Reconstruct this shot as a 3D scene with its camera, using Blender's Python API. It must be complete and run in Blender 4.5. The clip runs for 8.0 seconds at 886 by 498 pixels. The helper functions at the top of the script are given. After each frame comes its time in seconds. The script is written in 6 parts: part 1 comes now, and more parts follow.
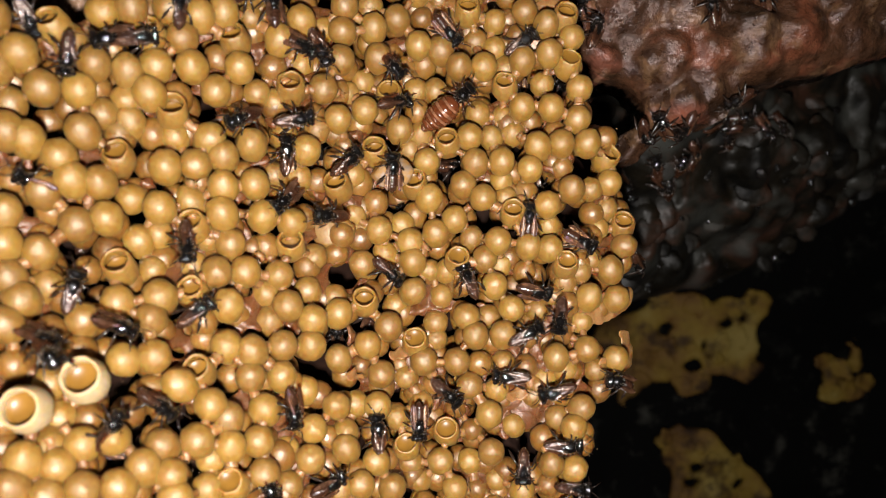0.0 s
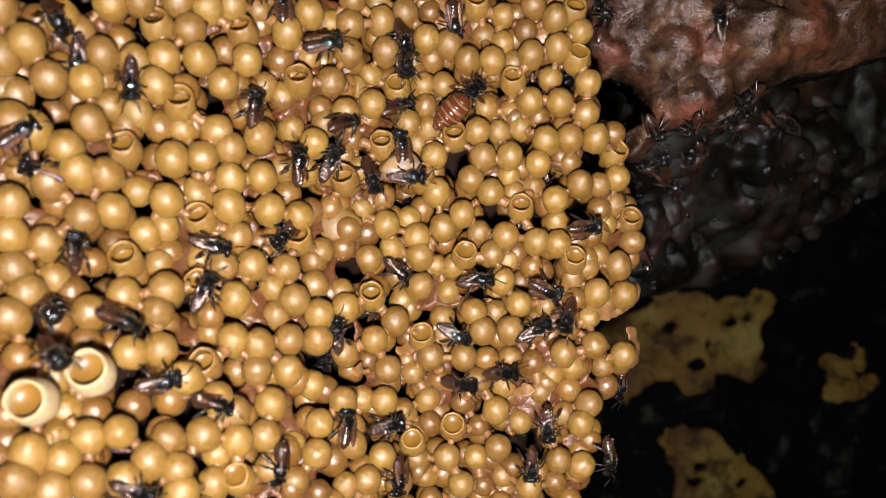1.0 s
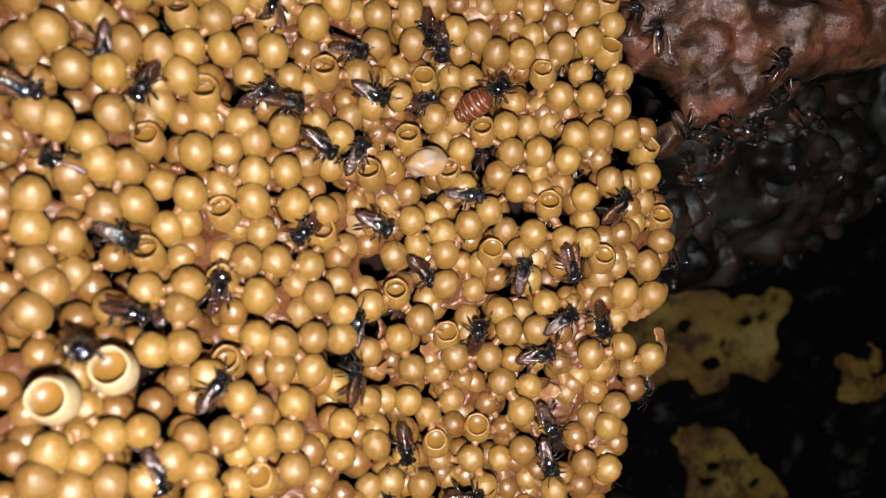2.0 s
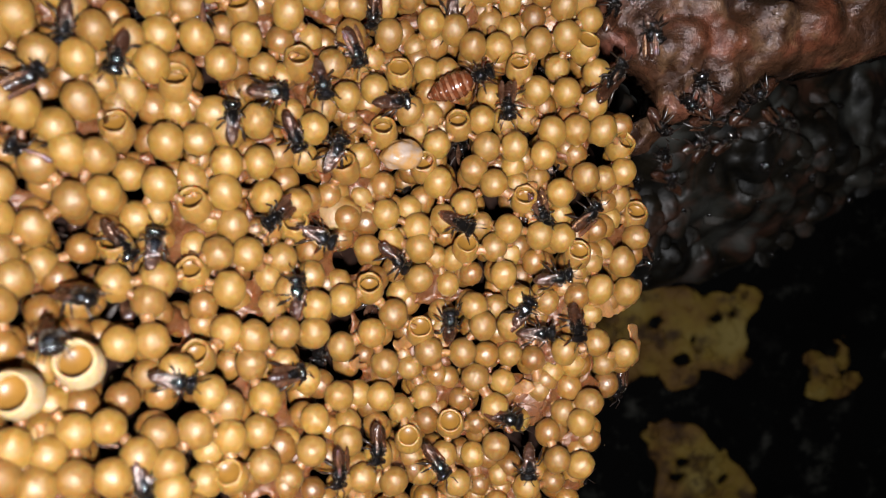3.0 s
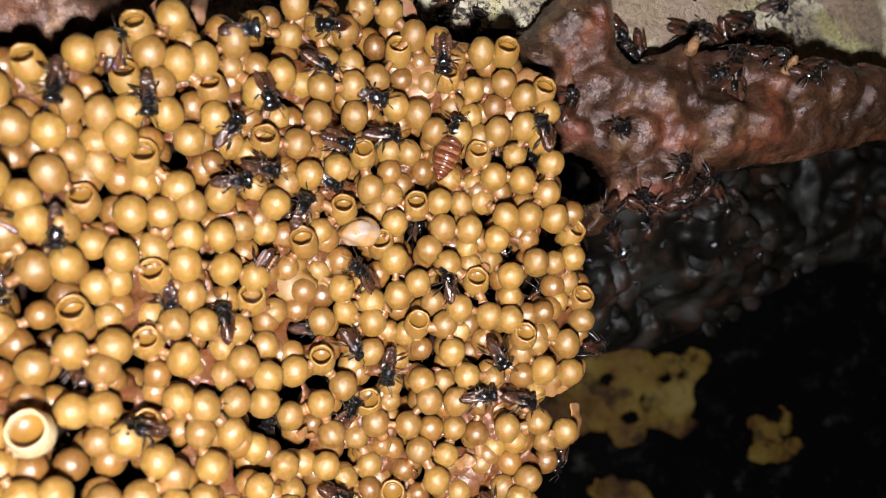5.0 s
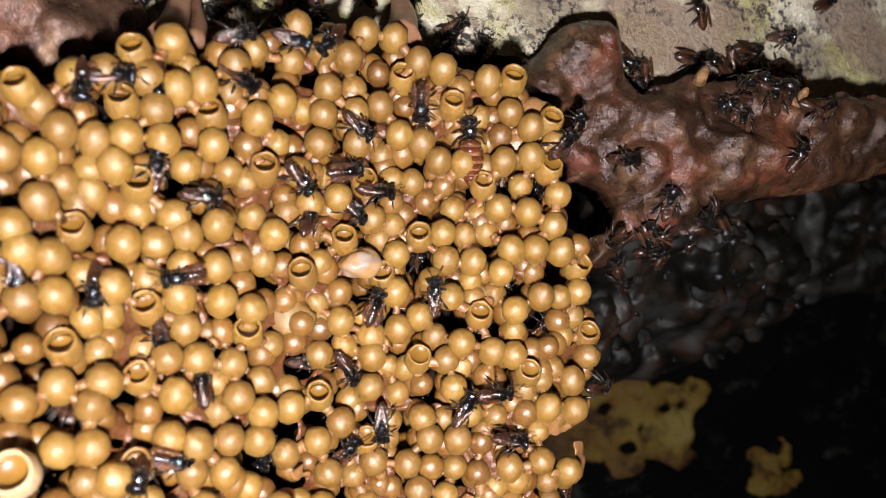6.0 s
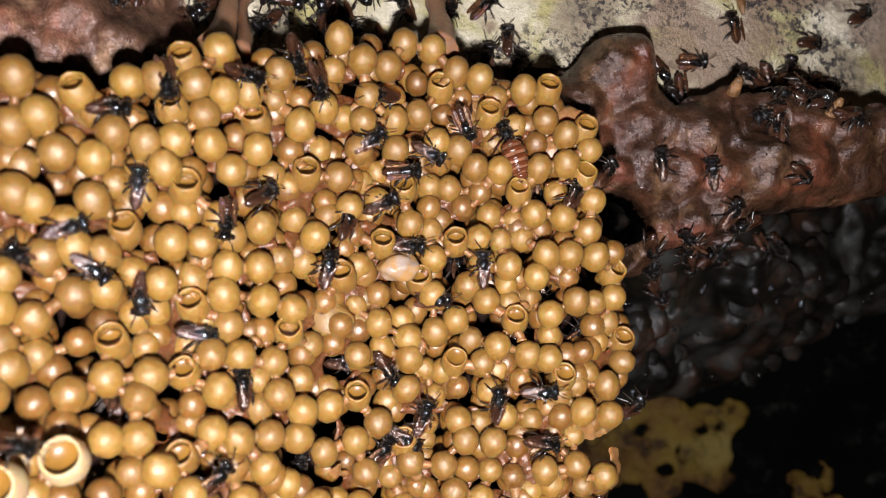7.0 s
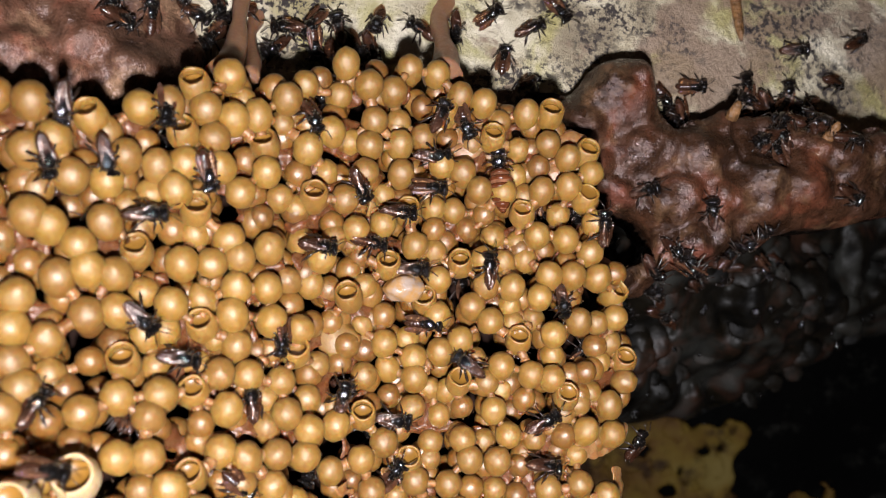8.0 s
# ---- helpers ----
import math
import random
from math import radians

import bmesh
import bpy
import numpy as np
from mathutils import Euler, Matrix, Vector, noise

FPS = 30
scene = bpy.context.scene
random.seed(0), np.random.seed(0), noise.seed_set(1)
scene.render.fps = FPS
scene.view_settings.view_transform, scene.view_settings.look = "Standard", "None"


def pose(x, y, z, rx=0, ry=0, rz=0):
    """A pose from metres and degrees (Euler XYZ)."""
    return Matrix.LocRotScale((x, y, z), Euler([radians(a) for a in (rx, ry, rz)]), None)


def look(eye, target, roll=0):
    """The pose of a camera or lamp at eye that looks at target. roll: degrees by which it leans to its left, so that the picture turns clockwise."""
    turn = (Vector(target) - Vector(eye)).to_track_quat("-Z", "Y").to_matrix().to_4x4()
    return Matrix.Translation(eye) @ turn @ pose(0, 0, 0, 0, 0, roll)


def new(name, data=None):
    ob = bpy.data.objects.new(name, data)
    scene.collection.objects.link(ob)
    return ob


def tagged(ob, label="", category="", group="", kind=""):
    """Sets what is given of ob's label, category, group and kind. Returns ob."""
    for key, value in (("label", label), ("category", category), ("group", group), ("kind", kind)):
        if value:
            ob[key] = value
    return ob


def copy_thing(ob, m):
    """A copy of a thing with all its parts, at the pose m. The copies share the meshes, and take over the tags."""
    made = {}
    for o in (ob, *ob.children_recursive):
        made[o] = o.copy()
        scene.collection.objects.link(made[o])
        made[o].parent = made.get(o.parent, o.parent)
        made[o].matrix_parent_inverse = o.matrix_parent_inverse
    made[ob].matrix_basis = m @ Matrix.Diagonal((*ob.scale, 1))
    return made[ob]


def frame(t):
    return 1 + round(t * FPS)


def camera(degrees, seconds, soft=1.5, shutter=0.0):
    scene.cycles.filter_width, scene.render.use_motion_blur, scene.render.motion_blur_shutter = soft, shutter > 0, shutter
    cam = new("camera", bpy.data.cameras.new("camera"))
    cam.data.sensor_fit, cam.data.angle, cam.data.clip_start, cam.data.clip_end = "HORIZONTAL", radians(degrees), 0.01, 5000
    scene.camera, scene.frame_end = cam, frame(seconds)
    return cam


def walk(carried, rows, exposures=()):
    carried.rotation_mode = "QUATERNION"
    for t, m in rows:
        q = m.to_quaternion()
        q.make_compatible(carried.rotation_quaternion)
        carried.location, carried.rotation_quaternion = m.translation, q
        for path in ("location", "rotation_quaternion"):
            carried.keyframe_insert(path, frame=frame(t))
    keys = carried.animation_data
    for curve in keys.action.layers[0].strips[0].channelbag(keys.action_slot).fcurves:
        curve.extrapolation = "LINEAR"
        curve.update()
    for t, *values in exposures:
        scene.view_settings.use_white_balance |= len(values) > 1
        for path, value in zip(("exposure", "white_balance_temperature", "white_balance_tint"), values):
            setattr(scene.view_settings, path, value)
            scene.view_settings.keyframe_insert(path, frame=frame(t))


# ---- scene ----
# A colony of small stingless bees in the cavity of an opened log hive, lit by a torch held just under the lens.
# HIVE is the space in which the colony is laid out, in millimetres: u to the right, d away from the camera's first place, v across and up.
MM = 0.001
EYE, TILT = 0.25, -50.0
HIVE = pose(0, 0, EYE, TILT, 0, 0)
UPRIGHT = pose(0, 0, 0, TILT, 0, 0).to_3x3().inverted() @ Vector((0, 0, 1))

cam = camera(52.5, 8.0, soft=1.05)
cam.data.dof.use_dof, cam.data.dof.focus_distance, cam.data.dof.aperture_fstop = True, 0.088, 36.0
ROWS = [
    (0, 0.00, 0.00, 0.00, 0.000, 0.000, -0.000),
    (0.5, 0.64, -0.12, -0.59, 0.120, 0.159, -0.086),
    (1, -0.68, 0.44, -0.56, -0.005, 0.048, -0.249),
    (1.5, -5.67, 1.23, -2.97, -0.808, -0.279, -0.744),
    (1.7, -3.49, 1.38, -1.13, -0.010, -0.393, -0.706),
    (2.8, -2.68, 3.11, 0.24, -0.820, -0.526, -1.355),
    (3, -3.24, 3.02, -0.16, -1.770, -0.759, -1.464),
    (3.5, -3.79, 1.04, 0.23, -3.159, -0.642, -2.663),
    (4, -4.34, 0.68, 3.39, -3.223, 0.138, -2.972),
    (4.5, -3.73, 0.25, 3.70, -3.959, 0.520, -3.518),
    (4.7, -2.07, -0.33, 4.73, -3.995, 0.435, -4.103),
    (5.8, -3.38, 1.12, 5.12, -3.688, 2.096, -4.983),
    (6, -3.27, 2.50, 6.34, -4.340, 1.913, -5.382),
    (6.5, -2.94, 1.53, 4.39, -2.588, 3.381, -5.489),
    (7, -3.12, 0.99, 3.56, -2.033, 3.864, -5.706),
    (7.5, -3.29, 0.78, 4.18, -1.893, 4.233, -5.854),
    (8, -3.52, -0.38, 3.42, -1.990, 5.218, -5.748),
]
walk(cam, [(t, HIVE @ pose(MM * u, MM * d, MM * v, 90 + pitch, roll, yaw)) for t, u, d, v, yaw, pitch, roll in ROWS],
     exposures=[(0.0, -0.14, 6250, 10), (0.5, -0.17, 6100, 10), (1.5, -0.09, 5750, 10), (3.5, -0.10, 5800, 10), (4.0, 0.13, 5700, 10), (4.5, 0.26, 5650, 10), (6.0, 0.17, 5780, 12), (7.0, 0.02, 5820, 13), (8.0, -0.06, 5800, 14)])

# ---- light ----
world = bpy.data.worlds.new("night")
scene.world = world
world.use_nodes = True
world.node_tree.nodes["Background"].inputs["Color"].default_value = (0.55, 0.65, 1.0, 1)
world.node_tree.nodes["Background"].inputs["Strength"].default_value = 0.0003
torch_data = bpy.data.lights.new("torch", "AREA")
torch_data.shape, torch_data.size, torch_data.energy = "DISK", 0.0065, 0.276
torch_data.color = (1.0, 0.93, 0.86)
torch = new("torch", torch_data)
torch.matrix_world = HIVE @ look((0.0, -0.003, -0.0145), (-0.006, 0.084, 0.001))


# ---- materials ----
def material(name):
    m = bpy.data.materials.new(name)
    m.use_nodes = True
    nodes, links = m.node_tree.nodes, m.node_tree.links
    return m, nodes, links, nodes["Principled BSDF"]


def noise_node(nodes, links, scale, detail=4.0, rough=0.55, distortion=0.0, stretch=None):
    coords = nodes.get("coords") or nodes.new("ShaderNodeTexCoord")
    coords.name = "coords"
    n = nodes.new("ShaderNodeTexNoise")
    n.inputs["Scale"].default_value, n.inputs["Detail"].default_value = scale, detail
    n.inputs["Roughness"].default_value, n.inputs["Distortion"].default_value = rough, distortion
    if stretch:
        drawn = nodes.new("ShaderNodeMapping")
        drawn.inputs["Scale"].default_value = stretch
        links.new(coords.outputs["Object"], drawn.inputs["Vector"])
        links.new(drawn.outputs[0], n.inputs["Vector"])
    else:
        links.new(coords.outputs["Object"], n.inputs["Vector"])
    return n.outputs["Fac"]


def ramp_node(nodes, links, value, stops):
    r = nodes.new("ShaderNodeValToRGB")
    while len(r.color_ramp.elements) < len(stops):
        r.color_ramp.elements.new(0.5)
    for e, (at, c) in zip(r.color_ramp.elements, stops):
        e.position, e.color = at, (*c, 1)
    links.new(value, r.inputs["Fac"])
    return r.outputs["Color"]


def mixed(nodes, links, fac, a, b, blend="MIX"):
    m = nodes.new("ShaderNodeMix")
    m.data_type, m.blend_type = "RGBA", blend
    for socket, v in ((m.inputs["Factor"], fac), (m.inputs[6], a), (m.inputs[7], b)):
        if isinstance(v, (int, float)):
            socket.default_value = v
        elif isinstance(v, tuple):
            socket.default_value = (*v, 1)
        else:
            links.new(v, socket)
    return m.outputs[2]


def summed(nodes, links, *weighted):
    """The sum of values, each times its weight."""
    total = None
    for value, weight in weighted:
        n = nodes.new("ShaderNodeMath")
        n.operation = "MULTIPLY_ADD"
        links.new(value, n.inputs[0])
        n.inputs[1].default_value = weight
        if total is None:
            n.inputs[2].default_value = 0.0
        else:
            links.new(total, n.inputs[2])
        total = n.outputs[0]
    return total


def bump_node(nodes, links, bsdf, value, distance, strength=1.0):
    b = nodes.new("ShaderNodeBump")
    b.inputs["Distance"].default_value, b.inputs["Strength"].default_value = distance, strength
    links.new(value, b.inputs["Height"])
    links.new(b.outputs["Normal"], bsdf.inputs["Normal"])


def wax(name, pale, deep, island=False, rough=0.55, gloss=0.86, relief=1.0, sheen=(1.0, 0.92, 0.78), lens=1.5):
    """Cerumen: soft waxy walls, each cell a little different, blotched and finely pitted."""
    m, nodes, links, bsdf = material(name)
    if island:
        pick = nodes.new("ShaderNodeNewGeometry").outputs["Random Per Island"]
    else:
        pick = nodes.new("ShaderNodeObjectInfo").outputs["Random"]
    tone = ramp_node(nodes, links, pick, [(0.0, deep), (0.45, tuple((a + b) / 2 for a, b in zip(pale, deep))), (1.0, pale)])
    blotch = ramp_node(nodes, links, noise_node(nodes, links, 700, 5), [(0.35, (0.92, 0.89, 0.84)), (0.7, (1.04, 1.03, 1.0))])
    tone = mixed(nodes, links, 1.0, tone, blotch, "MULTIPLY")
    grain = ramp_node(nodes, links, noise_node(nodes, links, 3600, 5, 0.7), [(0.38, (0.86, 0.84, 0.8)), (0.62, (1.08, 1.08, 1.1))])
    tone = mixed(nodes, links, 1.0, tone, grain, "MULTIPLY")
    links.new(tone, bsdf.inputs["Base Color"])
    rr = ramp_node(nodes, links, noise_node(nodes, links, 1500, 3), [(0.3, (rough - 0.1,) * 3), (0.7, (rough + 0.12,) * 3)])
    links.new(rr, bsdf.inputs["Roughness"])
    bsdf.inputs["Specular IOR Level"].default_value, bsdf.inputs["IOR"].default_value = gloss, lens
    bsdf.inputs["Specular Tint"].default_value = (*sheen, 1)
    bsdf.inputs["Coat Weight"].default_value, bsdf.inputs["Coat Roughness"].default_value = 0.10, 0.45
    bsdf.inputs["Subsurface Weight"].default_value, bsdf.inputs["Subsurface Scale"].default_value = 0.55, 0.0010
    bsdf.inputs["Subsurface Radius"].default_value = (1.0, 0.36, 0.10)
    bump_node(nodes, links, bsdf, summed(nodes, links, (noise_node(nodes, links, 600, 2), 0.4), (noise_node(nodes, links, 1700, 3), 0.12), (noise_node(nodes, links, 6500, 3, 0.6), 0.09)), 0.0004 * relief, 0.5)
    return m


WAX = wax("cell_wax", (0.252, 0.138, 0.0165), (0.176, 0.085, 0.0078), relief=1.4, lens=1.6)
# same gold wax for the deeper cells, with the shade of depth mixed in
WAX_STUFF = wax("cell_wax_joined", (0.205, 0.101, 0.0165), (0.130, 0.057, 0.0085), island=True, rough=0.42, lens=1.55, relief=1.7, sheen=(1.0, 0.88, 0.76))
WAX_STRUT = wax("strut_wax", (0.27, 0.140, 0.052), (0.17, 0.080, 0.026), island=True, rough=0.38, gloss=0.6, relief=2.0, sheen=(1.0, 0.86, 0.80))
# real web wax, its colour darkened and reddened to hold the gaps' maroon shade
WEB = wax("web_wax", (0.115, 0.044, 0.0150), (0.115, 0.044, 0.0150), rough=0.3, gloss=0.5, relief=2.8, sheen=(1.0, 0.86, 0.80))
WAX_PALE = wax("pale_wax", (0.47, 0.365, 0.215), (0.40, 0.30, 0.165))


def plain(name, colour, rough, gloss=0.5, bump=0.0, scale=2000, spread=0.35, coat=0.0):
    m, nodes, links, bsdf = material(name)
    dark, light = tuple(c * (1 - spread) for c in colour), tuple(min(1, c * (1 + spread)) for c in colour)
    links.new(ramp_node(nodes, links, noise_node(nodes, links, scale, 4), [(0.3, dark), (0.7, light)]), bsdf.inputs["Base Color"])
    bsdf.inputs["Roughness"].default_value, bsdf.inputs["Specular IOR Level"].default_value = rough, gloss
    bsdf.inputs["Coat Weight"].default_value = coat
    if bump:
        bump_node(nodes, links, bsdf, noise_node(nodes, links, scale * 1.7, 3), bump, 0.6)
    return m


# pale tone for the added specks that imitate wet glints on the wax
GLINT = plain("glint_speck", (0.36, 0.235, 0.115), 0.25, 0.8, spread=0.3)
# very dark red-brown that paints the shade deep between the cells
GAP_SHADE = plain("comb_core", (0.010, 0.0035, 0.0015), 0.8, 0.1)
FOOD = plain("brood_food", (0.165, 0.080, 0.0115), 0.35, 0.35, spread=0.2, scale=500)
SHELL = plain("bee_black", (0.0028, 0.0023, 0.0021), 0.10, 0.9, 0.00020, 1500)
EYE_BLACK = plain("bee_eye", (0.006, 0.0042, 0.0038), 0.07, 0.8)
# greyish hair, paler than its own tone to add sparkles on the bodies
FUR = plain("bee_fur", (0.13, 0.108, 0.088), 0.4, 0.6, spread=0.6)
BELLY = plain("bee_brown", (0.027, 0.0105, 0.0055), 0.2, 0.7, 0.00006, 3000)
LEGS = plain("bee_leg", (0.014, 0.0085, 0.006), 0.3, 0.5)
QUEEN = plain("queen_amber", (0.078, 0.020, 0.0062), 0.18, 0.7, 0.00004, 2500, 0.4)
QUEEN_BAND = plain("queen_pale", (0.155, 0.066, 0.033), 0.25, 0.5, 0.00004, 1500, 0.5)


def wing_film(name, cover, rough, glare_tone, sheen):
    """Smoky veined film with the colours of a thin layer in its gloss."""
    m, nodes, links, bsdf = material(name)
    links.new(ramp_node(nodes, links, noise_node(nodes, links, 900, 2), [(0.35, (0.026 * glare_tone, 0.0125 * glare_tone, 0.007 * glare_tone)), (0.7, (0.072 * glare_tone, 0.039 * glare_tone, 0.024 * glare_tone))]), bsdf.inputs["Base Color"])
    bsdf.inputs["Roughness"].default_value, bsdf.inputs["Specular IOR Level"].default_value = rough, 1.0
    bsdf.inputs["IOR"].default_value = 1.8
    bsdf.inputs["Coat Weight"].default_value, bsdf.inputs["Coat Roughness"].default_value = 0.5, 0.3
    bsdf.inputs["Specular Tint"].default_value = (1.0, 0.90, 0.85, 1)
    if sheen:
        links.new(summed(nodes, links, (noise_node(nodes, links, 420, 2), sheen)), bsdf.inputs["Thin Film Thickness"])
        bsdf.inputs["Thin Film IOR"].default_value = 1.38
    clear, mix = nodes.new("ShaderNodeBsdfTransparent"), nodes.new("ShaderNodeMixShader")
    clear.inputs["Color"].default_value = (0.80, 0.60, 0.43, 1)
    mix.inputs["Fac"].default_value = cover
    links.new(clear.outputs[0], mix.inputs[1]), links.new(bsdf.outputs[0], mix.inputs[2])
    links.new(mix.outputs[0], nodes["Material Output"].inputs["Surface"])
    bump_node(nodes, links, bsdf, summed(nodes, links, (noise_node(nodes, links, 1100, 2), 0.7), (noise_node(nodes, links, 4200, 2), 0.25)), 0.00045, 0.8)
    return m


WING = wing_film("wing_film", 0.28, 0.2, 1.7, 0.0)
# lighter base colour here paints in some of the glassy wings' reflection
WING_PALE = wing_film("pale_wing_film", 0.45, 0.26, 2.0, 170.0)


def resin_skin(name, pale, flushed=()):
    """Brown resin, reddish and pinkish in patches, straw-coloured on thin lips, greasy and pitted."""
    m, nodes, links, bsdf = material(name)
    tone = ramp_node(nodes, links, noise_node(nodes, links, 120, 4, 0.55, 0.4), [(0.34, (0.018, 0.0092, 0.0046)), (0.46, (0.035, 0.0168, 0.0085)), (0.55, (0.049, 0.0225, 0.0115)), (0.66, (0.105, 0.036, 0.0175))])
    straw = ramp_node(nodes, links, noise_node(nodes, links, 210, 5, 0.65), [(0.55, (0, 0, 0)), (0.68, (0.75, 0.75, 0.75))])
    tone = mixed(nodes, links, straw, tone, (0.135, 0.078, 0.038))
    for u, v, wide, high in flushed:
        place = nodes.new("ShaderNodeMapping")
        place.inputs["Location"].default_value = (-u / wide, 0, -v / high)
        place.inputs["Scale"].default_value = (1000 / wide, 0, 1000 / high)
        links.new(nodes["coords"].outputs["Object"], place.inputs["Vector"])
        far = nodes.new("ShaderNodeVectorMath")
        far.operation = "LENGTH"
        links.new(place.outputs[0], far.inputs[0])
        reach = summed(nodes, links, (far.outputs["Value"], 0.4), (noise_node(nodes, links, 480, 3), 0.6))
        red = ramp_node(nodes, links, reach, [(0.42, (0.85, 0.85, 0.85)), (0.72, (0, 0, 0))])
        tone = mixed(nodes, links, red, tone, (0.125, 0.044, 0.026))
    mottle = ramp_node(nodes, links, noise_node(nodes, links, 700, 5, 0.7), [(0.36, (0.50, 0.46, 0.42)), (0.5, (0.95, 0.95, 0.95)), (0.66, (1.35, 1.3, 1.3))])
    tone = mixed(nodes, links, 1.0, tone, pale, "MULTIPLY")
    links.new(mixed(nodes, links, 1.0, tone, mottle, "MULTIPLY"), bsdf.inputs["Base Color"])
    dull = ramp_node(nodes, links, noise_node(nodes, links, 380, 4), [(0.36, (0.22,) * 3), (0.64, (0.44,) * 3)])
    wet = ramp_node(nodes, links, noise_node(nodes, links, 1300, 3, 0.6), [(0.56, (0, 0, 0)), (0.62, (1, 1, 1))])
    links.new(mixed(nodes, links, wet, dull, (0.10, 0.10, 0.10)), bsdf.inputs["Roughness"])
    bsdf.inputs["Specular IOR Level"].default_value = 0.58
    bsdf.inputs["Specular Tint"].default_value = (1.0, 0.84, 0.82, 1)
    bump_node(nodes, links, bsdf, summed(nodes, links, (noise_node(nodes, links, 420, 3, 0.5), 0.4), (noise_node(nodes, links, 1700, 3, 0.6), 0.33), (noise_node(nodes, links, 5200, 3, 0.6), 0.24)), 0.00052, 0.9)
    return m


RESIN = resin_skin("resin", (0.94, 0.90, 0.90), ((16.4, 19.4, 2.2, 1.7), (24.6, 13.8, 3.4, 1.4)))
RESIN_PINK = resin_skin("pink_resin", (2.1, 2.2, 2.6))


def pot_skin():
    """Old dark storage pots: near black and greasy, with a grey bloom that doubles as soft highlights, and patches of
    red resin.
    """
    m, nodes, links, bsdf = material("dark_pots")
    tone = ramp_node(nodes, links, noise_node(nodes, links, 110, 4, 0.6, 0.5), [(0.40, (0.0009, 0.0008, 0.0004)), (0.54, (0.0048, 0.0036, 0.0019)), (0.66, (0.020, 0.0090, 0.0052))])
    # grey patches: bloom, and broad highlights painted into the base colour
    bloom = ramp_node(nodes, links, noise_node(nodes, links, 140, 2, 0.5), [(0.50, (0, 0, 0)), (0.66, (0.9, 0.9, 0.9))])
    tone = mixed(nodes, links, bloom, tone, (0.021, 0.0215, 0.0185))
    links.new(tone, bsdf.inputs["Base Color"])
    links.new(ramp_node(nodes, links, noise_node(nodes, links, 250, 3), [(0.38, (0.46,) * 3), (0.6, (0.70,) * 3)]), bsdf.inputs["Roughness"])
    bsdf.inputs["Specular IOR Level"].default_value = 0.16
    bump_node(nodes, links, bsdf, summed(nodes, links, (noise_node(nodes, links, 200, 3, 0.5), 0.7), (noise_node(nodes, links, 600, 3, 0.5), 0.12)), 0.0012, 0.8)
    return m


POTS = pot_skin()


def wall_skin():
    """The weathered cavity wall: pale grey-green wood along the grain, yellow algae, tan stains and crusts of black specks."""
    m, nodes, links, bsdf = material("cavity_wall")
    grain = (0.75, 1.0, 1.1)
    base = ramp_node(nodes, links, noise_node(nodes, links, 150, 6, 0.62, 0.3, grain), [(0.36, (0.25, 0.205, 0.135)), (0.46, (0.41, 0.35, 0.235)), (0.55, (0.58, 0.52, 0.375)), (0.64, (0.72, 0.65, 0.50))])
    algae = ramp_node(nodes, links, noise_node(nodes, links, 105, 5, 0.6, 0.4), [(0.50, (0, 0, 0)), (0.60, (0.7, 0.7, 0.7))])
    base = mixed(nodes, links, algae, base, (0.36, 0.32, 0.10))
    tan = ramp_node(nodes, links, noise_node(nodes, links, 75, 6, 0.62, 0.5, (0.8, 1.0, 1.2)), [(0.52, (0, 0, 0)), (0.57, (0.85, 0.85, 0.85))])
    base = mixed(nodes, links, tan, base, (0.235, 0.16, 0.112))
    specks = ramp_node(nodes, links, noise_node(nodes, links, 1300, 6, 0.75), [(0.50, (0, 0, 0)), (0.53, (0.97, 0.97, 0.97))])
    zone = ramp_node(nodes, links, noise_node(nodes, links, 120, 4, 0.6, 0.0, grain), [(0.46, (0.03, 0.03, 0.03)), (0.56, (1, 1, 1))])
    specks = mixed(nodes, links, 1.0, specks, zone, "MULTIPLY")
    base = mixed(nodes, links, specks, base, (0.026, 0.020, 0.022))
    links.new(base, bsdf.inputs["Base Color"])
    bsdf.inputs["Roughness"].default_value, bsdf.inputs["Specular IOR Level"].default_value = 0.5, 0.4
    bump_node(nodes, links, bsdf, summed(nodes, links, (noise_node(nodes, links, 200, 4, 0.6), 0.9), (noise_node(nodes, links, 1300, 6, 0.75), 0.5)), 0.0012, 1.0)
    return m


WALL = wall_skin()


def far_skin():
    """The depth of the hollow log: its darkness painted in as near black, with a few faint mouldy specks."""
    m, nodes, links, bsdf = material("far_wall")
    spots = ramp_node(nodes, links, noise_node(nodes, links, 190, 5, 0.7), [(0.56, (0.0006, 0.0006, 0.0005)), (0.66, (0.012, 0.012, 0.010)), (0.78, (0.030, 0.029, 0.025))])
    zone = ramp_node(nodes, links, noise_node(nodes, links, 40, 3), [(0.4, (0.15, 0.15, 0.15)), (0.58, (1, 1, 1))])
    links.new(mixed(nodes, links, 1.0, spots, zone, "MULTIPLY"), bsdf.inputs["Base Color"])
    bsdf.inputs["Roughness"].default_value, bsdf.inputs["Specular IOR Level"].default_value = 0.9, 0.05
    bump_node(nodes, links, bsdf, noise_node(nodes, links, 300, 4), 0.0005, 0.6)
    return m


FAR = far_skin()


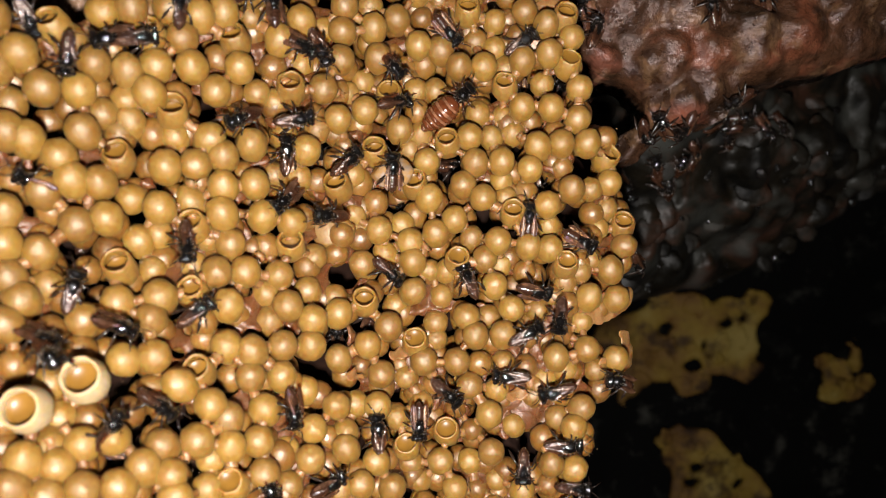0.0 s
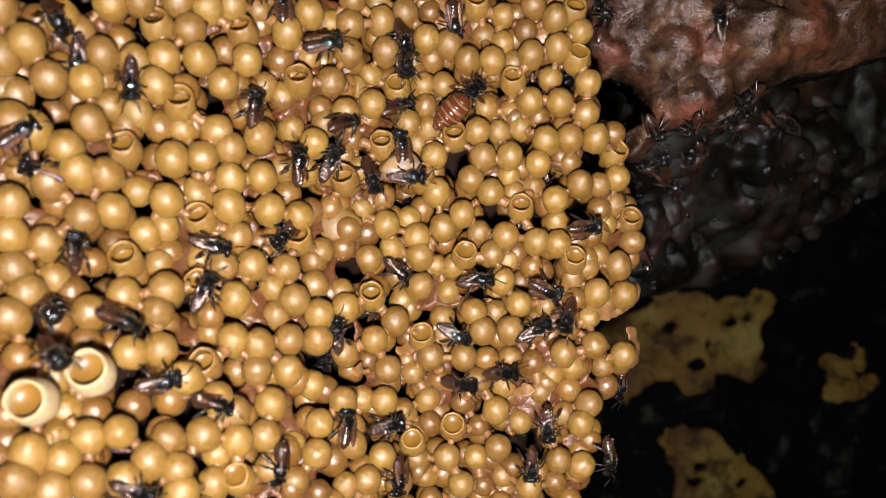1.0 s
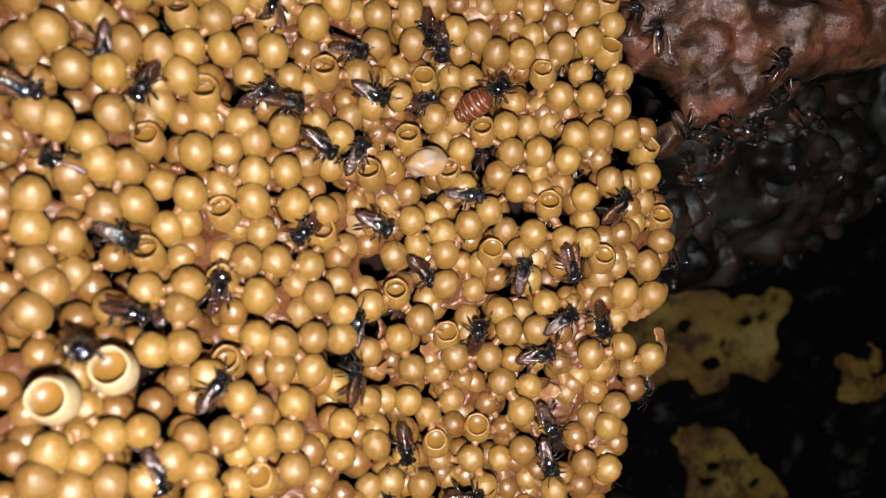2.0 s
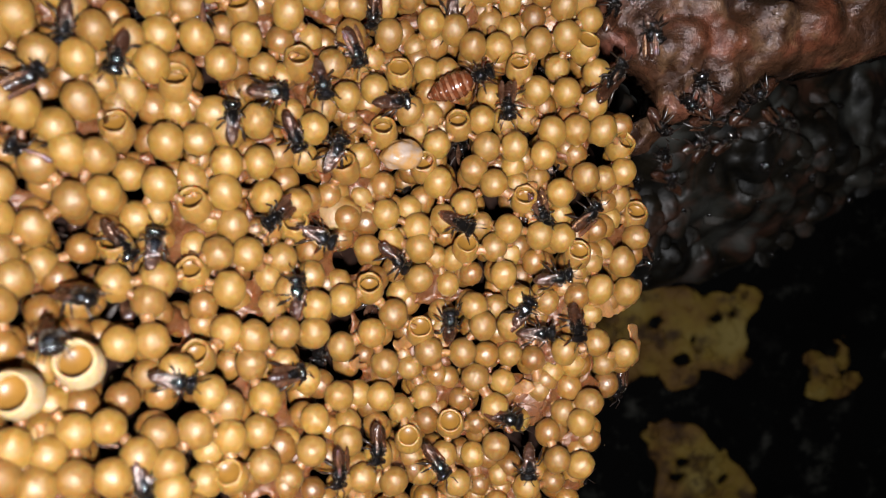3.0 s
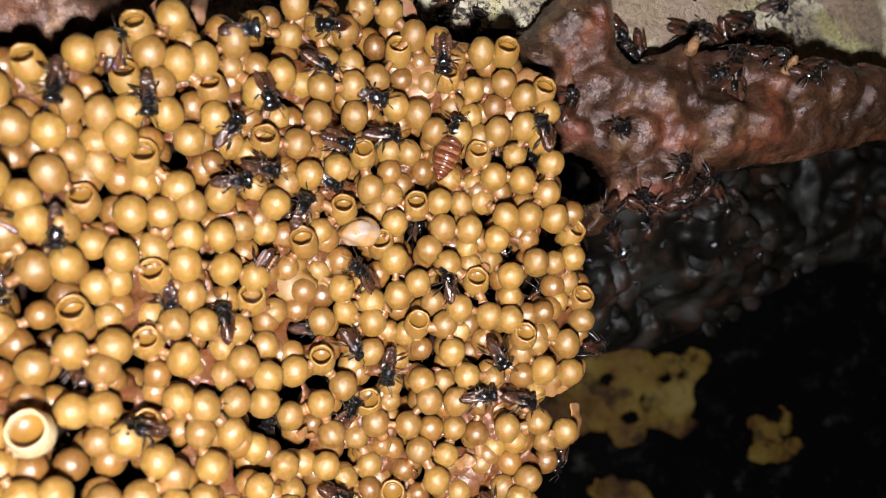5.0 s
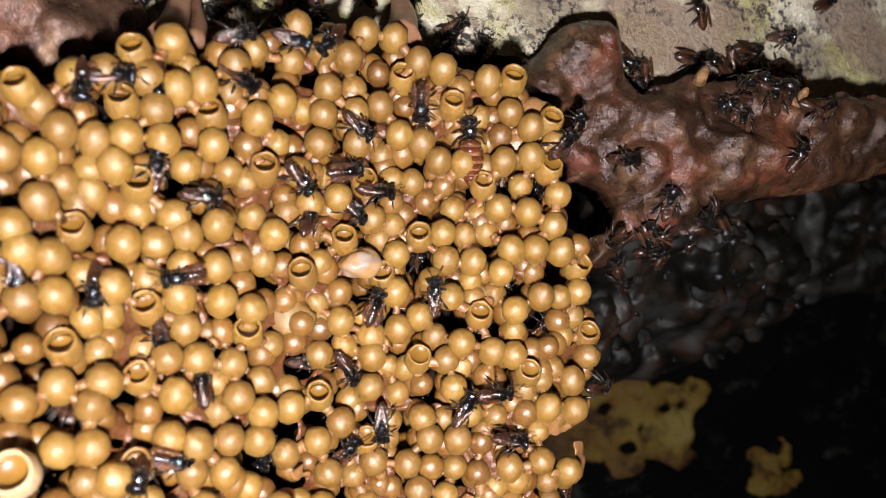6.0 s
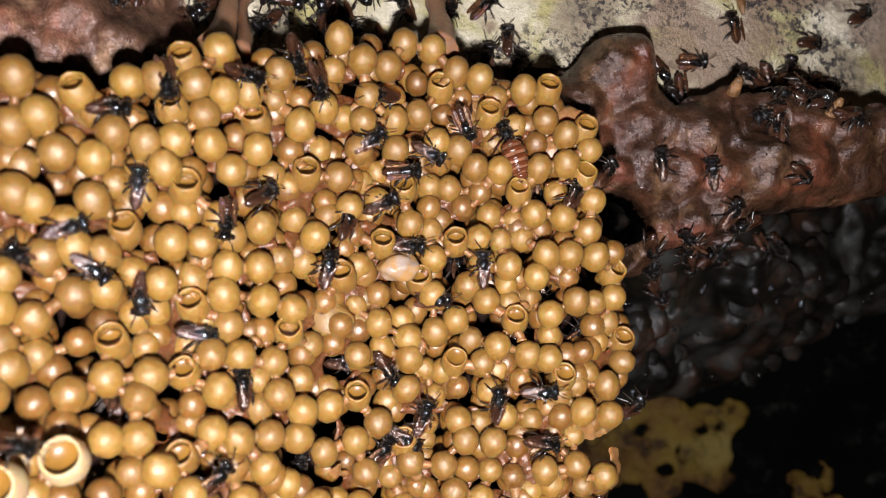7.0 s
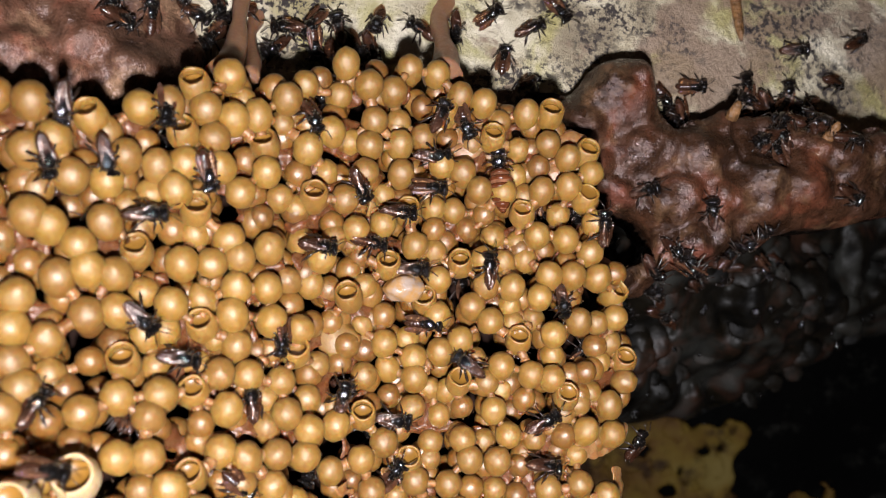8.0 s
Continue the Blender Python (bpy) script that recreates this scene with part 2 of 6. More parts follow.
def lining_skin():
    """Old yellow lining: ochre and brown in patches, pale where it has lifted, dusty."""
    m, nodes, links, bsdf = material("yellow_lining")
    tone = ramp_node(nodes, links, noise_node(nodes, links, 75, 5, 0.6), [(0.38, (0.026, 0.0115, 0.0034)), (0.47, (0.060, 0.031, 0.0048)), (0.57, (0.086, 0.055, 0.0064)), (0.66, (0.106, 0.078, 0.018))])
    stain = ramp_node(nodes, links, noise_node(nodes, links, 200, 5, 0.65), [(0.38, (0.25, 0.2, 0.15)), (0.5, (1.0, 1.0, 1.0))])
    tone = mixed(nodes, links, 1.0, tone, stain, "MULTIPLY")
    links.new(tone, bsdf.inputs["Base Color"])
    bsdf.inputs["Roughness"].default_value, bsdf.inputs["Specular IOR Level"].default_value = 0.75, 0.15
    bump_node(nodes, links, bsdf, noise_node(nodes, links, 240, 5), 0.0008, 0.7)
    return m


YELLOW = lining_skin()
BARK = plain("log_wood", (0.10, 0.065, 0.04), 0.85, 0.2, 0.001, 120)


# ---- shapes ----
class Shape:
    """Collects vertices and faces of one mesh, in millimetres."""

    def __init__(self):
        self.verts, self.faces = [], []

    def add(self, verts, faces, m=None):
        n = len(self.verts)
        self.verts += [tuple(m @ Vector(v)) for v in verts] if m else [tuple(v) for v in verts]
        self.faces += [tuple(i + n for i in f) for f in faces]
        return self

    def mesh(self, name, mat, smooth=True, size=1.0):
        k = MM * size
        me = bpy.data.meshes.new(name)
        me.from_pydata([(x * k, y * k, z * k) for x, y, z in self.verts], [], self.faces)
        me.materials.append(mat)
        me.polygons.foreach_set("use_smooth", [smooth] * len(me.polygons))
        me.update()
        return me


def lathe(profile, seg=18, wobble=0.0, seed=0):
    """A turned form round z from (radius, height) pairs; ends of radius 0 are closed to a point."""
    verts, faces, rings = [], [], []
    for r, h in profile:
        if r < 1e-6:
            rings.append([len(verts)])
            verts.append((0, 0, h))
        else:
            ring = []
            for k in range(seg):
                a = 2 * math.pi * k / seg
                p = Vector((r * math.cos(a), r * math.sin(a), h))
                p *= 1 + wobble * noise.noise(p * 1.6 + Vector((seed * 7.3, 0, 0)))
                ring.append(len(verts))
                verts.append(tuple(p))
            rings.append(ring)
    for a, b in zip(rings, rings[1:]):
        for k in range(seg):
            quad = [a[k % len(a)], a[(k + 1) % len(a)], b[(k + 1) % len(b)], b[k % len(b)]]
            quad = list(dict.fromkeys(quad))
            if len(quad) > 2:
                faces.append(tuple(quad))
    return verts, faces


def tube(points, radii, seg=7):
    """A closed tube through points with a radius at each."""
    verts, faces = [], []
    pts = [Vector(p) for p in points]
    for i, p in enumerate(pts):
        way = (pts[min(i + 1, len(pts) - 1)] - pts[max(i - 1, 0)]).normalized()
        side = way.cross(Vector((0.31, 0.77, 0.55))).normalized()
        other = way.cross(side)
        for k in range(seg):
            a = 2 * math.pi * k / seg
            verts.append(tuple(p + radii[i] * (math.cos(a) * side + math.sin(a) * other)))
    for i in range(len(pts) - 1):
        for k in range(seg):
            faces.append((i * seg + k, i * seg + (k + 1) % seg, (i + 1) * seg + (k + 1) % seg, (i + 1) * seg + k))
    faces += [tuple(range(seg))[::-1], tuple(range((len(pts) - 1) * seg, len(pts) * seg))]
    return verts, faces


def ball(centre, radii, seg=14, rings=9, wobble=0.0, seed=0):
    prof = [(math.sin(math.pi * i / rings), -math.cos(math.pi * i / rings)) for i in range(rings + 1)]
    prof[0], prof[-1] = (0, -1), (0, 1)
    verts, faces = lathe(prof, seg, wobble, seed)
    c = Vector(centre)
    return [tuple(c + Vector((v[0] * radii[0], v[1] * radii[1], v[2] * radii[2]))) for v in verts], faces


def sheet(u0, u1, v0, v1, step, depth_of, inside=None, thick=6.0):
    """A solid slab over u, v whose front lies at depth_of(u, v); cells whose centre is not inside are left out."""
    nu, nv = int((u1 - u0) / step) + 1, int((v1 - v0) / step) + 1
    grid, verts = {}, []
    cells = []
    for i in range(nu):
        for j in range(nv):
            u, v = u0 + i * step, v0 + j * step
            if inside is None or inside(u + step / 2, v + step / 2):
                cells.append((i, j))
    used = sorted({(i + a, j + b) for i, j in cells for a in (0, 1) for b in (0, 1)})
    here, rim = set(cells), {}
    for i, j in cells:
        for p, q, near in (((i, j), (i + 1, j), (i, j - 1)), ((i + 1, j), (i + 1, j + 1), (i + 1, j)), ((i + 1, j + 1), (i, j + 1), (i, j + 1)), ((i, j + 1), (i, j), (i - 1, j))):
            if near not in here:
                rim.setdefault(p, []).append(q)
                rim.setdefault(q, []).append(p)
    flat = {p: Vector((u0 + p[0] * step, v0 + p[1] * step)) for p in used}
    for _ in range(4):
        moved = {p: (flat[p] * 2 + sum((flat[q] for q in near), Vector((0, 0)))) / (2 + len(near)) for p, near in rim.items()}
        flat.update(moved)
    for n, p in enumerate(used):
        u, v = flat[p]
        grid[p] = n
        verts.append((u, depth_of(u, v), v))
    count = len(verts)
    verts += [(u, d + thick, v) for u, d, v in verts]
    faces = []
    for i, j in cells:
        a, b, c, d = grid[i, j], grid[i + 1, j], grid[i + 1, j + 1], grid[i, j + 1]
        faces += [(a, b, c, d), (d + count, c + count, b + count, a + count)]
        for (p, q), near in (((a, b), (i, j - 1)), ((b, c), (i + 1, j)), ((c, d), (i, j + 1)), ((d, a), (i - 1, j))):
            if near not in here:
                faces.append((q, p, p + count, q + count))
    return verts, faces


WORLD_OF = {}


def part(name, mesh, parent, world, label=""):
    """One mesh as a part of a thing or of a part; world is its pose in the world."""
    ob = new(name, mesh)
    ob.parent = parent
    ob.matrix_basis = WORLD_OF[parent.name].inverted() @ world
    WORLD_OF[ob.name] = world
    return tagged(ob, label)


def thing(name, world, mesh=None, **tags):
    ob = new(name, mesh)
    ob.matrix_world = world
    WORLD_OF[ob.name] = world
    return tagged(ob, **tags)


def in_hive(u, d, v):
    return HIVE @ Matrix.Translation((u * MM, d * MM, v * MM))


def inside_polygon(poly, u, v):
    hit = False
    for (x0, y0), (x1, y1) in zip(poly, poly[1:] + poly[:1]):
        if (y0 > v) != (y1 > v) and u < (x1 - x0) * (v - y0) / (y1 - y0) + x0:
            hit = not hit
    return hit


def smooth(a, b, x):
    t = min(1.0, max(0.0, (x - a) / (b - a)))
    return t * t * (3 - 2 * t)


# ---- the cavity: near wall above, deep hollow below ----
def wall_depth(u, v):
    edge = 12 + 2.5 * noise.noise(Vector((u * 0.05, 3.1, 0)))
    back = smooth(edge, edge - 16, v)
    near = 95.5 + 0.0040 * max(0, u) ** 2 - 0.35 * max(0, -u) + 1.2 * noise.noise(Vector((u * 0.06, v * 0.06, 1.0)))
    return near + 74 * back + 1.5 * back * noise.noise(Vector((u * 0.05, v * 0.05, 5.0)))


thing("wall_upper", HIVE, Shape().add(*sheet(-90, 100, 23, 80, 1.5, wall_depth, lambda u, v: v > 24 + 4.5 * smooth(26, 36, u) + 0.2 * max(0, u - 42), 25)).mesh("wall_upper", WALL),
                  label="weathered pale green-grey cavity wall with black specks", category="wall", kind="structure")


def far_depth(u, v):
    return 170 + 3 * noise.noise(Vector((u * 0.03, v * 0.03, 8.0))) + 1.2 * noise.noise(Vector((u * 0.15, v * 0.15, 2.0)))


# the hollow's lack of light is put into this wall's near-black colour
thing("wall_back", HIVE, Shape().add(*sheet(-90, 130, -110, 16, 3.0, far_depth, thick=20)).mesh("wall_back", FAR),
      label="deep back wall of the hollow log, coloured near black for its unlit depth", category="wall", kind="structure")


def log_shell():
    """The hollow log round the cavity, open towards the camera."""
    for name, (u0, u1, v0, v1), label in (
        ("wall_left", (-115, -90, -110, 80), "rough dark wooden side of the log"),
        ("wall_right", (130, 155, -110, 80), "rough dark wooden side of the log"),
        ("floor", (-115, 155, -135, -110), "dark wooden floor of the log cavity"),
        ("ceiling", (-115, 155, 80, 105), "dark wooden upper side of the log"),
    ):
        s = Shape()
        corners = [(u, d, v) for u in (u0, u1) for d in (45, 192) for v in (v0, v1)]
        s.add(corners, [(0, 1, 3, 2), (4, 6, 7, 5), (0, 4, 5, 1), (2, 3, 7, 6), (0, 2, 6, 4), (1, 5, 7, 3)])
        thing(name, HIVE, s.mesh(name, BARK, False), label=label, category="ceiling" if name == "ceiling" else "floor" if name == "floor" else "wall", kind="structure")


log_shell()


def yellow_patch(name, outline, holes, d, label):
    """A flaking patch of pale lining on the back wall: a thin plate with a ragged edge and gnawed holes."""
    us, vs = [p[0] for p in outline], [p[1] for p in outline]

    def inside(u, v):
        if noise.noise(Vector((u * 0.33, v * 0.33, 21.0))) > 0.5:
            return False
        a = u + 1.0 * noise.noise(Vector((u * 0.3, v * 0.3, 4.0))) + 0.9 * noise.noise(Vector((u * 0.8, v * 0.8, 4.0)))
        b = v + 1.0 * noise.noise(Vector((u * 0.3, v * 0.3, 9.0))) + 0.9 * noise.noise(Vector((u * 0.8, v * 0.8, 9.0)))
        return inside_polygon(outline, a, b) and all(((a - x) / rx) ** 2 + ((b - y) / ry) ** 2 > 1 for x, y, rx, ry in holes)

    s = Shape().add(*sheet(min(us) - 3, max(us) + 3, min(vs) - 3, max(vs) + 3, 0.6, lambda u, v: far_depth(u, v) - 2.2, inside, 2.6))
    patch = thing(name, in_hive(sum(us) / len(us), d, sum(vs) / len(vs)), label=label, category="lining", group="flaking lining patches")
    part("plate", s.mesh("plate", YELLOW), patch, HIVE)
    pick = random.Random(len(outline))
    for n in range(3 * len(outline)):
        u, v = pick.uniform(min(us), max(us)), pick.uniform(min(vs), max(vs))
        size, lift = pick.uniform(1.2, 2.6), pick.uniform(-0.3, 0.3)
        if not inside(u, v) or not inside(u + size, v) or not inside(u, v - size):
            continue
        curl = Shape().add(*sheet(u - 3, u + 3, v - 3, v + 3, 0.5, lambda x, y: far_depth(x, y) - 2.5 - 0.16 * ((x - u) ** 2 + (y - v) ** 2) / size + lift * (x - u),
                                  lambda x, y: math.hypot(x - u, y - v) < size * (0.8 + 0.5 * noise.noise(Vector((x * 0.6, y * 0.6, n)))), 0.4))
        part("flake", curl.mesh("flake", YELLOW), patch, HIVE)


yellow_patch("lining_patch", [(28.4, -14.4), (33.6, -12.2), (37.8, -11.2), (39.4, -8.5), (47.3, -8.0), (50.4, -10.1), (53.6, -9.0), (56.7, -9.0), (57.8, -7.4), (61.8, -8.7), (60.1, -11.6), (58.6, -14.8), (58.4, -19.0), (59.1, -21.6), (56.8, -25.8), (53.7, -23.7), (49.7, -22.7), (50.3, -26.4), (45.5, -28.3), (42.6, -24.5), (37.4, -25.4), (35.6, -27.5), (33.7, -31.2), (32.6, -26.4), (28.4, -24.4)],
             [(42.1, -14.8, 1.6, 1.4), (53.6, -13.9, 1.6, 1.0), (46.3, -21.9, 2.0, 1.4), (48.9, -18.2, 0.8, 1.8)], 170, "flaking yellow lining patch with gnawed holes on the dark wall")
yellow_patch("lining_patch", [(39.5, -35.9), (43.2, -34.8), (44.2, -32.2), (45.8, -34.3), (49.5, -34.2), (53.7, -37.9), (57.4, -40.5), (60.0, -43.1), (61.6, -46.8), (61.7, -54.7), (43.3, -54.8), (42.7, -46.4), (43.2, -42.1), (41.1, -39.5)], [(46.4, -43.7, 2.1, 0.8), (55.3, -44.2, 1.0, 1.5)], 170, "pale yellow lining patch flaking from the dark wall")
yellow_patch("lining_patch", [(69.9, -20.5), (72.6, -19.8), (75.2, -22.1), (76.8, -21.5), (76.2, -17.3), (77.8, -17.3), (78.3, -21.0), (77.6, -23.9), (81.0, -23.9), (81.8, -25.7), (78.9, -26.8), (73.6, -29.2), (71.0, -27.8), (71.5, -24.2)], [(76.2, -23.9, 1.9, 0.9)], 170, "small forked scrap of yellow lining")


# ---- resin sheets and dark pots ----
def dome(u, v, scale, seed):
    """Lumps: 1 at the middle of each, 0 in the creases."""
    near = noise.voronoi(Vector((u * scale, v * scale, seed)))[0][0]
    return max(0.0, 1 - near * near * 1.7)


RESIN_EDGE = [(4, 27), (6.6, 28.9), (9.9, 29.2), (11.5, 30.5), (12.8, 32.8), (15.4, 34.3), (17.8, 34.3), (19.4, 33.1), (20.3, 29.5), (22.2, 27.2), (24.8, 28.5), (27.4, 30.4), (29.0, 29.3), (32.5, 30.3),
              (38.6, 29.4), (43.9, 30.0), (80, 36), (80, 27), (55, 23.5), (47.0, 20.9), (44.6, 20.0), (39.7, 18.8), (32.5, 17.1), (30.7, 15.6), (29.3, 13.9), (24.5, 12.5), (22.4, 11.2), (20.2, 9.0), (18.3, 8.0),
              (17.6, 9.4), (19.2, 11.8), (20.9, 13.6), (21.2, 15.8), (17.9, 17.8), (14.0, 19.6), (4, 21)]
RESIN_LUMPS = [(16.0, 30.6, 3.6), (12.0, 26.3, 2.7), (13.6, 21.4, 1.9), (17.7, 23.5, 1.3), (15.9, 19.2, 2.0), (19.8, 24.7, 2.5), (25.3, 24.1, 2.6), (28.1, 20.3, 2.4), (31.8, 21.9, 2.8), (36.7, 23.0, 2.9),
               (23.1, 19.8, 2.4), (38.0, 27.0, 1.9), (41.9, 26.8, 2.7), (25.2, 14.7, 2.4), (28.1, 15.7, 1.8), (20.4, 12.6, 1.4), (22.0, 25.8, 1.7), (33.5, 18.9, 1.9), (46.0, 28.0, 2.8), (51.0, 27.5, 3.2)]
RESIN_RIDGE = [(27.6, 29.5), (27.4, 27.6), (28.0, 25.6), (29.1, 24.0), (30.8, 23.1), (33.5, 23.6)]


def away(u, v, line):
    """The distance from a line through points."""
    near = 1e9
    for (x0, y0), (x1, y1) in zip(line, line[1:]):
        dx, dy = x1 - x0, y1 - y0
        t = min(1, max(0, ((u - x0) * dx + (v - y0) * dy) / (dx * dx + dy * dy)))
        near = min(near, math.hypot(u - x0 - t * dx, v - y0 - t * dy))
    return near


def resin_depth(u, v):
    a = u + 0.7 * noise.noise(Vector((u * 0.4, v * 0.4, 3.0)))
    b = v + 0.7 * noise.noise(Vector((u * 0.4, v * 0.4, 13.0)))
    lump = sum((0.85 * r * max(0.0, 1 - ((a - x) ** 2 + (b - y) ** 2) / (1.7 * r * r)) ** 1.1) ** 3 for x, y, r in RESIN_LUMPS) ** (1 / 3)
    lump += 0.9 * noise.noise(Vector((u * 0.2, v * 0.2, 6.0))) + 0.45 * noise.noise(Vector((u * 0.6, v * 0.6, 3.0))) + 0.5 * dome(u, v + 3, 0.45, 1.0) + 0.16 * noise.noise(Vector((u * 1.5, v * 1.5, 3.0)))
    lump += 0.75 * math.exp(-(away(u, v, RESIN_RIDGE) / 0.42) ** 2) - 1.9 * math.exp(-((u - 32.4) ** 2 + (v - 26.9) ** 2) / 5.5)
    return 91.6 - lump + 0.05 * max(0, 24 - v) ** 1.5 + 0.03 * max(0, u - 15) + 0.0075 * max(0, u - 24) ** 2


def ragged(poly, size=0.9, scale=0.4):
    def inside(u, v):
        p = Vector((u * scale, v * scale, 4.0))
        return inside_polygon(poly, u + size * noise.noise(p), v + size * noise.noise(p + Vector((0, 0, 5))))
    return inside


def rounded(poly, depth_of, reach):
    """Rolls a sheet's front back towards its outline, so that it ends in a rounded lip."""
    def depth(u, v):
        near = away(u, v, poly + poly[:1])
        k = max(0.0, 1 - near / reach)
        return depth_of(u, v) + reach * (1 - math.sqrt(max(0, 1 - k * k)))
    return depth


resin = Shape().add(*sheet(3, 78, 9, 37, 0.36, rounded(RESIN_EDGE, resin_depth, 2.6), ragged(RESIN_EDGE, 1.0, 0.22), 8))
thing("resin_sheet", HIVE, resin.mesh("resin_sheet", RESIN), label="lumpy glossy red-brown resin sheet sealing the cavity wall", category="resin")


POT_EDGE = [(13, 19), (30, 19), (45, 26), (60, 30), (100, 36), (100, 14), (70, 9), (50, -2), (40, -6.5), (27, -8), (14, -3)]


def pot_depth(u, v):
    lump = 4.0 * dome(u, v, 0.085, 12.0) + 4.0 * dome(u, v, 0.17, 3.0) + 0.9 * dome(u, v, 0.33, 6.0) + 1.5 * noise.noise(Vector((u * 0.3, v * 0.3, 2.0)))
    return 111 - lump + 1.0 * max(0, 14 - v) + 0.75 * max(0, u - 28)


mass = thing("propolis_mass", in_hive(40, 112, 8), label="lumpy mass of old dark storage pots with grey bloom and painted soft highlights", category="propolis")
pots = Shape().add(*sheet(12, 98, -9, 36, 0.6, rounded(POT_EDGE, pot_depth, 4), ragged(POT_EDGE, 2.0, 0.2), 14))
part("mass_body", pots.mesh("mass_body", POTS), mass, HIVE, "fused black propolis")
BLACK_POT = plain("black_propolis", (0.003, 0.0026, 0.0024), 0.16, 0.7, 0.0006, 1100, 0.5)
lumps = random.Random(5)
for n in range(150):
    u, v = 15 + 55 * lumps.random() ** 1.4, lumps.uniform(-6, 22)
    if not inside_polygon(POT_EDGE, u, v) or inside_polygon(RESIN_EDGE, u, v):
        continue
    drop = n % 3 == 0
    size = lumps.uniform(0.3, 0.7) if drop else lumps.uniform(0.9, 2.2)
    turn = pose(0, 0, 0, lumps.uniform(-12, 12), lumps.uniform(-180, 180), lumps.uniform(-12, 12)).to_3x3()
    middle = Vector((u, pot_depth(u, v) + (-0.1 if drop else 0.16) * size, v))
    verts, faces = ball((0, 0, 0), (1.25 * size, (0.8 if drop else 0.30) * size, 0.85 * size), 16, 11, 0.25, n)
    form = Shape().add([tuple(turn @ Vector(p) + middle) for p in verts], faces)
    part("propolis_lump", form.mesh("propolis_lump", BLACK_POT if drop else POTS), mass, HIVE)

LEFT_RESIN = [(-60, 24), (-46, 20), (-34, 19.5), (-28, 21), (-25, 23), (-26, 27), (-30, 33), (-36, 40), (-60, 42)]


def left_depth(u, v):
    return 89.5 - 0.72 * max(0, -(u + 18)) + 0.3 * max(0, v - 24) - 1.8 * dome(u, v, 0.11, 7.0) - 2.2 * dome(u, v, 0.21, 1.0) - 0.6 * dome(u, v, 0.5, 4.0) - 0.8 * noise.noise(Vector((u * 0.4, v * 0.4, 3.0)))


left = Shape().add(*sheet(-60, -24, 19, 42, 0.4, rounded(LEFT_RESIN, left_depth, 2.5), ragged(LEFT_RESIN, 1.0, 0.25), 24))
thing("resin_sheet", HIVE, left.mesh("resin_sheet", RESIN_PINK), label="lumpy pinkish-brown resin sheet above the brood", category="resin")


# ---- the brood ----
OUTLINE = [(-46, 19), (-34.7, 19.1), (-29.5, 19.3), (-26, 21), (-22.2, 24), (-18, 24.2), (-12, 27.6), (-6.6, 28.6), (-1.2, 27.5), (2.1, 27), (7.5, 26.5), (8.8, 24), (12.8, 21.8),
           (13.3, 17), (14.5, 13), (17.5, 9.5), (19.1, 2.4), (18.4, -5.5), (14, -6.8), (14.5, -9), (18.5, -11.3), (14.7, -15), (13.6, -24), (11, -32), (-46, -32)]
OPEN = [(-30.5, 18.0), (-17.9, 18.4), (2.3, 22.7), (11.5, 22.1), (-13.3, 14.6), (-22.2, 11.8), (5.7, 15.7), (-26.1, 7.9), (-6.3, 9.5), (0.3, 10.4), (-9.6, 6.1),
        (-2.7, 6.5), (16.0, 9.2), (-20.9, 2.4), (6.5, 3.8), (17.5, 2.8), (-13.3, 0.8), (-26.0, -1.0), (-20.7, -3.0), (11.5, -1.0), (-7.1, -4.3), (-19.7, -9.4),
        (-2.5, 24.6), (7.6, 25.5), (-24.0, 18.2), (-23.6, 22.2)]
FILLED = [(11.8, 17.8), (-5.0, 14.7), (-2.6, -8.2), (0.3, -16.6), (-3.4, -17.7), (-16.8, -18.2), (1.4, -0.6)]
LARGE = [(-29.5, -11.0), (-26.2, -9.1)]
VOIDS = [(-24.9, -16.1), (-11.6, -10.6), (-9.1, -2.5), (-24.6, 1.9), (-32.5, 12.5), (-30.3, 9.1), (10.8, 15.3), (7.4, 15.0), (0.8, 7.4), (9.5, 6.1), (12.4, 2.8), (13.8, 7.5), (7.4, 2.7),
         (-7.1, -6.8), (-9.8, -7.8), (4.2, 2.6), (-25.6, -6.2), (7.7, -15.0), (7.3, -18.6)]


def brood_depth(u, v):
    d = 83.6 - 0.53 * max(0.0, -(u + 4)) + (0.09 * (u - 11) ** 2 if u > 11 else 0)
    return d - 0.3 * max(0.0, -v - 1) * min(max(-u / 15, 0), 1.3)


def cell_width(u):
    return 2.50 + 0.22 * min(1.2, max(0.0, -u / 30))


def turn_to(axis, spin):
    return Vector((0, 0, 1)).rotation_difference(axis).to_matrix().to_4x4() @ Matrix.Rotation(spin, 4, "Z")


def closed_profile(top, low, rings=10):
    prof = [(0, -low)]
    for i in range(1, rings):
        a = math.pi * i / rings
        prof.append((0.5 * math.sin(a), -(low if a < math.pi / 2 else top) * math.cos(a)))
    return prof + [(0, top)]


def open_profile(mouth, rim, height, floor_at):
    """A flask: closed below, drawn in to a thin rim, and hollow."""
    return [(0, -0.62), (0.26, -0.56), (0.42, -0.36), (0.5, -0.08), (0.485, 0.14), (mouth + 0.06, height - 0.12), (mouth + 0.012, height - 0.02), (mouth - 0.004, height),
            (mouth - rim, height - 0.015), (mouth - rim, height - 0.16), (0.40, 0.08), (0.41, -0.1), (0.36, floor_at + 0.05), (0, floor_at)]


rng = random.Random(11)
CLOSED = [Shape().add(*lathe([(r * 2.6, h * 2.6) for r, h in closed_profile(0.50 + 0.015 * k, 0.66)], 18, 0.09, k)).mesh("brood_cell", WAX) for k in range(8)]


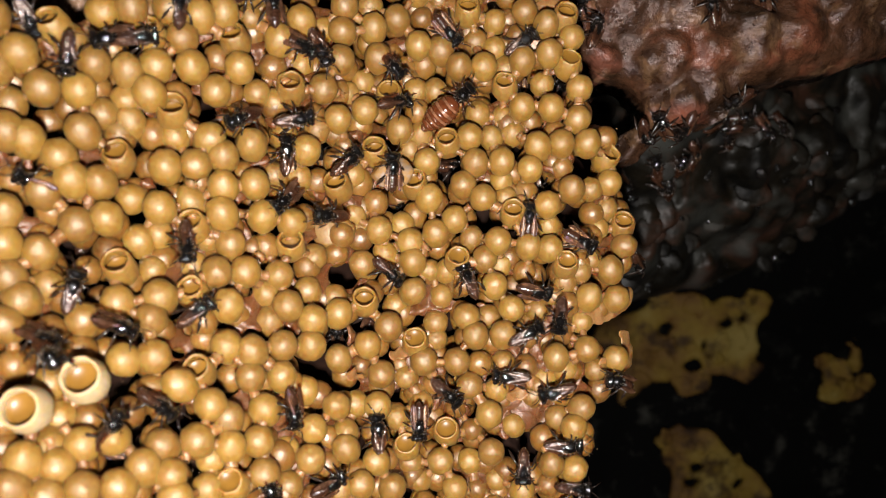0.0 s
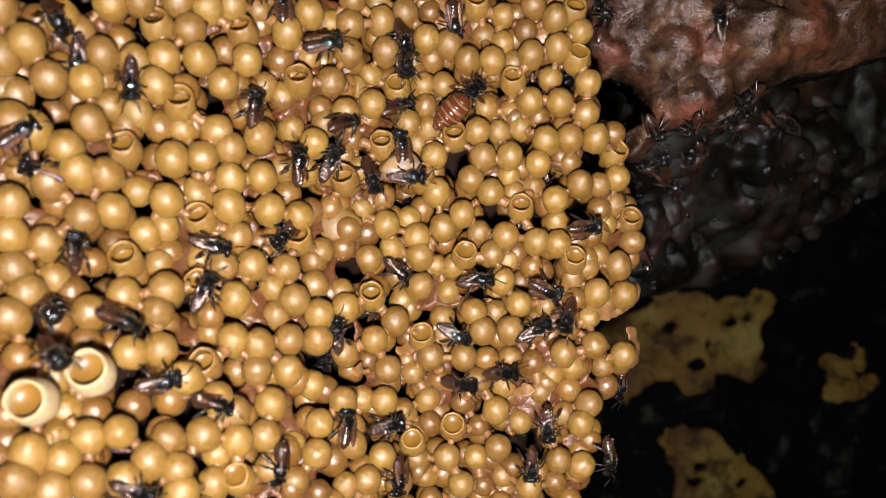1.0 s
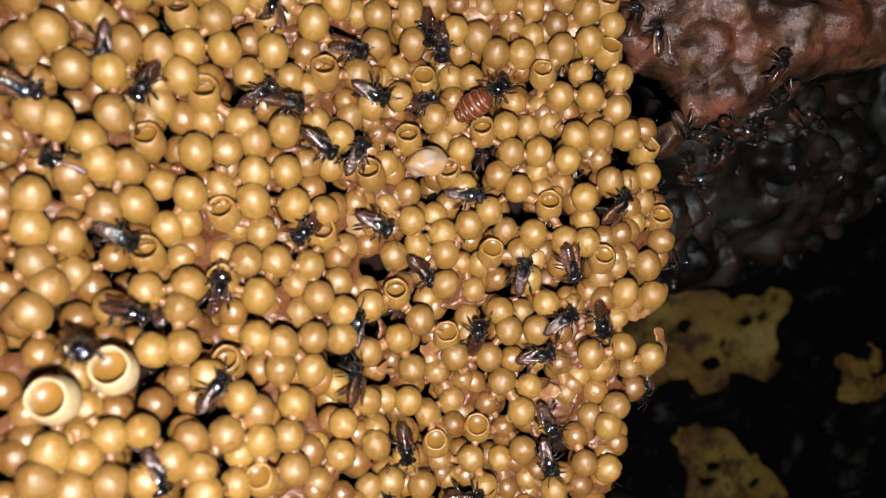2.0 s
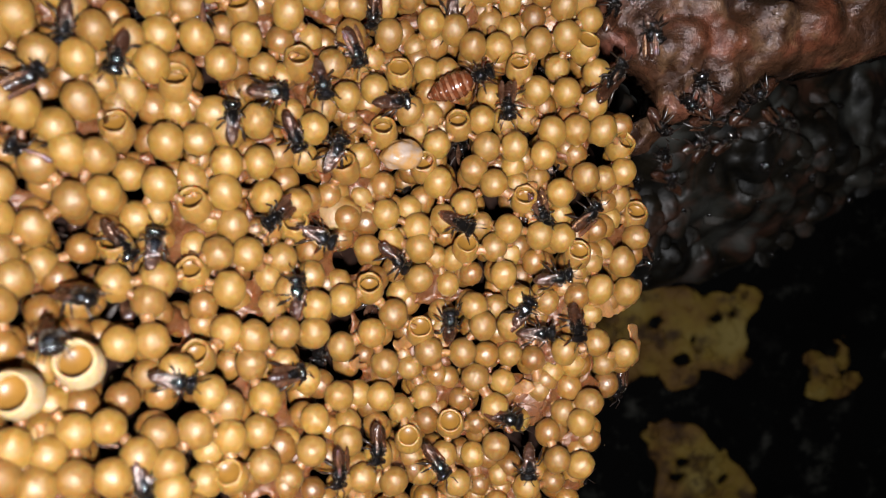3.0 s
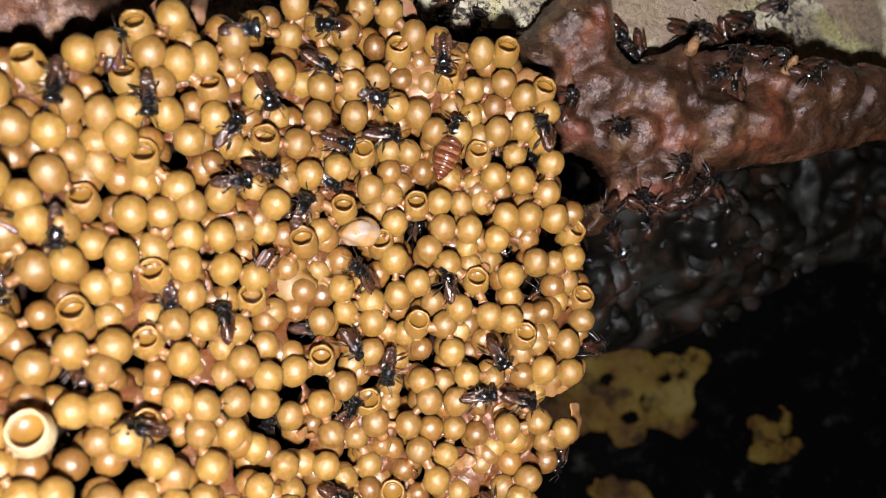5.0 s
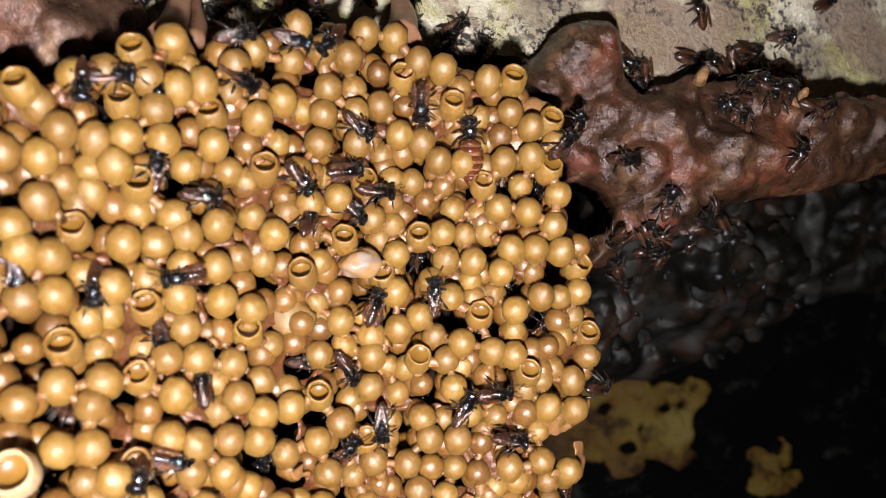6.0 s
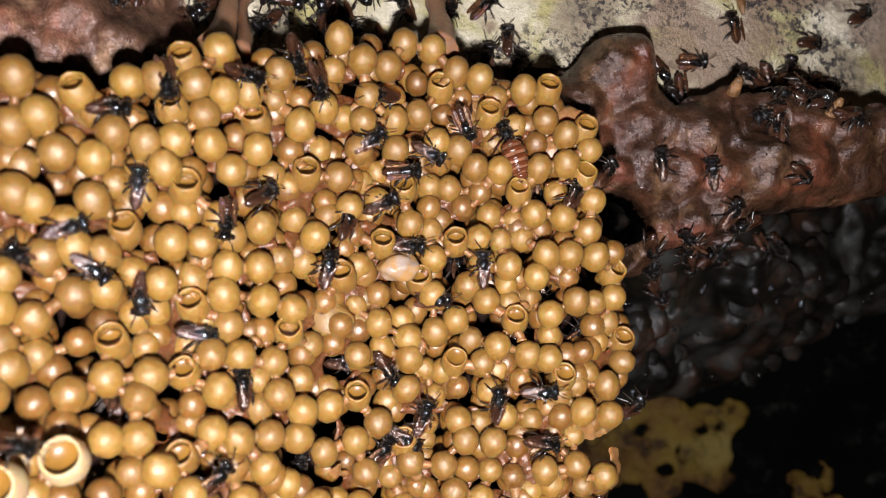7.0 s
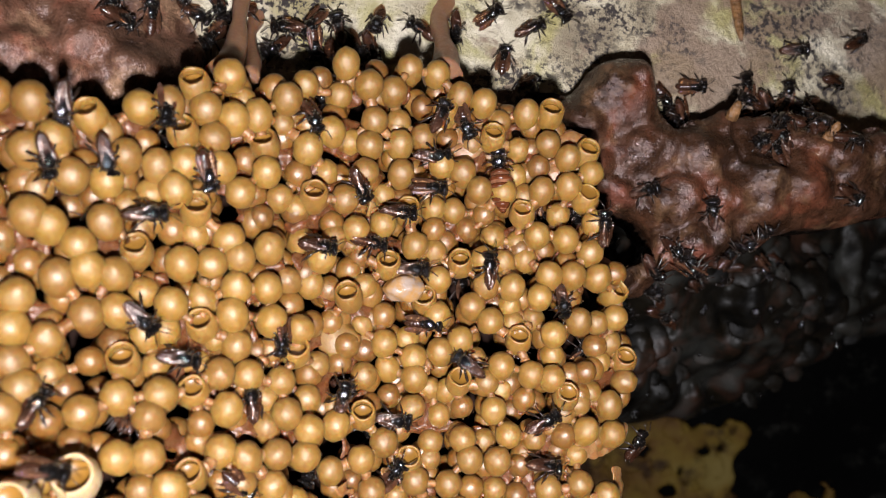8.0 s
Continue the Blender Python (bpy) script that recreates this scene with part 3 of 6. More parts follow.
def uneven(form, top, seed):
    """Lifts and dents the rim of a cup."""
    verts, faces = form
    out = []
    for x, y, z in verts:
        if z > top - 0.45:
            k = (z - top + 0.45) / 0.45
            z += k * (0.12 * noise.noise(Vector((x * 1.3, y * 1.3, seed))) + 0.09 * noise.noise(Vector((x * 4.5, y * 4.5, seed))))
        out.append((x, y, z))
    return out, faces


OPENED = [Shape().add(*uneven(lathe([(r * 2.6, h * 2.6) for r, h in open_profile(0.375 + 0.008 * k, 0.06, 0.5 + 0.02 * k, -0.2)], 32, 0.06, 20 + k), 2.6 * (0.5 + 0.02 * k), 3.7 * k)).mesh("open_brood_cell", WAX) for k in range(6)]
LIQUID = Shape().add(*lathe([(0, -0.06), (0.3, -0.04), (0.6, 0.04), (0.82, 0.16), (0.90, 0.24), (0.93, -0.5), (0, -0.5)], 18)).mesh("brood_food", FOOD)

comb = thing("brood_comb", HIVE @ Matrix.Translation((0, 0.095, -0.02)), label="cluster of golden waxy brood cells with open cups", category="brood comb")


def tilted(u, v, spread):
    lean = Vector((rng.gauss(0, spread), rng.gauss(0, spread), rng.gauss(0, spread)))
    return (UPRIGHT + lean + Vector((0.10 if u > 12 else 0.0, -0.05, 0))).normalized()


def cell_pose(u, d, v, spread=0.16, axis=None):
    return Matrix.Translation((u * MM, d * MM, v * MM)) @ turn_to(axis or tilted(u, v, spread), rng.uniform(0, 6.28))


front = []
for n, (u, v) in enumerate(OPEN + FILLED):
    width = cell_width(u)
    axis = Vector((rng.gauss(0, 0.07) + (0.12 if u > 10 else -0.03), -0.87 + rng.gauss(0, 0.04), 0.48)).normalized()
    middle = Vector((u, brood_depth(u, v) - 0.5, v)) - axis * width * 0.5
    place = HIVE @ cell_pose(*middle, 0, axis) @ Matrix.Scale(width / 2.6, 4)
    cup = part("open_brood_cell", OPENED[n % 6], comb, place, "open cup-shaped wax cell with thin rim")
    level = 1.0 if n >= len(OPEN) else 0.25 + 0.13 * (n % 4)
    part("brood_food", LIQUID, cup, place @ Matrix.Translation((0, 0, level * MM)), "amber brood food")
    front.append((u, v - 0.7, width))
for u, v in LARGE:
    prof = [(0, -2.2), (1.0, -2.0), (1.7, -1.2), (1.95, 0), (1.85, 0.9), (1.62, 1.75), (1.54, 1.9), (1.42, 1.92), (1.34, 1.8), (1.34, 0.9), (1.36, 0.2), (1.0, -0.7), (0, -0.9)]
    big = Shape().add(*lathe([(r * 0.9, h * 0.95) for r, h in prof], 32, 0.06, u)).mesh("queen_cell", WAX_PALE)
    axis = Vector((0.05 if u < -28 else 0.12, -0.95, 0.22 if u < -28 else 0.36)).normalized()
    place = HIVE @ cell_pose(*(Vector((u, brood_depth(u, v) - 4.0, v)) - axis * 1.9), 0, axis)
    cup = part("queen_cell", big, comb, place, "large pale open queen cell with thick rim")
    part("brood_food", LIQUID, cup, place @ Matrix.Translation((0, 0, 0.0005)) @ Matrix.Scale(1.35, 4), "glossy amber brood food")
    front.append((u, v - 0.9, 3.9))


def proud_row(cells):
    """Closed cells of the outermost layer."""
    for u, v in cells:
        w = cell_width(u) * rng.uniform(0.97, 1.05)
        place = HIVE @ cell_pose(u, brood_depth(u, v) + rng.uniform(-0.15, 0.5), v) @ Matrix.Scale(w / 2.6, 4)
        part("brood_cell", CLOSED[rng.randrange(8)], comb, place)
        front.append((u, v, w))


def sunken_row(cells):
    """Closed cells seen in the gaps of the outermost layer."""
    for u, v in cells:
        w = cell_width(u) * rng.uniform(0.90, 0.98)
        place = HIVE @ cell_pose(u, brood_depth(u, v) + rng.uniform(1.4, 2.3), v, 0.22) @ Matrix.Scale(w / 2.6, 4)
        part("brood_cell", CLOSED[rng.randrange(8)], comb, place)
        sunken.append((u, v, w))


sunken = []
proud_row([(-34.1, 14.0), (-34.1, 17.7), (-32.4, 15.1), (-27.7, 14.8), (-27.2, 19.0), (-25.5, 14.4), (-25.1, 19.5), (-23.5, 15.1), (-22.5, 19.9), (-21.6, 17.6), (-21.1, 23.2), (-20.9, 15.2), (-20.3, 19.5), (-19.2, 13.4), (-18.6, 20.1), (-17.3, 15.5), (-16.4, 22.2), (-14.3, 18.3), (-12.5, 20.2), (-11.9, 26.6), (-10.7, 14.4), (-9.7, 25.2), (-9.2, 17.1), (-9.1, 19.7), (-8.9, 22.0), (-7.5, 25.2), (-6.4, 20.3), (-6.2, 27.7), (-6.0, 17.7), (-4.3, 21.4), (-3.6, 27.8), (-2.3, 19.0), (-1.2, 25.8), (-0.2, 18.5), (1.1, 25.5), (1.5, 17.0), (3.8, 17.1), (5.3, 24.9), (7.4, 17.6), (7.6, 22.2), (9.6, 20.9), (9.9, 18.2), (12.0, 19.8), (12.8, 15.1)])
proud_row([(-33.3, 9.1), (-33.3, 2.8), (-32.0, 8.5), (-31.1, 4.6), (-31.0, 12.5), (-29.9, 7.3), (-29.1, 5.5), (-28.7, 12.6), (-28.4, 9.3), (-27.4, 5.3), (-26.8, 2.5), (-23.9, 12.7), (-23.2, 3.4), (-22.9, 6.8), (-20.7, 7.1), (-19.7, 9.3), (-18.6, 7.9), (-18.6, 5.3), (-18.6, 3.0), (-16.5, 9.0), (-16.2, 5.6), (-15.6, 2.9), (-12.1, 8.8), (-9.5, 11.8), (-7.1, 12.7), (-4.0, 11.2), (-1.5, 8.2), (-1.3, 4.8), (1.1, 2.8), (1.9, 6.1), (2.5, 10.5), (3.0, 8.1), (3.7, 4.8), (5.5, 8.2), (7.4, 13.3), (8.1, 7.5), (8.8, 9.6), (9.7, 4.2), (10.1, 13.2), (11.0, 9.9), (12.0, 5.6), (12.6, 12.2), (13.5, 9.9), (15.9, 6.4)])
proud_row([(-33.3, 0.5), (-33.0, -2.1), (-32.6, -5.6), (-32.0, -3.8), (-31.2, -0.2), (-28.8, 2.0), (-27.9, -5.4), (-25.8, -4.2), (-24.8, -8.6), (-23.4, -5.6), (-22.9, -3.8), (-22.8, -8.4), (-19.0, -1.9), (-18.1, 0.5), (-17.9, -8.0), (-17.9, -4.7), (-16.8, -1.9), (-15.9, -8.5), (-14.3, -2.2), (-13.7, -8.2), (-13.4, -4.8), (-13.3, 2.3), (-11.5, -8.4), (-11.4, -6.2), (-9.3, -5.7), (-5.9, 1.8), (-5.0, -7.1), (-3.1, 0.7), (-2.8, -1.1), (-2.8, -3.9), (-0.7, 1.5), (2.2, -6.3), (3.0, -8.0), (3.9, -0.9), (4.8, -3.4), (5.1, 0.8), (5.6, -7.9), (6.4, -5.5), (8.0, 0.3), (10.0, 0.1), (13.7, -4.5), (16.0, -2.0), (16.7, -4.7), (17.6, 0.3)])
proud_row([(-30.5, -16.9), (-30.1, -15.2), (-28.5, -17.8), (-28.1, -15.8), (-26.7, -14.4), (-26.3, -17.5), (-24.7, -14.2), (-24.0, -17.6), (-22.6, -16.4), (-21.6, -15.1), (-20.8, -10.7), (-20.7, -17.2), (-20.3, -18.9), (-19.3, -15.0), (-18.5, -12.4), (-17.3, -13.6), (-17.0, -15.8), (-16.0, -10.6), (-15.1, -15.7), (-14.8, -13.3), (-14.6, -18.3), (-13.7, -10.8), (-11.2, -17.7), (-11.1, -15.3), (-9.3, -13.7), (-8.5, -17.5), (-7.2, -20.7), (-6.8, -8.6), (-6.0, -19.0), (-5.9, -14.1), (-5.6, -11.3), (-1.8, -10.4), (-0.2, -19.7), (1.3, -10.5), (2.5, -12.7), (4.3, -15.4), (4.5, -18.9), (10.1, -20.0), (10.6, -10.1), (12.2, -16.6), (12.3, -20.5), (13.0, -14.9), (13.5, -9.3), (16.7, -10.6)])
proud_row([(-4.6, -21.6), (1.1, -22.3), (7.4, -22.6)])
sunken_row([(-33.7, 11.3), (-29.5, 16.5), (-27.6, 11.0), (-26.5, 9.5), (-26.0, 12.3), (-25.7, 10.5), (-22.5, 9.5), (-20.1, 21.3), (-16.8, 20.2), (-16.3, 13.6), (-15.3, 24.1), (-14.9, 13.0), (-14.9, 6.5), (-14.2, 10.1), (-13.0, 6.4), (-12.8, 16.7), (-12.4, 24.0), (-11.4, 10.8), (-11.0, 20.0), (-8.8, 14.3), (-8.3, 6.8), (-7.5, 15.5), (-6.8, 22.7), (-3.7, 17.2), (-3.2, 9.4), (-2.6, 15.0), (-2.1, 10.8), (-0.7, 15.0), (-0.2, 19.4), (0.4, 21.6), (2.9, 24.1), (3.1, 19.8), (3.3, 12.9), (4.6, 10.5), (4.9, 18.9), (4.9, 21.6), (5.5, 6.4), (5.7, 12.6), (5.9, 4.9), (5.9, 17.1), (6.6, 11.0), (7.9, 5.4), (9.4, 15.7), (14.1, 5.7)])
sunken_row([(-30.8, -3.0), (-29.8, -10.2), (-29.0, -12.7), (-25.6, 4.1), (-25.1, 0.7), (-24.1, -1.8), (-23.7, 1.2), (-23.0, -11.1), (-21.4, 4.1), (-21.2, -1.4), (-20.0, 1.0), (-15.4, -3.9), (-15.1, -6.3), (-12.1, -3.7), (-12.0, -12.2), (-11.7, -0.7), (-9.9, -4.3), (-9.4, -9.8), (-8.2, 3.1), (-7.5, -1.3), (-5.4, -0.5), (-4.5, -5.3), (-3.9, 2.3), (-3.5, -12.0), (-1.3, -2.1), (-0.7, -6.9), (-0.7, -8.5), (-0.2, -4.5), (0.3, -2.1), (2.7, 1.1), (4.3, -6.4), (5.4, -1.6), (5.7, -10.7), (9.0, -5.8), (9.7, -12.3), (10.0, 2.2), (11.6, -11.5), (11.6, -3.2), (13.0, -2.1), (13.2, -6.9), (14.1, -1.0), (14.7, -11.6), (15.0, 2.0), (15.8, 3.9)])
sunken_row([(-29.0, -14.6), (-18.6, -18.9), (-18.6, -16.8), (-13.4, -17.1), (-13.0, -19.9), (-9.1, -21.2), (-8.7, -16.3), (-7.9, -14.0), (-4.2, -15.8), (-3.0, -20.0), (-2.1, -14.6), (-2.1, -21.7), (2.5, -20.0), (5.1, -21.9), (5.1, -13.3), (6.7, -16.8), (8.6, -13.9), (10.8, -16.0)])


def throw(count, gap, layers, keep_out=()):
    """Cells thrown one by one where they touch but hardly overlap their neighbours."""
    got = []
    for _ in range(count):
        u, v = rng.uniform(-45, 19), rng.uniform(-31, 28)
        w = cell_width(u)
        if not inside_polygon(OUTLINE, u + 0.9, v) or not inside_polygon(OUTLINE, u, v + 0.9):
            continue
        if any((u - x) ** 2 + (v - y) ** 2 < (gap * 0.5 * (w + ww)) ** 2 for x, y, ww in layers + got):
            continue
        if any((u - x) ** 2 + (v - y) ** 2 < (r + 0.36 * w) ** 2 for x, y, r in keep_out):
            continue
        got.append((u, v, w * rng.uniform(0.93, 1.06)))
    return got


holes = [(x, y, 1.1) for x, y in VOIDS]
first = throw(24000, 0.84, front + sunken, holes)
second = throw(26000, 0.86, [], holes)
third = throw(14000, 0.92, [], [(x, y, 0.9) for x, y in VOIDS])

joined = Shape()
forms = [lathe([(r * 2.6, h * 2.6) for r, h in closed_profile(0.5 + 0.02 * k, 0.66, 8)], 14, 0.06, 40 + k) for k in range(5)]


def lay(u, d, v, w, k):
    m = turn_to(tilted(u, v, 0.2), rng.uniform(0, 6.28))
    joined.add(*forms[k % 5], Matrix.Translation((u, d, v)) @ m @ Matrix.Scale(w / 2.6, 4))


for n, (u, v, w) in enumerate(first):
    lay(u, brood_depth(u, v) + rng.uniform(1.0, 2.2), v, w * 0.93, n)
for n, (u, v, w) in enumerate(second):
    lay(u, brood_depth(u, v) + rng.uniform(1.9, 2.8), v, w * 0.97, n)
for n, (u, v, w) in enumerate(third):
    lay(u, brood_depth(u, v) + rng.uniform(4.0, 5.0), v, w, n)
tagged(part("deeper_brood", joined.mesh("deeper_brood", WAX_STUFF), comb, HIVE, "golden wax cells packed deeper and round the edge, toned down for shade"), kind="stuff")

struts = Shape()
knots = [(u, brood_depth(u, v) + 0.15, v, w) for u, v, w in front] + [(u, brood_depth(u, v) + 1.8, v, w) for u, v, w in sunken] + [(u, brood_depth(u, v) + 1.6, v, w * 0.93) for u, v, w in first]
for n, (u, d, v, w) in enumerate(knots):
    a = Vector((u, d, v))
    for x, e, y, ww in knots[n + 1:]:
        b = Vector((x, e, y))
        gap = (b - a).length
        if not 0.8 * w < gap < 0.66 * (w + ww) or rng.random() < 0.25:
            continue
        mid = a.lerp(b, w / (w + ww)) + Vector((rng.gauss(0, 0.12), rng.uniform(-0.1, 0.35), rng.gauss(0, 0.12)))
        way, thin = (b - a).normalized(), rng.uniform(0.30, 0.52)
        side = [mid + way * k * 0.22 + Vector((rng.gauss(0, 0.05), rng.gauss(0, 0.05), rng.gauss(0, 0.05))) for k in (-2.2, -1.1, 0, 1.1, 2.2)]
        struts.add(*tube(side, [1.25 * thin, 1.08 * thin, thin, 1.08 * thin, 1.25 * thin], 8))
tagged(part("wax_strutwork", struts.mesh("wax_strutwork", WAX_STRUT), comb, HIVE, "short translucent wax struts tying the cells together"), kind="stuff")

def web_depth(u, v):
    p = Vector((u, 0, v))
    return brood_depth(u, v) + 1.75 + 1.1 * noise.noise(p * 0.45) + 0.5 * noise.noise(p * 1.1) + 0.22 * noise.noise(p * 2.6)


def web_here(u, v):
    p = Vector((u, 4, v))
    if noise.noise(p * 0.33) + 0.55 * noise.noise(p * 0.9) > -0.06:
        return False
    if any((u - x) ** 2 + (v - y) ** 2 < 1.7 for x, y in VOIDS):
        return False
    return inside_polygon(OUTLINE, u + 1.3, v) and inside_polygon(OUTLINE, u, v + 1.3)


web = Shape().add(*sheet(-45, 18, -31, 27, 0.27, web_depth, web_here, 0.5))
part("wax_web", web.mesh("wax_web", WEB), comb, HIVE, "wax web filling gaps between cells, reddened for the shade there")

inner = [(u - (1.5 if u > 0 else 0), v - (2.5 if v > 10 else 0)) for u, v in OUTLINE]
# added backing sheet: closes the gaps with painted shade
gap_sheet = Shape().add(*sheet(-46, 18, -32, 27, 1.0, lambda u, v: brood_depth(u, v) + 8.5, lambda u, v: inside_polygon(inner, u + 1.5, v), 6))
part("comb_core", gap_sheet.mesh("comb_core", GAP_SHADE), comb, HIVE, "added dark sheet behind the cells, coloured as the shade in the gaps")


# tiny added octahedra in place of the sparkles along cell rims and joints
glints = Shape()
octa = [(1, 0, 0), (0, 1, 0), (-1, 0, 0), (0, -1, 0), (0, 0, 1), (0, 0, -1)]
octa_faces = [(0, 1, 4), (1, 2, 4), (2, 3, 4), (3, 0, 4), (1, 0, 5), (2, 1, 5), (3, 2, 5), (0, 3, 5)]
for n in range(4200):
    u, v, w = rng.choice(front + sunken + first)
    a, r = rng.uniform(0, 6.28), 0.5 * w * rng.uniform(0.6, 0.9)
    size = rng.uniform(0.018, 0.05)
    deep = brood_depth(u, v) + (1.5 if n % 3 == 0 else 0.3) - math.sqrt(max(0.0, 0.27 * w * w - r * r))
    place = Matrix.Translation((u + r * math.cos(a), deep, v + r * math.sin(a))) @ Matrix.Rotation(a, 4, (0.3, 0.5, 0.8))
    glints.add(octa, octa_faces, place @ Matrix.Diagonal((size * rng.uniform(0.6, 1.6), size, size * rng.uniform(0.6, 1.4), 1)))
tagged(part("wax_grit", glints.mesh("wax_grit", GLINT), comb, HIVE, "tiny pale glossy specks added as glints on the cell walls"), kind="stuff")


# ---- ragged wax, swollen cell, pillars, stubs ----
def wax_flap(outline, depth_of, label):
    us, vs = [p[0] for p in outline], [p[1] for p in outline]
    s = Shape().add(*sheet(min(us) - 1, max(us) + 1, min(vs) - 1, max(vs) + 1, 0.14, lambda u, v: depth_of(u, v) + 0.35 * noise.noise(Vector((u, v, 2.0))), ragged(outline, 0.35, 1.6), 0.35))
    part("wax_flap", s.mesh("wax_flap", WAX_STRUT), comb, HIVE, label)


wax_flap([(13.0, -7.4), (15.5, -7.1), (17.2, -6.5), (18.9, -5.5), (19.2, -3.9), (17, -3.6), (14, -4.6)], lambda u, v: brood_depth(u, v) + 1.0, "ragged thin wax flap under the edge cells")
wax_flap([(14.5, -12.2), (18.6, -12.0), (19.2, -10.4), (18.4, -8.2), (17.4, -8.0), (17.6, -9.8), (15, -10.5)], lambda u, v: brood_depth(u, v) + 0.8, "ragged wax tip at the comb's edge")


for n, (u, v) in enumerate(((-8.0, -11.3), (-4.1, -9.7), (6.9, -13.6))):
    r = 1.0 + 0.15 * n
    wax_flap([(u + r * (0.6 + 0.4 * math.sin(5 * k + n)) * math.cos(k * 0.7), v + 0.8 * r * (0.6 + 0.4 * math.cos(3 * k + n)) * math.sin(k * 0.7)) for k in range(9)],
             lambda x, y, d=0.25 * math.sin(n): brood_depth(x, y) + 0.4 + d + 0.5 * (x - u) * math.cos(n) + 0.5 * (y - v) * math.sin(n), "torn flake of pale wax lying on the cells")


def wax_lump(u, v, wide, high, count, d, mat, label):
    """A knobbly smear of wax pressed over the cells."""
    for k in range(count):
        a, r = k * 2.4, math.sqrt((k + 0.5) / count)
        x, y = u + wide * r * math.cos(a), v + high * r * math.sin(a)
        size = rng.uniform(1.1, 1.5)
        form = Shape().add(*ball((0, 0, 0), (size * 1.4, size * 0.42, size * 1.1), 18, 12, 0.3, k + u)).mesh("wax_lump", mat)
        part("wax_lump", form, comb, in_hive(x, brood_depth(x, y) + d + rng.uniform(-0.2, 0.4), y), label)


wax_lump(7.2, -14.8, 2.4, 1.7, 5, 2.3, WEB, "torn knobbly brown wax between cells")
wax_lump(-9.2, 1.5, 1.5, 0.5, 2, 1.7, WAX, "smeared lump of pale wax over cells")
wax_lump(-0.2, 22.3, 1.6, 1.4, 4, 1.5, WAX_STRUT, "pinkish-brown wax web between cells")
wax_lump(9.0, 21.2, 1.6, 1.8, 4, 1.6, WAX_STRUT, "pinkish-brown wax web between cells")

def swollen_skin():
    m, nodes, links, bsdf = material("swollen_wax")
    tone = ramp_node(nodes, links, noise_node(nodes, links, 420, 4, 0.6), [(0.38, (0.26, 0.125, 0.030)), (0.5, (0.28, 0.155, 0.055)), (0.62, (0.27, 0.205, 0.160))])
    links.new(tone, bsdf.inputs["Base Color"])
    bsdf.inputs["Roughness"].default_value = 0.33
    bump_node(nodes, links, bsdf, noise_node(nodes, links, 1800, 4), 0.00015, 0.5)
    return m


swollen = Shape().add(*ball((0, 0, 0), (1.9, 1.4, 1.3), 30, 20, 0.26, 5)).mesh("swollen_cell", swollen_skin())
part("swollen_cell", swollen, comb, in_hive(-4.7, 82.6, 7.0) @ pose(0, 0, 0, 0, -8, 0), "swollen pale pinkish cell between open cups")


def pillar(a, b, thick, foot, label):
    """A wax pillar between the comb and the wall, flared at both ends."""
    a, b = Vector(a), Vector(b)
    points = [a.lerp(b, k / 9) + Vector((0.35 * math.sin(k * 0.8), 0, 0)) for k in range(10)]
    radii = [thick * (0.8 + foot * (1 - k / 9) ** 3 + 2.2 * (k / 9) ** 5 + 0.16 * math.sin(2.3 * k + b.x)) for k in range(10)]
    s = Shape().add(*tube(points, radii, 14))
    thing("wax_pillar", HIVE, s.mesh("wax_pillar", PILLAR), label=label, category="pillar", group="wax pillars")


PILLAR = wax("pillar_wax", (0.22, 0.12, 0.07), (0.17, 0.085, 0.048), rough=0.4, gloss=0.4)
pillar((-22.6, 79, 24.0), (-23.6, 91.0, 39.5), 0.72, 1.5, "pinkish-brown wax pillar with a flared foot on the comb")
pillar((-20.9, 81, 24.4), (-22.6, 90, 34.0), 0.5, 1.6, "thin pinkish-brown wax pillar beside a thicker one")
pillar((-3.0, 86, 28.0), (-4.0, 97.5, 40.5), 0.9, 1.4, "pinkish-brown wax pillar from comb to wall")
pillar((-33.2, 86, 20.0), (-36, 88, 40.0), 1.0, 1.2, "reddish wax pillar from comb to wall")

STUB = plain("stub_wax", (0.15, 0.075, 0.028), 0.45, 0.4, 0.0009, 900, 0.6)


def stub(a, b, thick, label):
    a, b = Vector(a), Vector(b)
    s = Shape().add(*tube([a.lerp(b, k / 6) for k in range(7)], [thick * (1.25 - 0.1 * k) if k < 6 else 0.3 * thick for k in range(7)], 10))
    thing("resin_stub", HIVE, s.mesh("resin_stub", STUB), label=label, category="resin", group="resin stubs")


stub((27.8, 92.0, 28.9), (28.0, 90.3, 30.2), 0.6, "short straw-coloured resin knob on the sheet's ridge")
stub((38.6, 93.5, 27.6), (38.9, 90.9, 29.3), 0.6, "short orange-brown resin stub on the sheet")
stub((29.0, 98.5, 46.5), (30.1, 97.2, 39.2), 0.62, "pale pinkish wax drip on the wall")


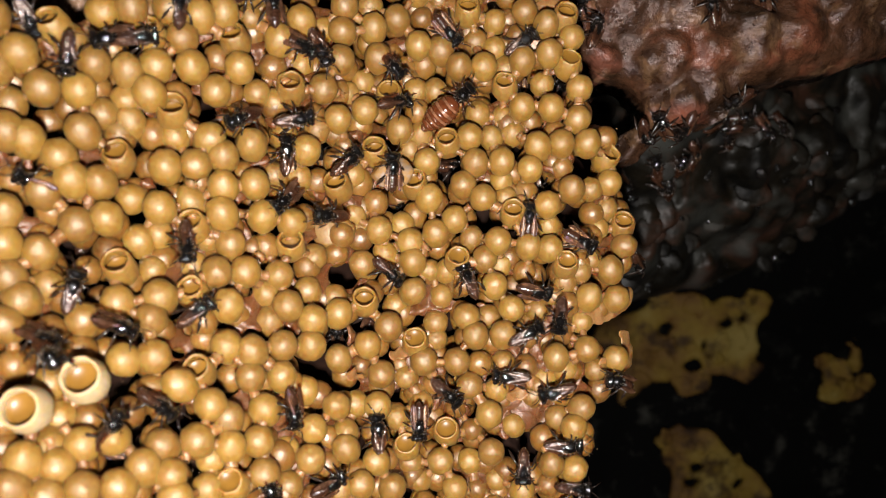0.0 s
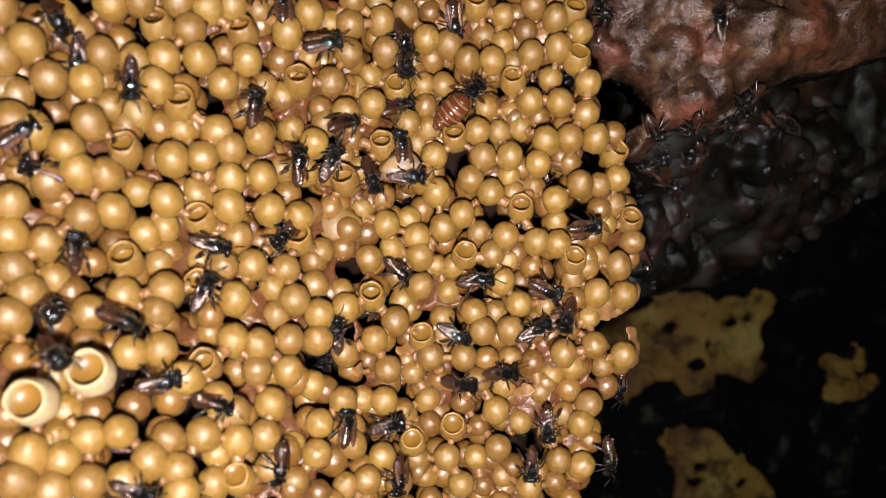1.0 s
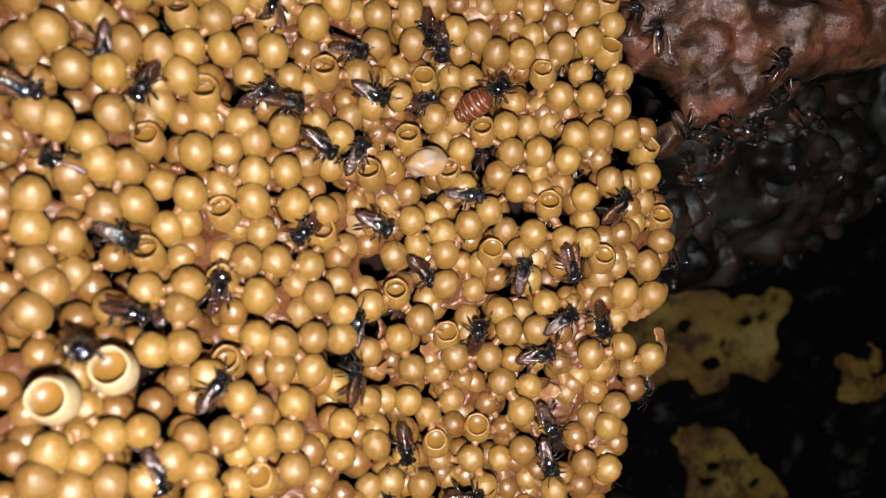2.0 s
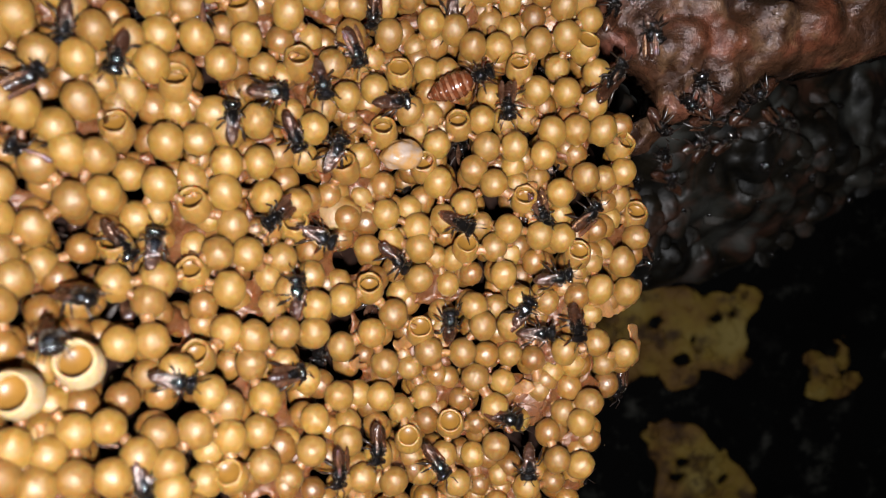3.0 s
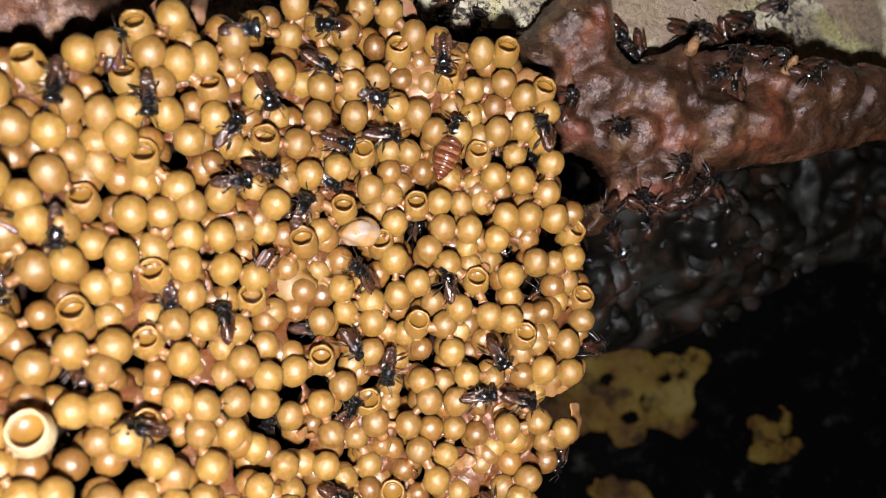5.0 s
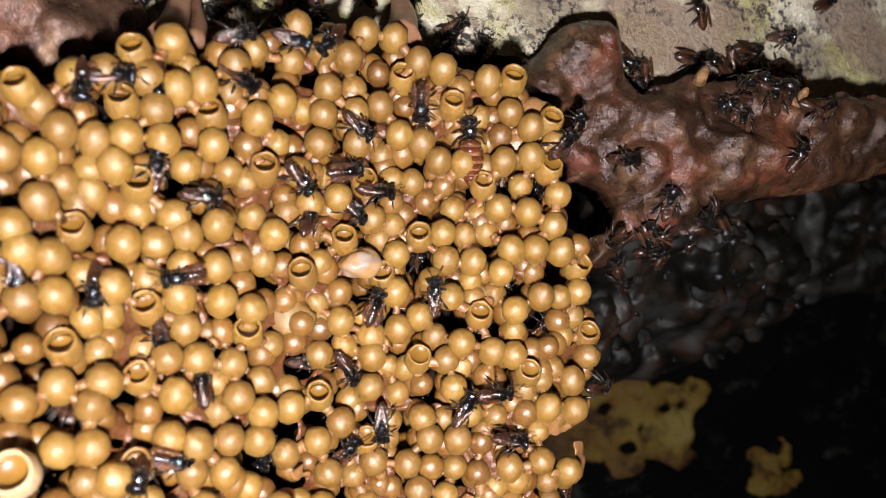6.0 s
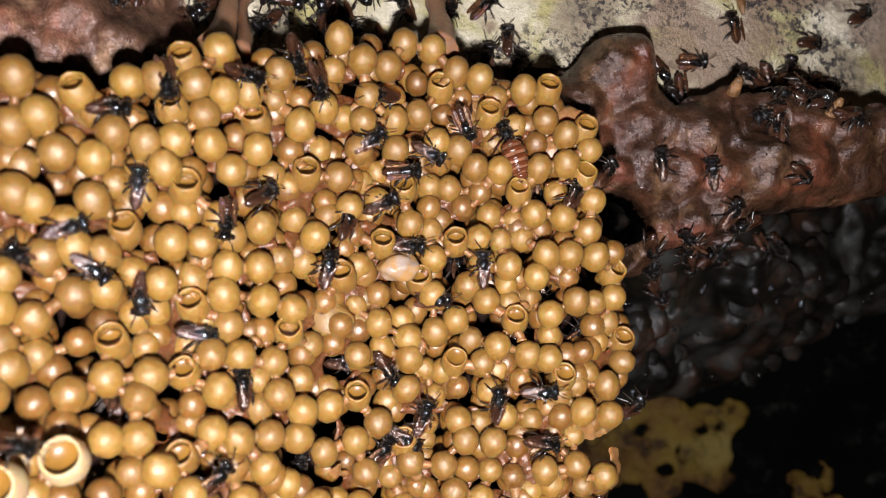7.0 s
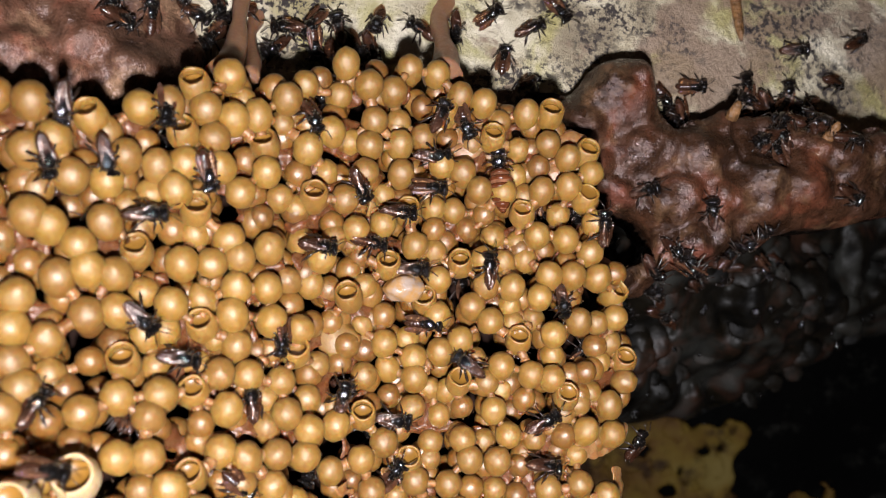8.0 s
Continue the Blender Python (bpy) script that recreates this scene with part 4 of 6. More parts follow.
# ---- bees ----
def wing_form(side, spread):
    """A long narrow wing folded over the back, cambered and veined by folds, with a little thickness."""
    stations = [(0.0, -0.07, 0.07), (-0.35, -0.13, 0.17), (-0.8, -0.24, 0.27), (-1.25, -0.31, 0.31), (-1.75, -0.32, 0.28), (-2.15, -0.25, 0.18), (-2.4, -0.10, 0.05)]
    across, rows, verts, faces = 7, len(stations), [], []
    for z in (0.0, 0.02):
        for n, (y, x0, x1) in enumerate(stations):
            for k in range(across):
                w = k / (across - 1)
                verts.append((x0 + (x1 - x0) * w, y, 1.62 + z - 0.16 * abs(y) + 0.11 * math.sin(math.pi * w) + (0.03 if k % 2 else -0.02) + (0.025 if n % 2 else -0.02)))
    for r in range(rows - 1):
        for k in range(across - 1):
            a = r * across + k
            faces.append((a, a + 1, a + across + 1, a + across))
            b = a + rows * across
            faces.append((b + across, b + across + 1, b + 1, b))
    rim = [r * across for r in range(rows)] + [(rows - 1) * across + k for k in range(1, across)] + [r * across + across - 1 for r in reversed(range(rows - 1))] + [k for k in reversed(range(1, across - 1))]
    for a, b in zip(rim, rim[1:] + rim[:1]):
        faces.append((b, a, a + rows * across, b + rows * across))
    turn = Matrix.Translation((0.24 * side, 0.3, 0.05 * side)) @ Matrix.Rotation(math.radians(spread * side), 4, "Z") @ Matrix.Rotation(math.radians(10 * side), 4, "Y") @ Matrix.Diagonal((side, 1, 1, 1))
    return [tuple(turn @ Vector(v)) for v in verts], faces


BEE_SIZE = 0.93


def fur(centre, radii, count, length, seed, floor=-0.2):
    """Short pale hairs standing on an egg-shaped body."""
    pick, s = random.Random(seed), Shape()
    for _ in range(count):
        way = Vector((pick.gauss(0, 1), pick.gauss(0, 1), pick.gauss(0, 1))).normalized()
        if way.z < floor:
            continue
        foot = Vector((way.x * radii[0], way.y * radii[1], way.z * radii[2])) * 0.98 + Vector(centre)
        tip = foot + (way + Vector((pick.gauss(0, 0.3), -0.4, pick.gauss(0, 0.3)))).normalized() * length * pick.uniform(0.6, 1.2)
        a = way.orthogonal().normalized() * 0.022
        b = way.cross(a)
        s.add([foot + a, foot - a * 0.5 + b, foot - a * 0.5 - b, tip], [(0, 1, 3), (1, 2, 3), (2, 0, 3)])
    return s


def build_bee(spread, gait, film, label):
    """A small black worker: head with eyes and feelers, furred thorax, brown abdomen, two wings, six legs; it stands on z = 0 and faces +y."""
    here = Matrix.Identity(4)
    bee = thing("worker_bee", here, label=label, category="bee", group="worker bees")
    body = part("thorax", Shape().add(*ball((0, 0.35, 1.0), (0.74, 0.80, 0.66), 22, 16, 0.10, 2)).mesh("thorax", SHELL, size=BEE_SIZE), bee, here)
    part("scutellum", Shape().add(*ball((0, -0.28, 1.2), (0.44, 0.28, 0.26), 14, 9, 0.05, 4)).mesh("scutellum", SHELL, size=BEE_SIZE), body, here)
    part("fur", fur((0, 0.3, 1.0), (0.76, 0.84, 0.66), 60, 0.2, 3).mesh("fur", FUR, False, size=BEE_SIZE), body, here, "short greyish hairs")
    head = part("head", Shape().add(*ball((0, 1.32, 0.88), (0.80, 0.44, 0.60), 18, 12, 0.06, 5)).mesh("head", SHELL, size=BEE_SIZE), bee, here)
    part("clypeus", Shape().add(*ball((0, 1.62, 0.74), (0.30, 0.14, 0.24), 10, 7)).mesh("clypeus", BELLY, size=BEE_SIZE), head, here)
    for side in (-1, 1):
        part("eye", Shape().add(*ball((0.61 * side, 1.38, 0.95), (0.24, 0.30, 0.44), 12, 8)).mesh("eye", EYE_BLACK, size=BEE_SIZE), head, here)
        feeler = [(0.18 * side, 1.65, 1.05), (0.42 * side, 2.0, 1.3), (0.62 * side, 2.35, 1.05), (0.78 * side, 2.75, 0.85)]
        part("antenna", Shape().add(*tube(feeler, [0.05, 0.045, 0.055, 0.045], 6)).mesh("antenna", LEGS, size=BEE_SIZE), head, here)
    rings = [(0.0, 0.0), (0.30, 0.05), (0.52, 0.22), (0.57, 0.46), (0.53, 0.49), (0.58, 0.54), (0.60, 0.84), (0.55, 0.88), (0.58, 0.93), (0.56, 1.2), (0.49, 1.24), (0.51, 1.29), (0.44, 1.52), (0.37, 1.55), (0.36, 1.6), (0.20, 1.82), (0.0, 1.96)]
    back = Matrix.Translation((0, -0.32, 0.95)) @ Matrix.Rotation(math.radians(99), 4, "X")
    belly = part("abdomen", Shape().add(*lathe(rings, 16), back).mesh("abdomen", BELLY, size=BEE_SIZE), bee, here, "dark brown ringed abdomen")
    part("fur", fur((0, -1.3, 0.85), (0.56, 0.95, 0.5), 30, 0.16, 9, -0.5).mesh("fur", FUR, False, size=BEE_SIZE), belly, here, "sparse pale hairs")
    for side in (-1, 1):
        part("wing", Shape().add(*wing_form(side, spread)).mesh("wing", film, size=BEE_SIZE), bee, here, "translucent smoky wing")
        for n, (y, out, reach) in enumerate(((0.75, 1.15, 0.75), (0.3, 1.45, -0.1), (-0.1, 1.35, -1.15))):
            swing = gait * (0.25 if (n + (side > 0)) % 2 else -0.25)
            hip, knee, foot = Vector((0.35 * side, y, 0.7)), Vector((out * 0.62 * side, y + 0.45 * reach + swing, 1.15)), Vector((out * side, y + reach + swing, 0.0))
            shin = knee.lerp(foot, 0.55)
            fat = 0.17 if n == 2 else 0.10
            part("leg", Shape().add(*tube([hip, hip.lerp(knee, 0.5), knee, shin, foot, foot + Vector((0.12 * side, 0.1 * reach, -0.05))], [0.09, 0.11, 0.08, fat, 0.05, 0.03], 6)).mesh("leg", LEGS, size=BEE_SIZE), bee, here)
    return bee


def build_queen():
    """The laying queen: black head and thorax, a swollen amber abdomen of telescoped rings with pale skin between them, drawn to a point."""
    here, k = Matrix.Identity(4), 0.92
    queen = thing("queen_bee", here, label="large queen bee with swollen amber abdomen and pale bands", category="bee")
    body = part("thorax", Shape().add(*ball((0, 1.7, 1.1), (0.80, 0.85, 0.75), 20, 14, 0.05, 3)).mesh("thorax", SHELL, size=k), queen, here)
    part("fur", fur((0, 1.7, 1.1), (0.80, 0.85, 0.75), 90, 0.22, 5).mesh("fur", FUR, False, size=k), body, here, "short greyish hairs")
    head = part("head", Shape().add(*ball((0, 2.75, 1.0), (0.80, 0.45, 0.6), 16, 10)).mesh("head", SHELL, size=k), queen, here)
    for side in (-1, 1):
        part("eye", Shape().add(*ball((0.6 * side, 2.8, 1.05), (0.24, 0.3, 0.42), 10, 7)).mesh("eye", EYE_BLACK, size=k), head, here)
        part("antenna", Shape().add(*tube([(0.2 * side, 3.1, 1.1), (0.5 * side, 3.5, 1.3), (0.85 * side, 4.0, 0.9)], [0.06, 0.05, 0.05], 6)).mesh("antenna", LEGS, size=k), head, here)
    lie = Matrix.Translation((0, 0.95, 1.25)) @ Matrix.Rotation(math.radians(93), 4, "X")
    skin = part("abdomen", Shape().add(*lathe([(0, 0), (0.55, 0.1), (1.02, 0.6), (1.22, 1.3), (1.26, 2.1), (1.12, 2.9), (0.82, 3.6), (0.46, 4.2), (0.16, 4.7), (0, 4.85)], 28, 0.05, 3), lie).mesh("abdomen", QUEEN_BAND, size=k), queen, here, "pale stretched skin of the abdomen")
    for z0, z1, r0, r1 in ((0.02, 0.62, 0.50, 1.10), (0.85, 1.40, 1.14, 1.29), (1.72, 2.22, 1.30, 1.32), (2.50, 2.95, 1.28, 1.17), (3.15, 3.55, 1.10, 0.90), (3.68, 4.25, 0.86, 0.48), (4.30, 4.80, 0.46, 0.12)):
        plate = [(r0 - 0.12, z0), (r0 + 0.01, z0 + 0.03), ((r0 + r1) / 2 + 0.05, (z0 + z1) / 2), (r1 + 0.05, z1 - 0.03), (r1 - 0.10, z1)]
        part("abdomen_plate", Shape().add(*lathe(plate, 28, 0.04, z0), lie).mesh("abdomen_plate", QUEEN, size=k), skin, here, "glossy red-brown plate")
    for side in (-1, 1):
        for y, out, reach in ((2.1, 1.4, 0.9), (1.7, 1.8, -0.1), (1.3, 1.9, -1.2)):
            hip, knee, foot = Vector((0.4 * side, y, 0.7)), Vector((out * 0.65 * side, y + 0.4 * reach, 1.3)), Vector((out * side, y + reach, 0.0))
            part("leg", Shape().add(*tube([hip, hip.lerp(knee, 0.5), knee, knee.lerp(foot, 0.5), foot], [0.12, 0.13, 0.1, 0.12, 0.05], 6)).mesh("leg", BELLY, size=k), queen, here)
    return queen


def near_depth(u, v):
    """The front of whatever lies beside the comb: resin, wall or pots."""
    if inside_polygon(RESIN_EDGE, u, v):
        return resin_depth(u, v)
    if inside_polygon(LEFT_RESIN, u, v):
        return left_depth(u, v)
    if v > 24:
        return wall_depth(u, v)
    return pot_depth(u, v) if u > 12 else 92.0


def spot(depth_of, u, v, heading, lift):
    """The pose of a thing that stands on a surface of the hive and faces that way."""
    d = depth_of(u, v)
    out = Vector(((depth_of(u + 2, v) - depth_of(u - 2, v)) / 4, -1, (depth_of(u, v + 2) - depth_of(u, v - 2)) / 4)).normalized()
    lean = Vector((u * 0.45, d * 0.1, v * 0.45))
    out = (out + 0.95 * Vector((noise.noise(lean), 0, noise.noise(lean + Vector((0, 0, 9)))))).normalized()
    a = math.radians(heading)
    ahead = Vector((math.cos(a), 0, math.sin(a)))
    ahead = (ahead - out * ahead.dot(out)).normalized()
    side = ahead.cross(out)
    m = Matrix((side, ahead, out)).transposed().to_4x4()
    return HIVE @ Matrix.Translation((u * MM, (d - lift) * MM, v * MM)) @ m


def comb_front(u, v):
    """The surface on which the bees tread: the cells, the swollen cell and the large cups."""
    d = brood_depth(u, v) - 1.5 * math.exp(-((u + 4.7) ** 2 + (v - 7.1) ** 2) / 5)
    return d - sum(3.6 * math.exp(-((u - x) ** 2 + (v - y) ** 2) / 8) for x, y in LARGE)


def on_comb(rows):
    return [(t, spot(comb_front, u, v, heading, 0.2 + lift)) for t, u, v, heading, lift in rows]


def beside_comb(rows):
    return [(t, spot(near_depth, u, v, heading, lift)) for t, u, v, heading, lift in rows]


queen = build_queen()
FORMS = [build_bee(-8, 1.0, WING, "small glossy black stingless bee with smoky folded wings"), build_bee(-12, -1.0, WING, "small glossy black stingless bee with crossed smoky wings"),
         build_bee(5, 0.6, WING_PALE, "small glossy black stingless bee with pale glassy wings apart")]
HERD = FORMS + [copy_thing(FORMS[n % 3], FORMS[n % 3].matrix_basis.copy()) for n in range(160)]
herd = iter(HERD)


def next_bee():
    return next(herd)


def motions():
    walk(queen, on_comb([(0, 0.8, 13.4, 40, -0.4), (0.5, 1.1, 13.1, 40, -0.4), (1, 1.0, 13.2, 45, -0.4), (1.5, 0.6, 12.8, 43, -0.4), (3, 0.8, 13.7, 24, -0.4), (3.5, 0.9, 13.0, 48, -0.4), (4, 0.9, 13.5, 55, -0.4), (4.5, 1.6, 14.4, 62, -0.4), (6, 4.2, 18.5, 97, -1.5), (6.5, 4.4, 18.9, 125, -1.7), (7, 4.5, 19.0, 115, -1.6), (7.5, 4.2, 17.6, 101, -1.6), (8, 3.4, 18.4, 100, -1.6)]))
    walk(next_bee(), on_comb([(0, -32.1, 18.0, -63, -0.9), (0.5, -31.5, 17.5, -63, -0.9), (1, -30.6, 16.6, -63, 0), (1.4, -32.5, 12.5, -63, -5), (8, -32.5, 12.5, -63, -5)]))
    walk(next_bee(), on_comb([(0, -29.5, 15.1, -90, 0), (0.5, -29.9, 14.7, -90, -0.9), (1.5, -29.3, 14.4, -90, -0.9), (3.5, -30.0, 15.1, -90, -0.9), (4, -29.8, 14.8, -90, -0.9), (4.5, -29.6, 15.2, -87, 0), (6, -26.5, 18.2, -85, 0), (6.5, -27.0, 17.4, -5, 0), (7, -28.1, 16.4, 13, -0.9), (7.5, -28.5, 15.7, 13, -0.9), (8, -28.9, 14.3, -67, 0)]))
    walk(next_bee(), on_comb([(0, -26.7, 16.8, -173, 0), (0.4, -25.7, 16.8, -173, -5), (8, -25.7, 16.8, -173, -5)]))
    walk(next_bee(), on_comb([(0, -24.8, 17.0, 7, 0), (0.5, -25.3, 15.2, -63, 0), (1, -25.5, 12.7, -90, 0), (1.5, -26.3, 11.1, -123, 0), (3, -25.9, 12.8, -106, 0), (3.5, -27.4, 9.2, -96, 0), (4, -28.6, 7.9, -104, 0), (4.5, -28.8, 6.7, -87, 0), (6, -24.6, 2.9, -87, -0.9), (6.5, -24.9, 3.9, -84, 0), (7, -24.4, 2.2, -84, -0.9), (7.5, -24.4, 2.1, -84, -0.9), (8, -25.1, 2.1, -38, 0)]))
    walk(next_bee(), on_comb([(0, -21.9, 19.7, 90, 0), (0.5, -22.2, 19.5, 90, -0.9), (1, -21.1, 19.4, 90, -0.9), (1.5, -18.9, 15.5, 10, 0), (3, -18.4, 8.6, 90, 0), (3.5, -18.5, 8.7, 92, 0), (4, -14.9, 10.5, 12, 0), (4.5, -14.2, 11.4, 7, 0), (6, -10.7, 13.7, -34, 0), (6.5, -9.0, 15.7, 10, 0), (7, -8.5, 18.0, 41, 0), (7.5, -11.2, 17.7, -39, 0), (8, -9.9, 15.6, -43, 0)]))
    walk(next_bee(), on_comb([(0, -14.9, 20.4, 90, 0), (1, -15.0, 20.3, 90, -0.9), (3, -20.9, 17.2, 90, -0.9), (4, -22.9, 21.3, 90, -0.9), (4.5, -25.1, 20.0, 90, -0.9), (6, -24.6, 19.3, 10, 0), (6.5, -24.6, 19.5, -70, -0.9), (7, -24.5, 19.3, -75, 0), (7.5, -24.7, 18.8, -84, 0), (8, -25.4, 18.8, -84, 0)]))
    walk(next_bee(), on_comb([(0, -17.4, 10.9, -154, 0), (0.5, -17.4, 11.4, -209, 0), (1, -17.1, 11.3, -289, 0), (1.5, -17.0, 11.1, -353, 0), (3, -15.7, 11.2, -353, 0), (3.5, -19.1, 11.2, -353, -0.9), (4, -20.4, 14.0, -353, -0.9), (4.5, -22.4, 14.9, -433, 0), (6, -22.0, 19.2, -447, -0.9), (6.5, -21.1, 20.1, -447, -0.9), (7, -18.7, 21.0, -375, 0), (7.4, -17.7, 21.0, -375, -5), (8, -17.7, 21.0, -375, -5)]))
    walk(next_bee(), on_comb([(0, -13.0, 11.6, 4, 0), (0.5, -12.1, 11.1, 5, 0), (1, -9.9, 10.3, 35, 0), (1.5, -8.7, 12.8, 7, 0), (3, -11.4, 12.6, -73, 0), (3.5, -11.3, 13.0, -24, 0), (4, -10.2, 12.9, -25, 0), (4.5, -9.4, 12.3, -25, -0.9), (6, -6.0, 11.7, -25, -0.9), (6.5, -7.3, 11.4, 9, 0), (7, -6.9, 12.5, 29, 0), (7.5, -7.2, 13.3, 49, 0), (8, -5.9, 13.6, 10, 0)]))
    walk(next_bee(), on_comb([(0, -12.5, 17.6, -27, 0), (0.5, -11.9, 17.0, -27, 0), (1, -11.3, 17.3, 17, 0), (1.5, -11.9, 16.8, 17, -0.9), (3, -9.1, 15.8, -63, 0), (3.5, -8.7, 16.1, -34, 0), (4, -8.5, 16.2, -23, 0), (4.5, -7.9, 15.3, -23, 0), (6, -7.0, 15.1, 9, 0), (6.5, -6.2, 15.4, 10, 0), (7, -5.2, 15.6, 11, 0), (7.5, -4.8, 16.1, 11, 0), (8, -3.2, 16.4, 6, 0)]))
    walk(next_bee(), on_comb([(0, -11.1, 17.5, -60, 0), (1, -4.8, 18.4, -80, 0), (3, -7.9, 19.6, -80, -0.9), (3.5, -11.3, 19.3, 0, 0), (4, -12.1, 22.5, 11, 0), (4.5, -9.3, 20.6, -10, 0), (6, -12.3, 25.7, -10, -0.9), (6.5, -13.5, 26.1, -64, 0), (6.9, -12.5, 26.1, -64, -5), (8, -12.5, 26.1, -64, -5)]))
    walk(next_bee(), on_comb([(0, -4.8, 16.6, -48, 0), (0.5, -4.5, 16.9, -70, 0), (1, -4.0, 16.4, -80, 0), (1.5, -4.0, 16.7, -89, 0), (3.5, 0.0, 20.7, -89, -0.9), (4, -0.3, 20.5, -87, 0), (4.5, -2.4, 20.0, -7, 0), (6, -6.2, 19.1, -31, 0), (6.5, -5.2, 18.0, -31, 0), (7, -3.1, 18.0, -24, 0), (7.5, -2.9, 18.6, 6, 0), (8, -3.1, 20.0, 6, 0)]))
    walk(next_bee(), on_comb([(0, 0.3, 20.4, -50, 0), (0.5, 0.5, 20.1, -70, 0), (1, 0.1, 20.6, -80, 0), (1.4, 1.1, 20.6, -80, -5), (8, 1.1, 20.6, -80, -5)]))
    walk(next_bee(), on_comb([(0, -4.6, 13.1, 25, 0), (0.5, -4.5, 12.8, 34, 0), (1, -5.1, 12.4, 34, -0.9), (1.5, -5.4, 12.5, 34, -0.9), (3, -5.8, 11.6, 6, 0), (3.5, -4.8, 14.4, 8, 0), (4, -2.9, 16.2, 13, 0), (6, -3.9, 13.3, 6, 0), (7, -4.0, 8.8, 6, -0.9), (7.5, -4.0, 8.7, 6, -0.9), (8, -4.0, 8.6, 6, -0.9)]))
    walk(next_bee(), on_comb([(0, -9.0, 8.1, 34, 0), (0.5, -7.9, 8.1, 3, 0), (1, -7.5, 5.6, -77, 0), (1.5, -7.8, 2.9, -28, 0), (3, -11.6, -0.4, -20, 0), (3.5, -8.8, -1.0, 2, 0), (4, -9.3, -1.8, 2, -0.9), (4.4, -9.1, -2.5, 2, -5), (8, -9.1, -2.5, 2, -5)]))
    walk(next_bee(), on_comb([(0, -4.8, 7.1, 90, 0), (0.5, -4.4, 7.5, 90, 0), (1, -4.8, 8.6, 90, -0.9), (1.4, 0.8, 7.4, 90, -5), (8, 0.8, 7.4, 90, -5)]))
    walk(next_bee(), on_comb([(0, -10.5, 3.2, 170, 0), (0.5, -11.7, 3.9, 144, 0), (1, -10.8, 7.0, 64, 0), (1.5, -10.8, 7.2, 62, 0), (3, -10.4, 6.8, 63, 0), (3.5, -10.3, 6.8, 64, 0), (4, -10.4, 7.3, 64, 0), (4.5, -10.3, 7.7, 65, 0), (6, -9.9, 10.2, 65, -0.9), (6.5, -11.1, 11.1, 65, -0.9), (7, -10.1, 10.2, 65, -0.9), (7.5, -10.3, 9.8, 8, 0), (8, -8.3, 10.4, 8, -0.9)]))
    walk(next_bee(), on_comb([(0, -14.1, 8.4, 90, -0.9), (0.5, -13.9, 8.2, 90, -0.9), (1, -13.6, 6.8, 90, 0), (1.5, -13.8, 7.6, 10, 0), (3, -14.0, 8.1, -60, -0.9), (3.5, -15.3, 11.5, 8, 0), (4, -15.2, 15.7, -72, 0), (4.5, -15.3, 15.3, 8, 0), (6, -21.5, 12.9, 88, -0.9), (7.5, -26.6, 10.5, 93, -0.9), (8, -25.6, 10.2, 13, 0)]))
    walk(next_bee(), on_comb([(0, -14.3, 4.4, -146, -0.9), (1, -14.9, 0.7, -146, -0.9), (1.5, -15.1, 0.6, -146, -0.9), (3, -15.1, 1.3, -146, 0), (3.5, -15.4, 1.2, -88, 0), (4, -15.6, 2.1, -87, 0), (4.5, -11.7, 3.4, -87, -0.9), (6, -18.7, 4.6, -167, 0), (6.5, -19.6, 7.3, -87, 0), (7, -19.3, 9.0, -84, 0), (7.5, -20.2, 12.8, -75, 0), (8, -21.9, 14.6, -65, 0)]))
    walk(next_bee(), on_comb([(0, -21.5, 0.3, -90, 0), (0.5, -21.5, -0.2, -90, 0), (1, -20.0, -0.5, -10, 0), (1.5, -19.2, -1.9, -31, 0), (1.95, -18.2, -1.9, -31, -5), (8, -18.2, -1.9, -31, -5)]))
    walk(next_bee(), on_comb([(0, -28.8, -3.2, 71, 0), (0.5, -29.0, -1.5, 71, 0), (1, -29.3, -1.0, 82, 0), (1.5, -28.8, 0.3, 2, 0), (3.5, -25.7, -1.7, -78, -0.9), (4, -28.2, -3.3, -158, 0), (4.5, -29.7, -5.0, -191, -0.9), (4.95, -25.6, -6.2, -191, -5), (8, -25.6, -6.2, -191, -5)]))
    walk(next_bee(), on_comb([(0, -25.1, -6.5, -3, 0), (0.5, -25.0, -6.5, -2, 0), (1, -25.2, -6.6, -2, 0), (1.5, -25.6, -6.5, -1, 0), (3, -27.1, -5.7, -23, 0), (3.5, -24.7, -7.1, -32, 0), (4, -25.1, -6.2, -1, 0), (4.5, -26.3, -6.6, 71, 0), (4.95, -25.6, -6.2, 71, -5), (8, -25.6, -6.2, 71, -5)]))
    walk(next_bee(), on_comb([(0, -20.1, -5.4, 44, 0), (0.5, -19.5, -4.3, 51, 0), (1, -19.9, -4.2, 67, 0), (1.5, -20.2, -5.7, 66, 0), (3, -23.5, -1.8, 79, 0), (3.5, -24.6, -3.2, -1, 0), (4.5, -19.9, -0.1, -81, -0.9), (6, -20.0, -0.7, -82, -0.9), (6.5, -19.4, -0.7, -2, 0), (7, -20.4, -0.6, 4, -0.9), (7.5, -21.7, -1.2, 4, -0.9), (8, -22.2, -1.2, 4, -0.9)]))
    walk(next_bee(), on_comb([(0, -28.3, -8.2, -59, 0), (0.5, -27.9, -8.3, -58, 0), (1, -28.1, -8.6, -58, 0), (1.5, -28.2, -8.4, -58, 0), (3, -27.6, -8.3, -74, 0), (3.5, -27.5, -8.6, -65, 0), (4, -27.7, -9.1, -73, 0), (4.5, -27.2, -9.3, -98, 0), (4.95, -25.6, -6.2, -98, -5), (8, -25.6, -6.2, -98, -5)]))
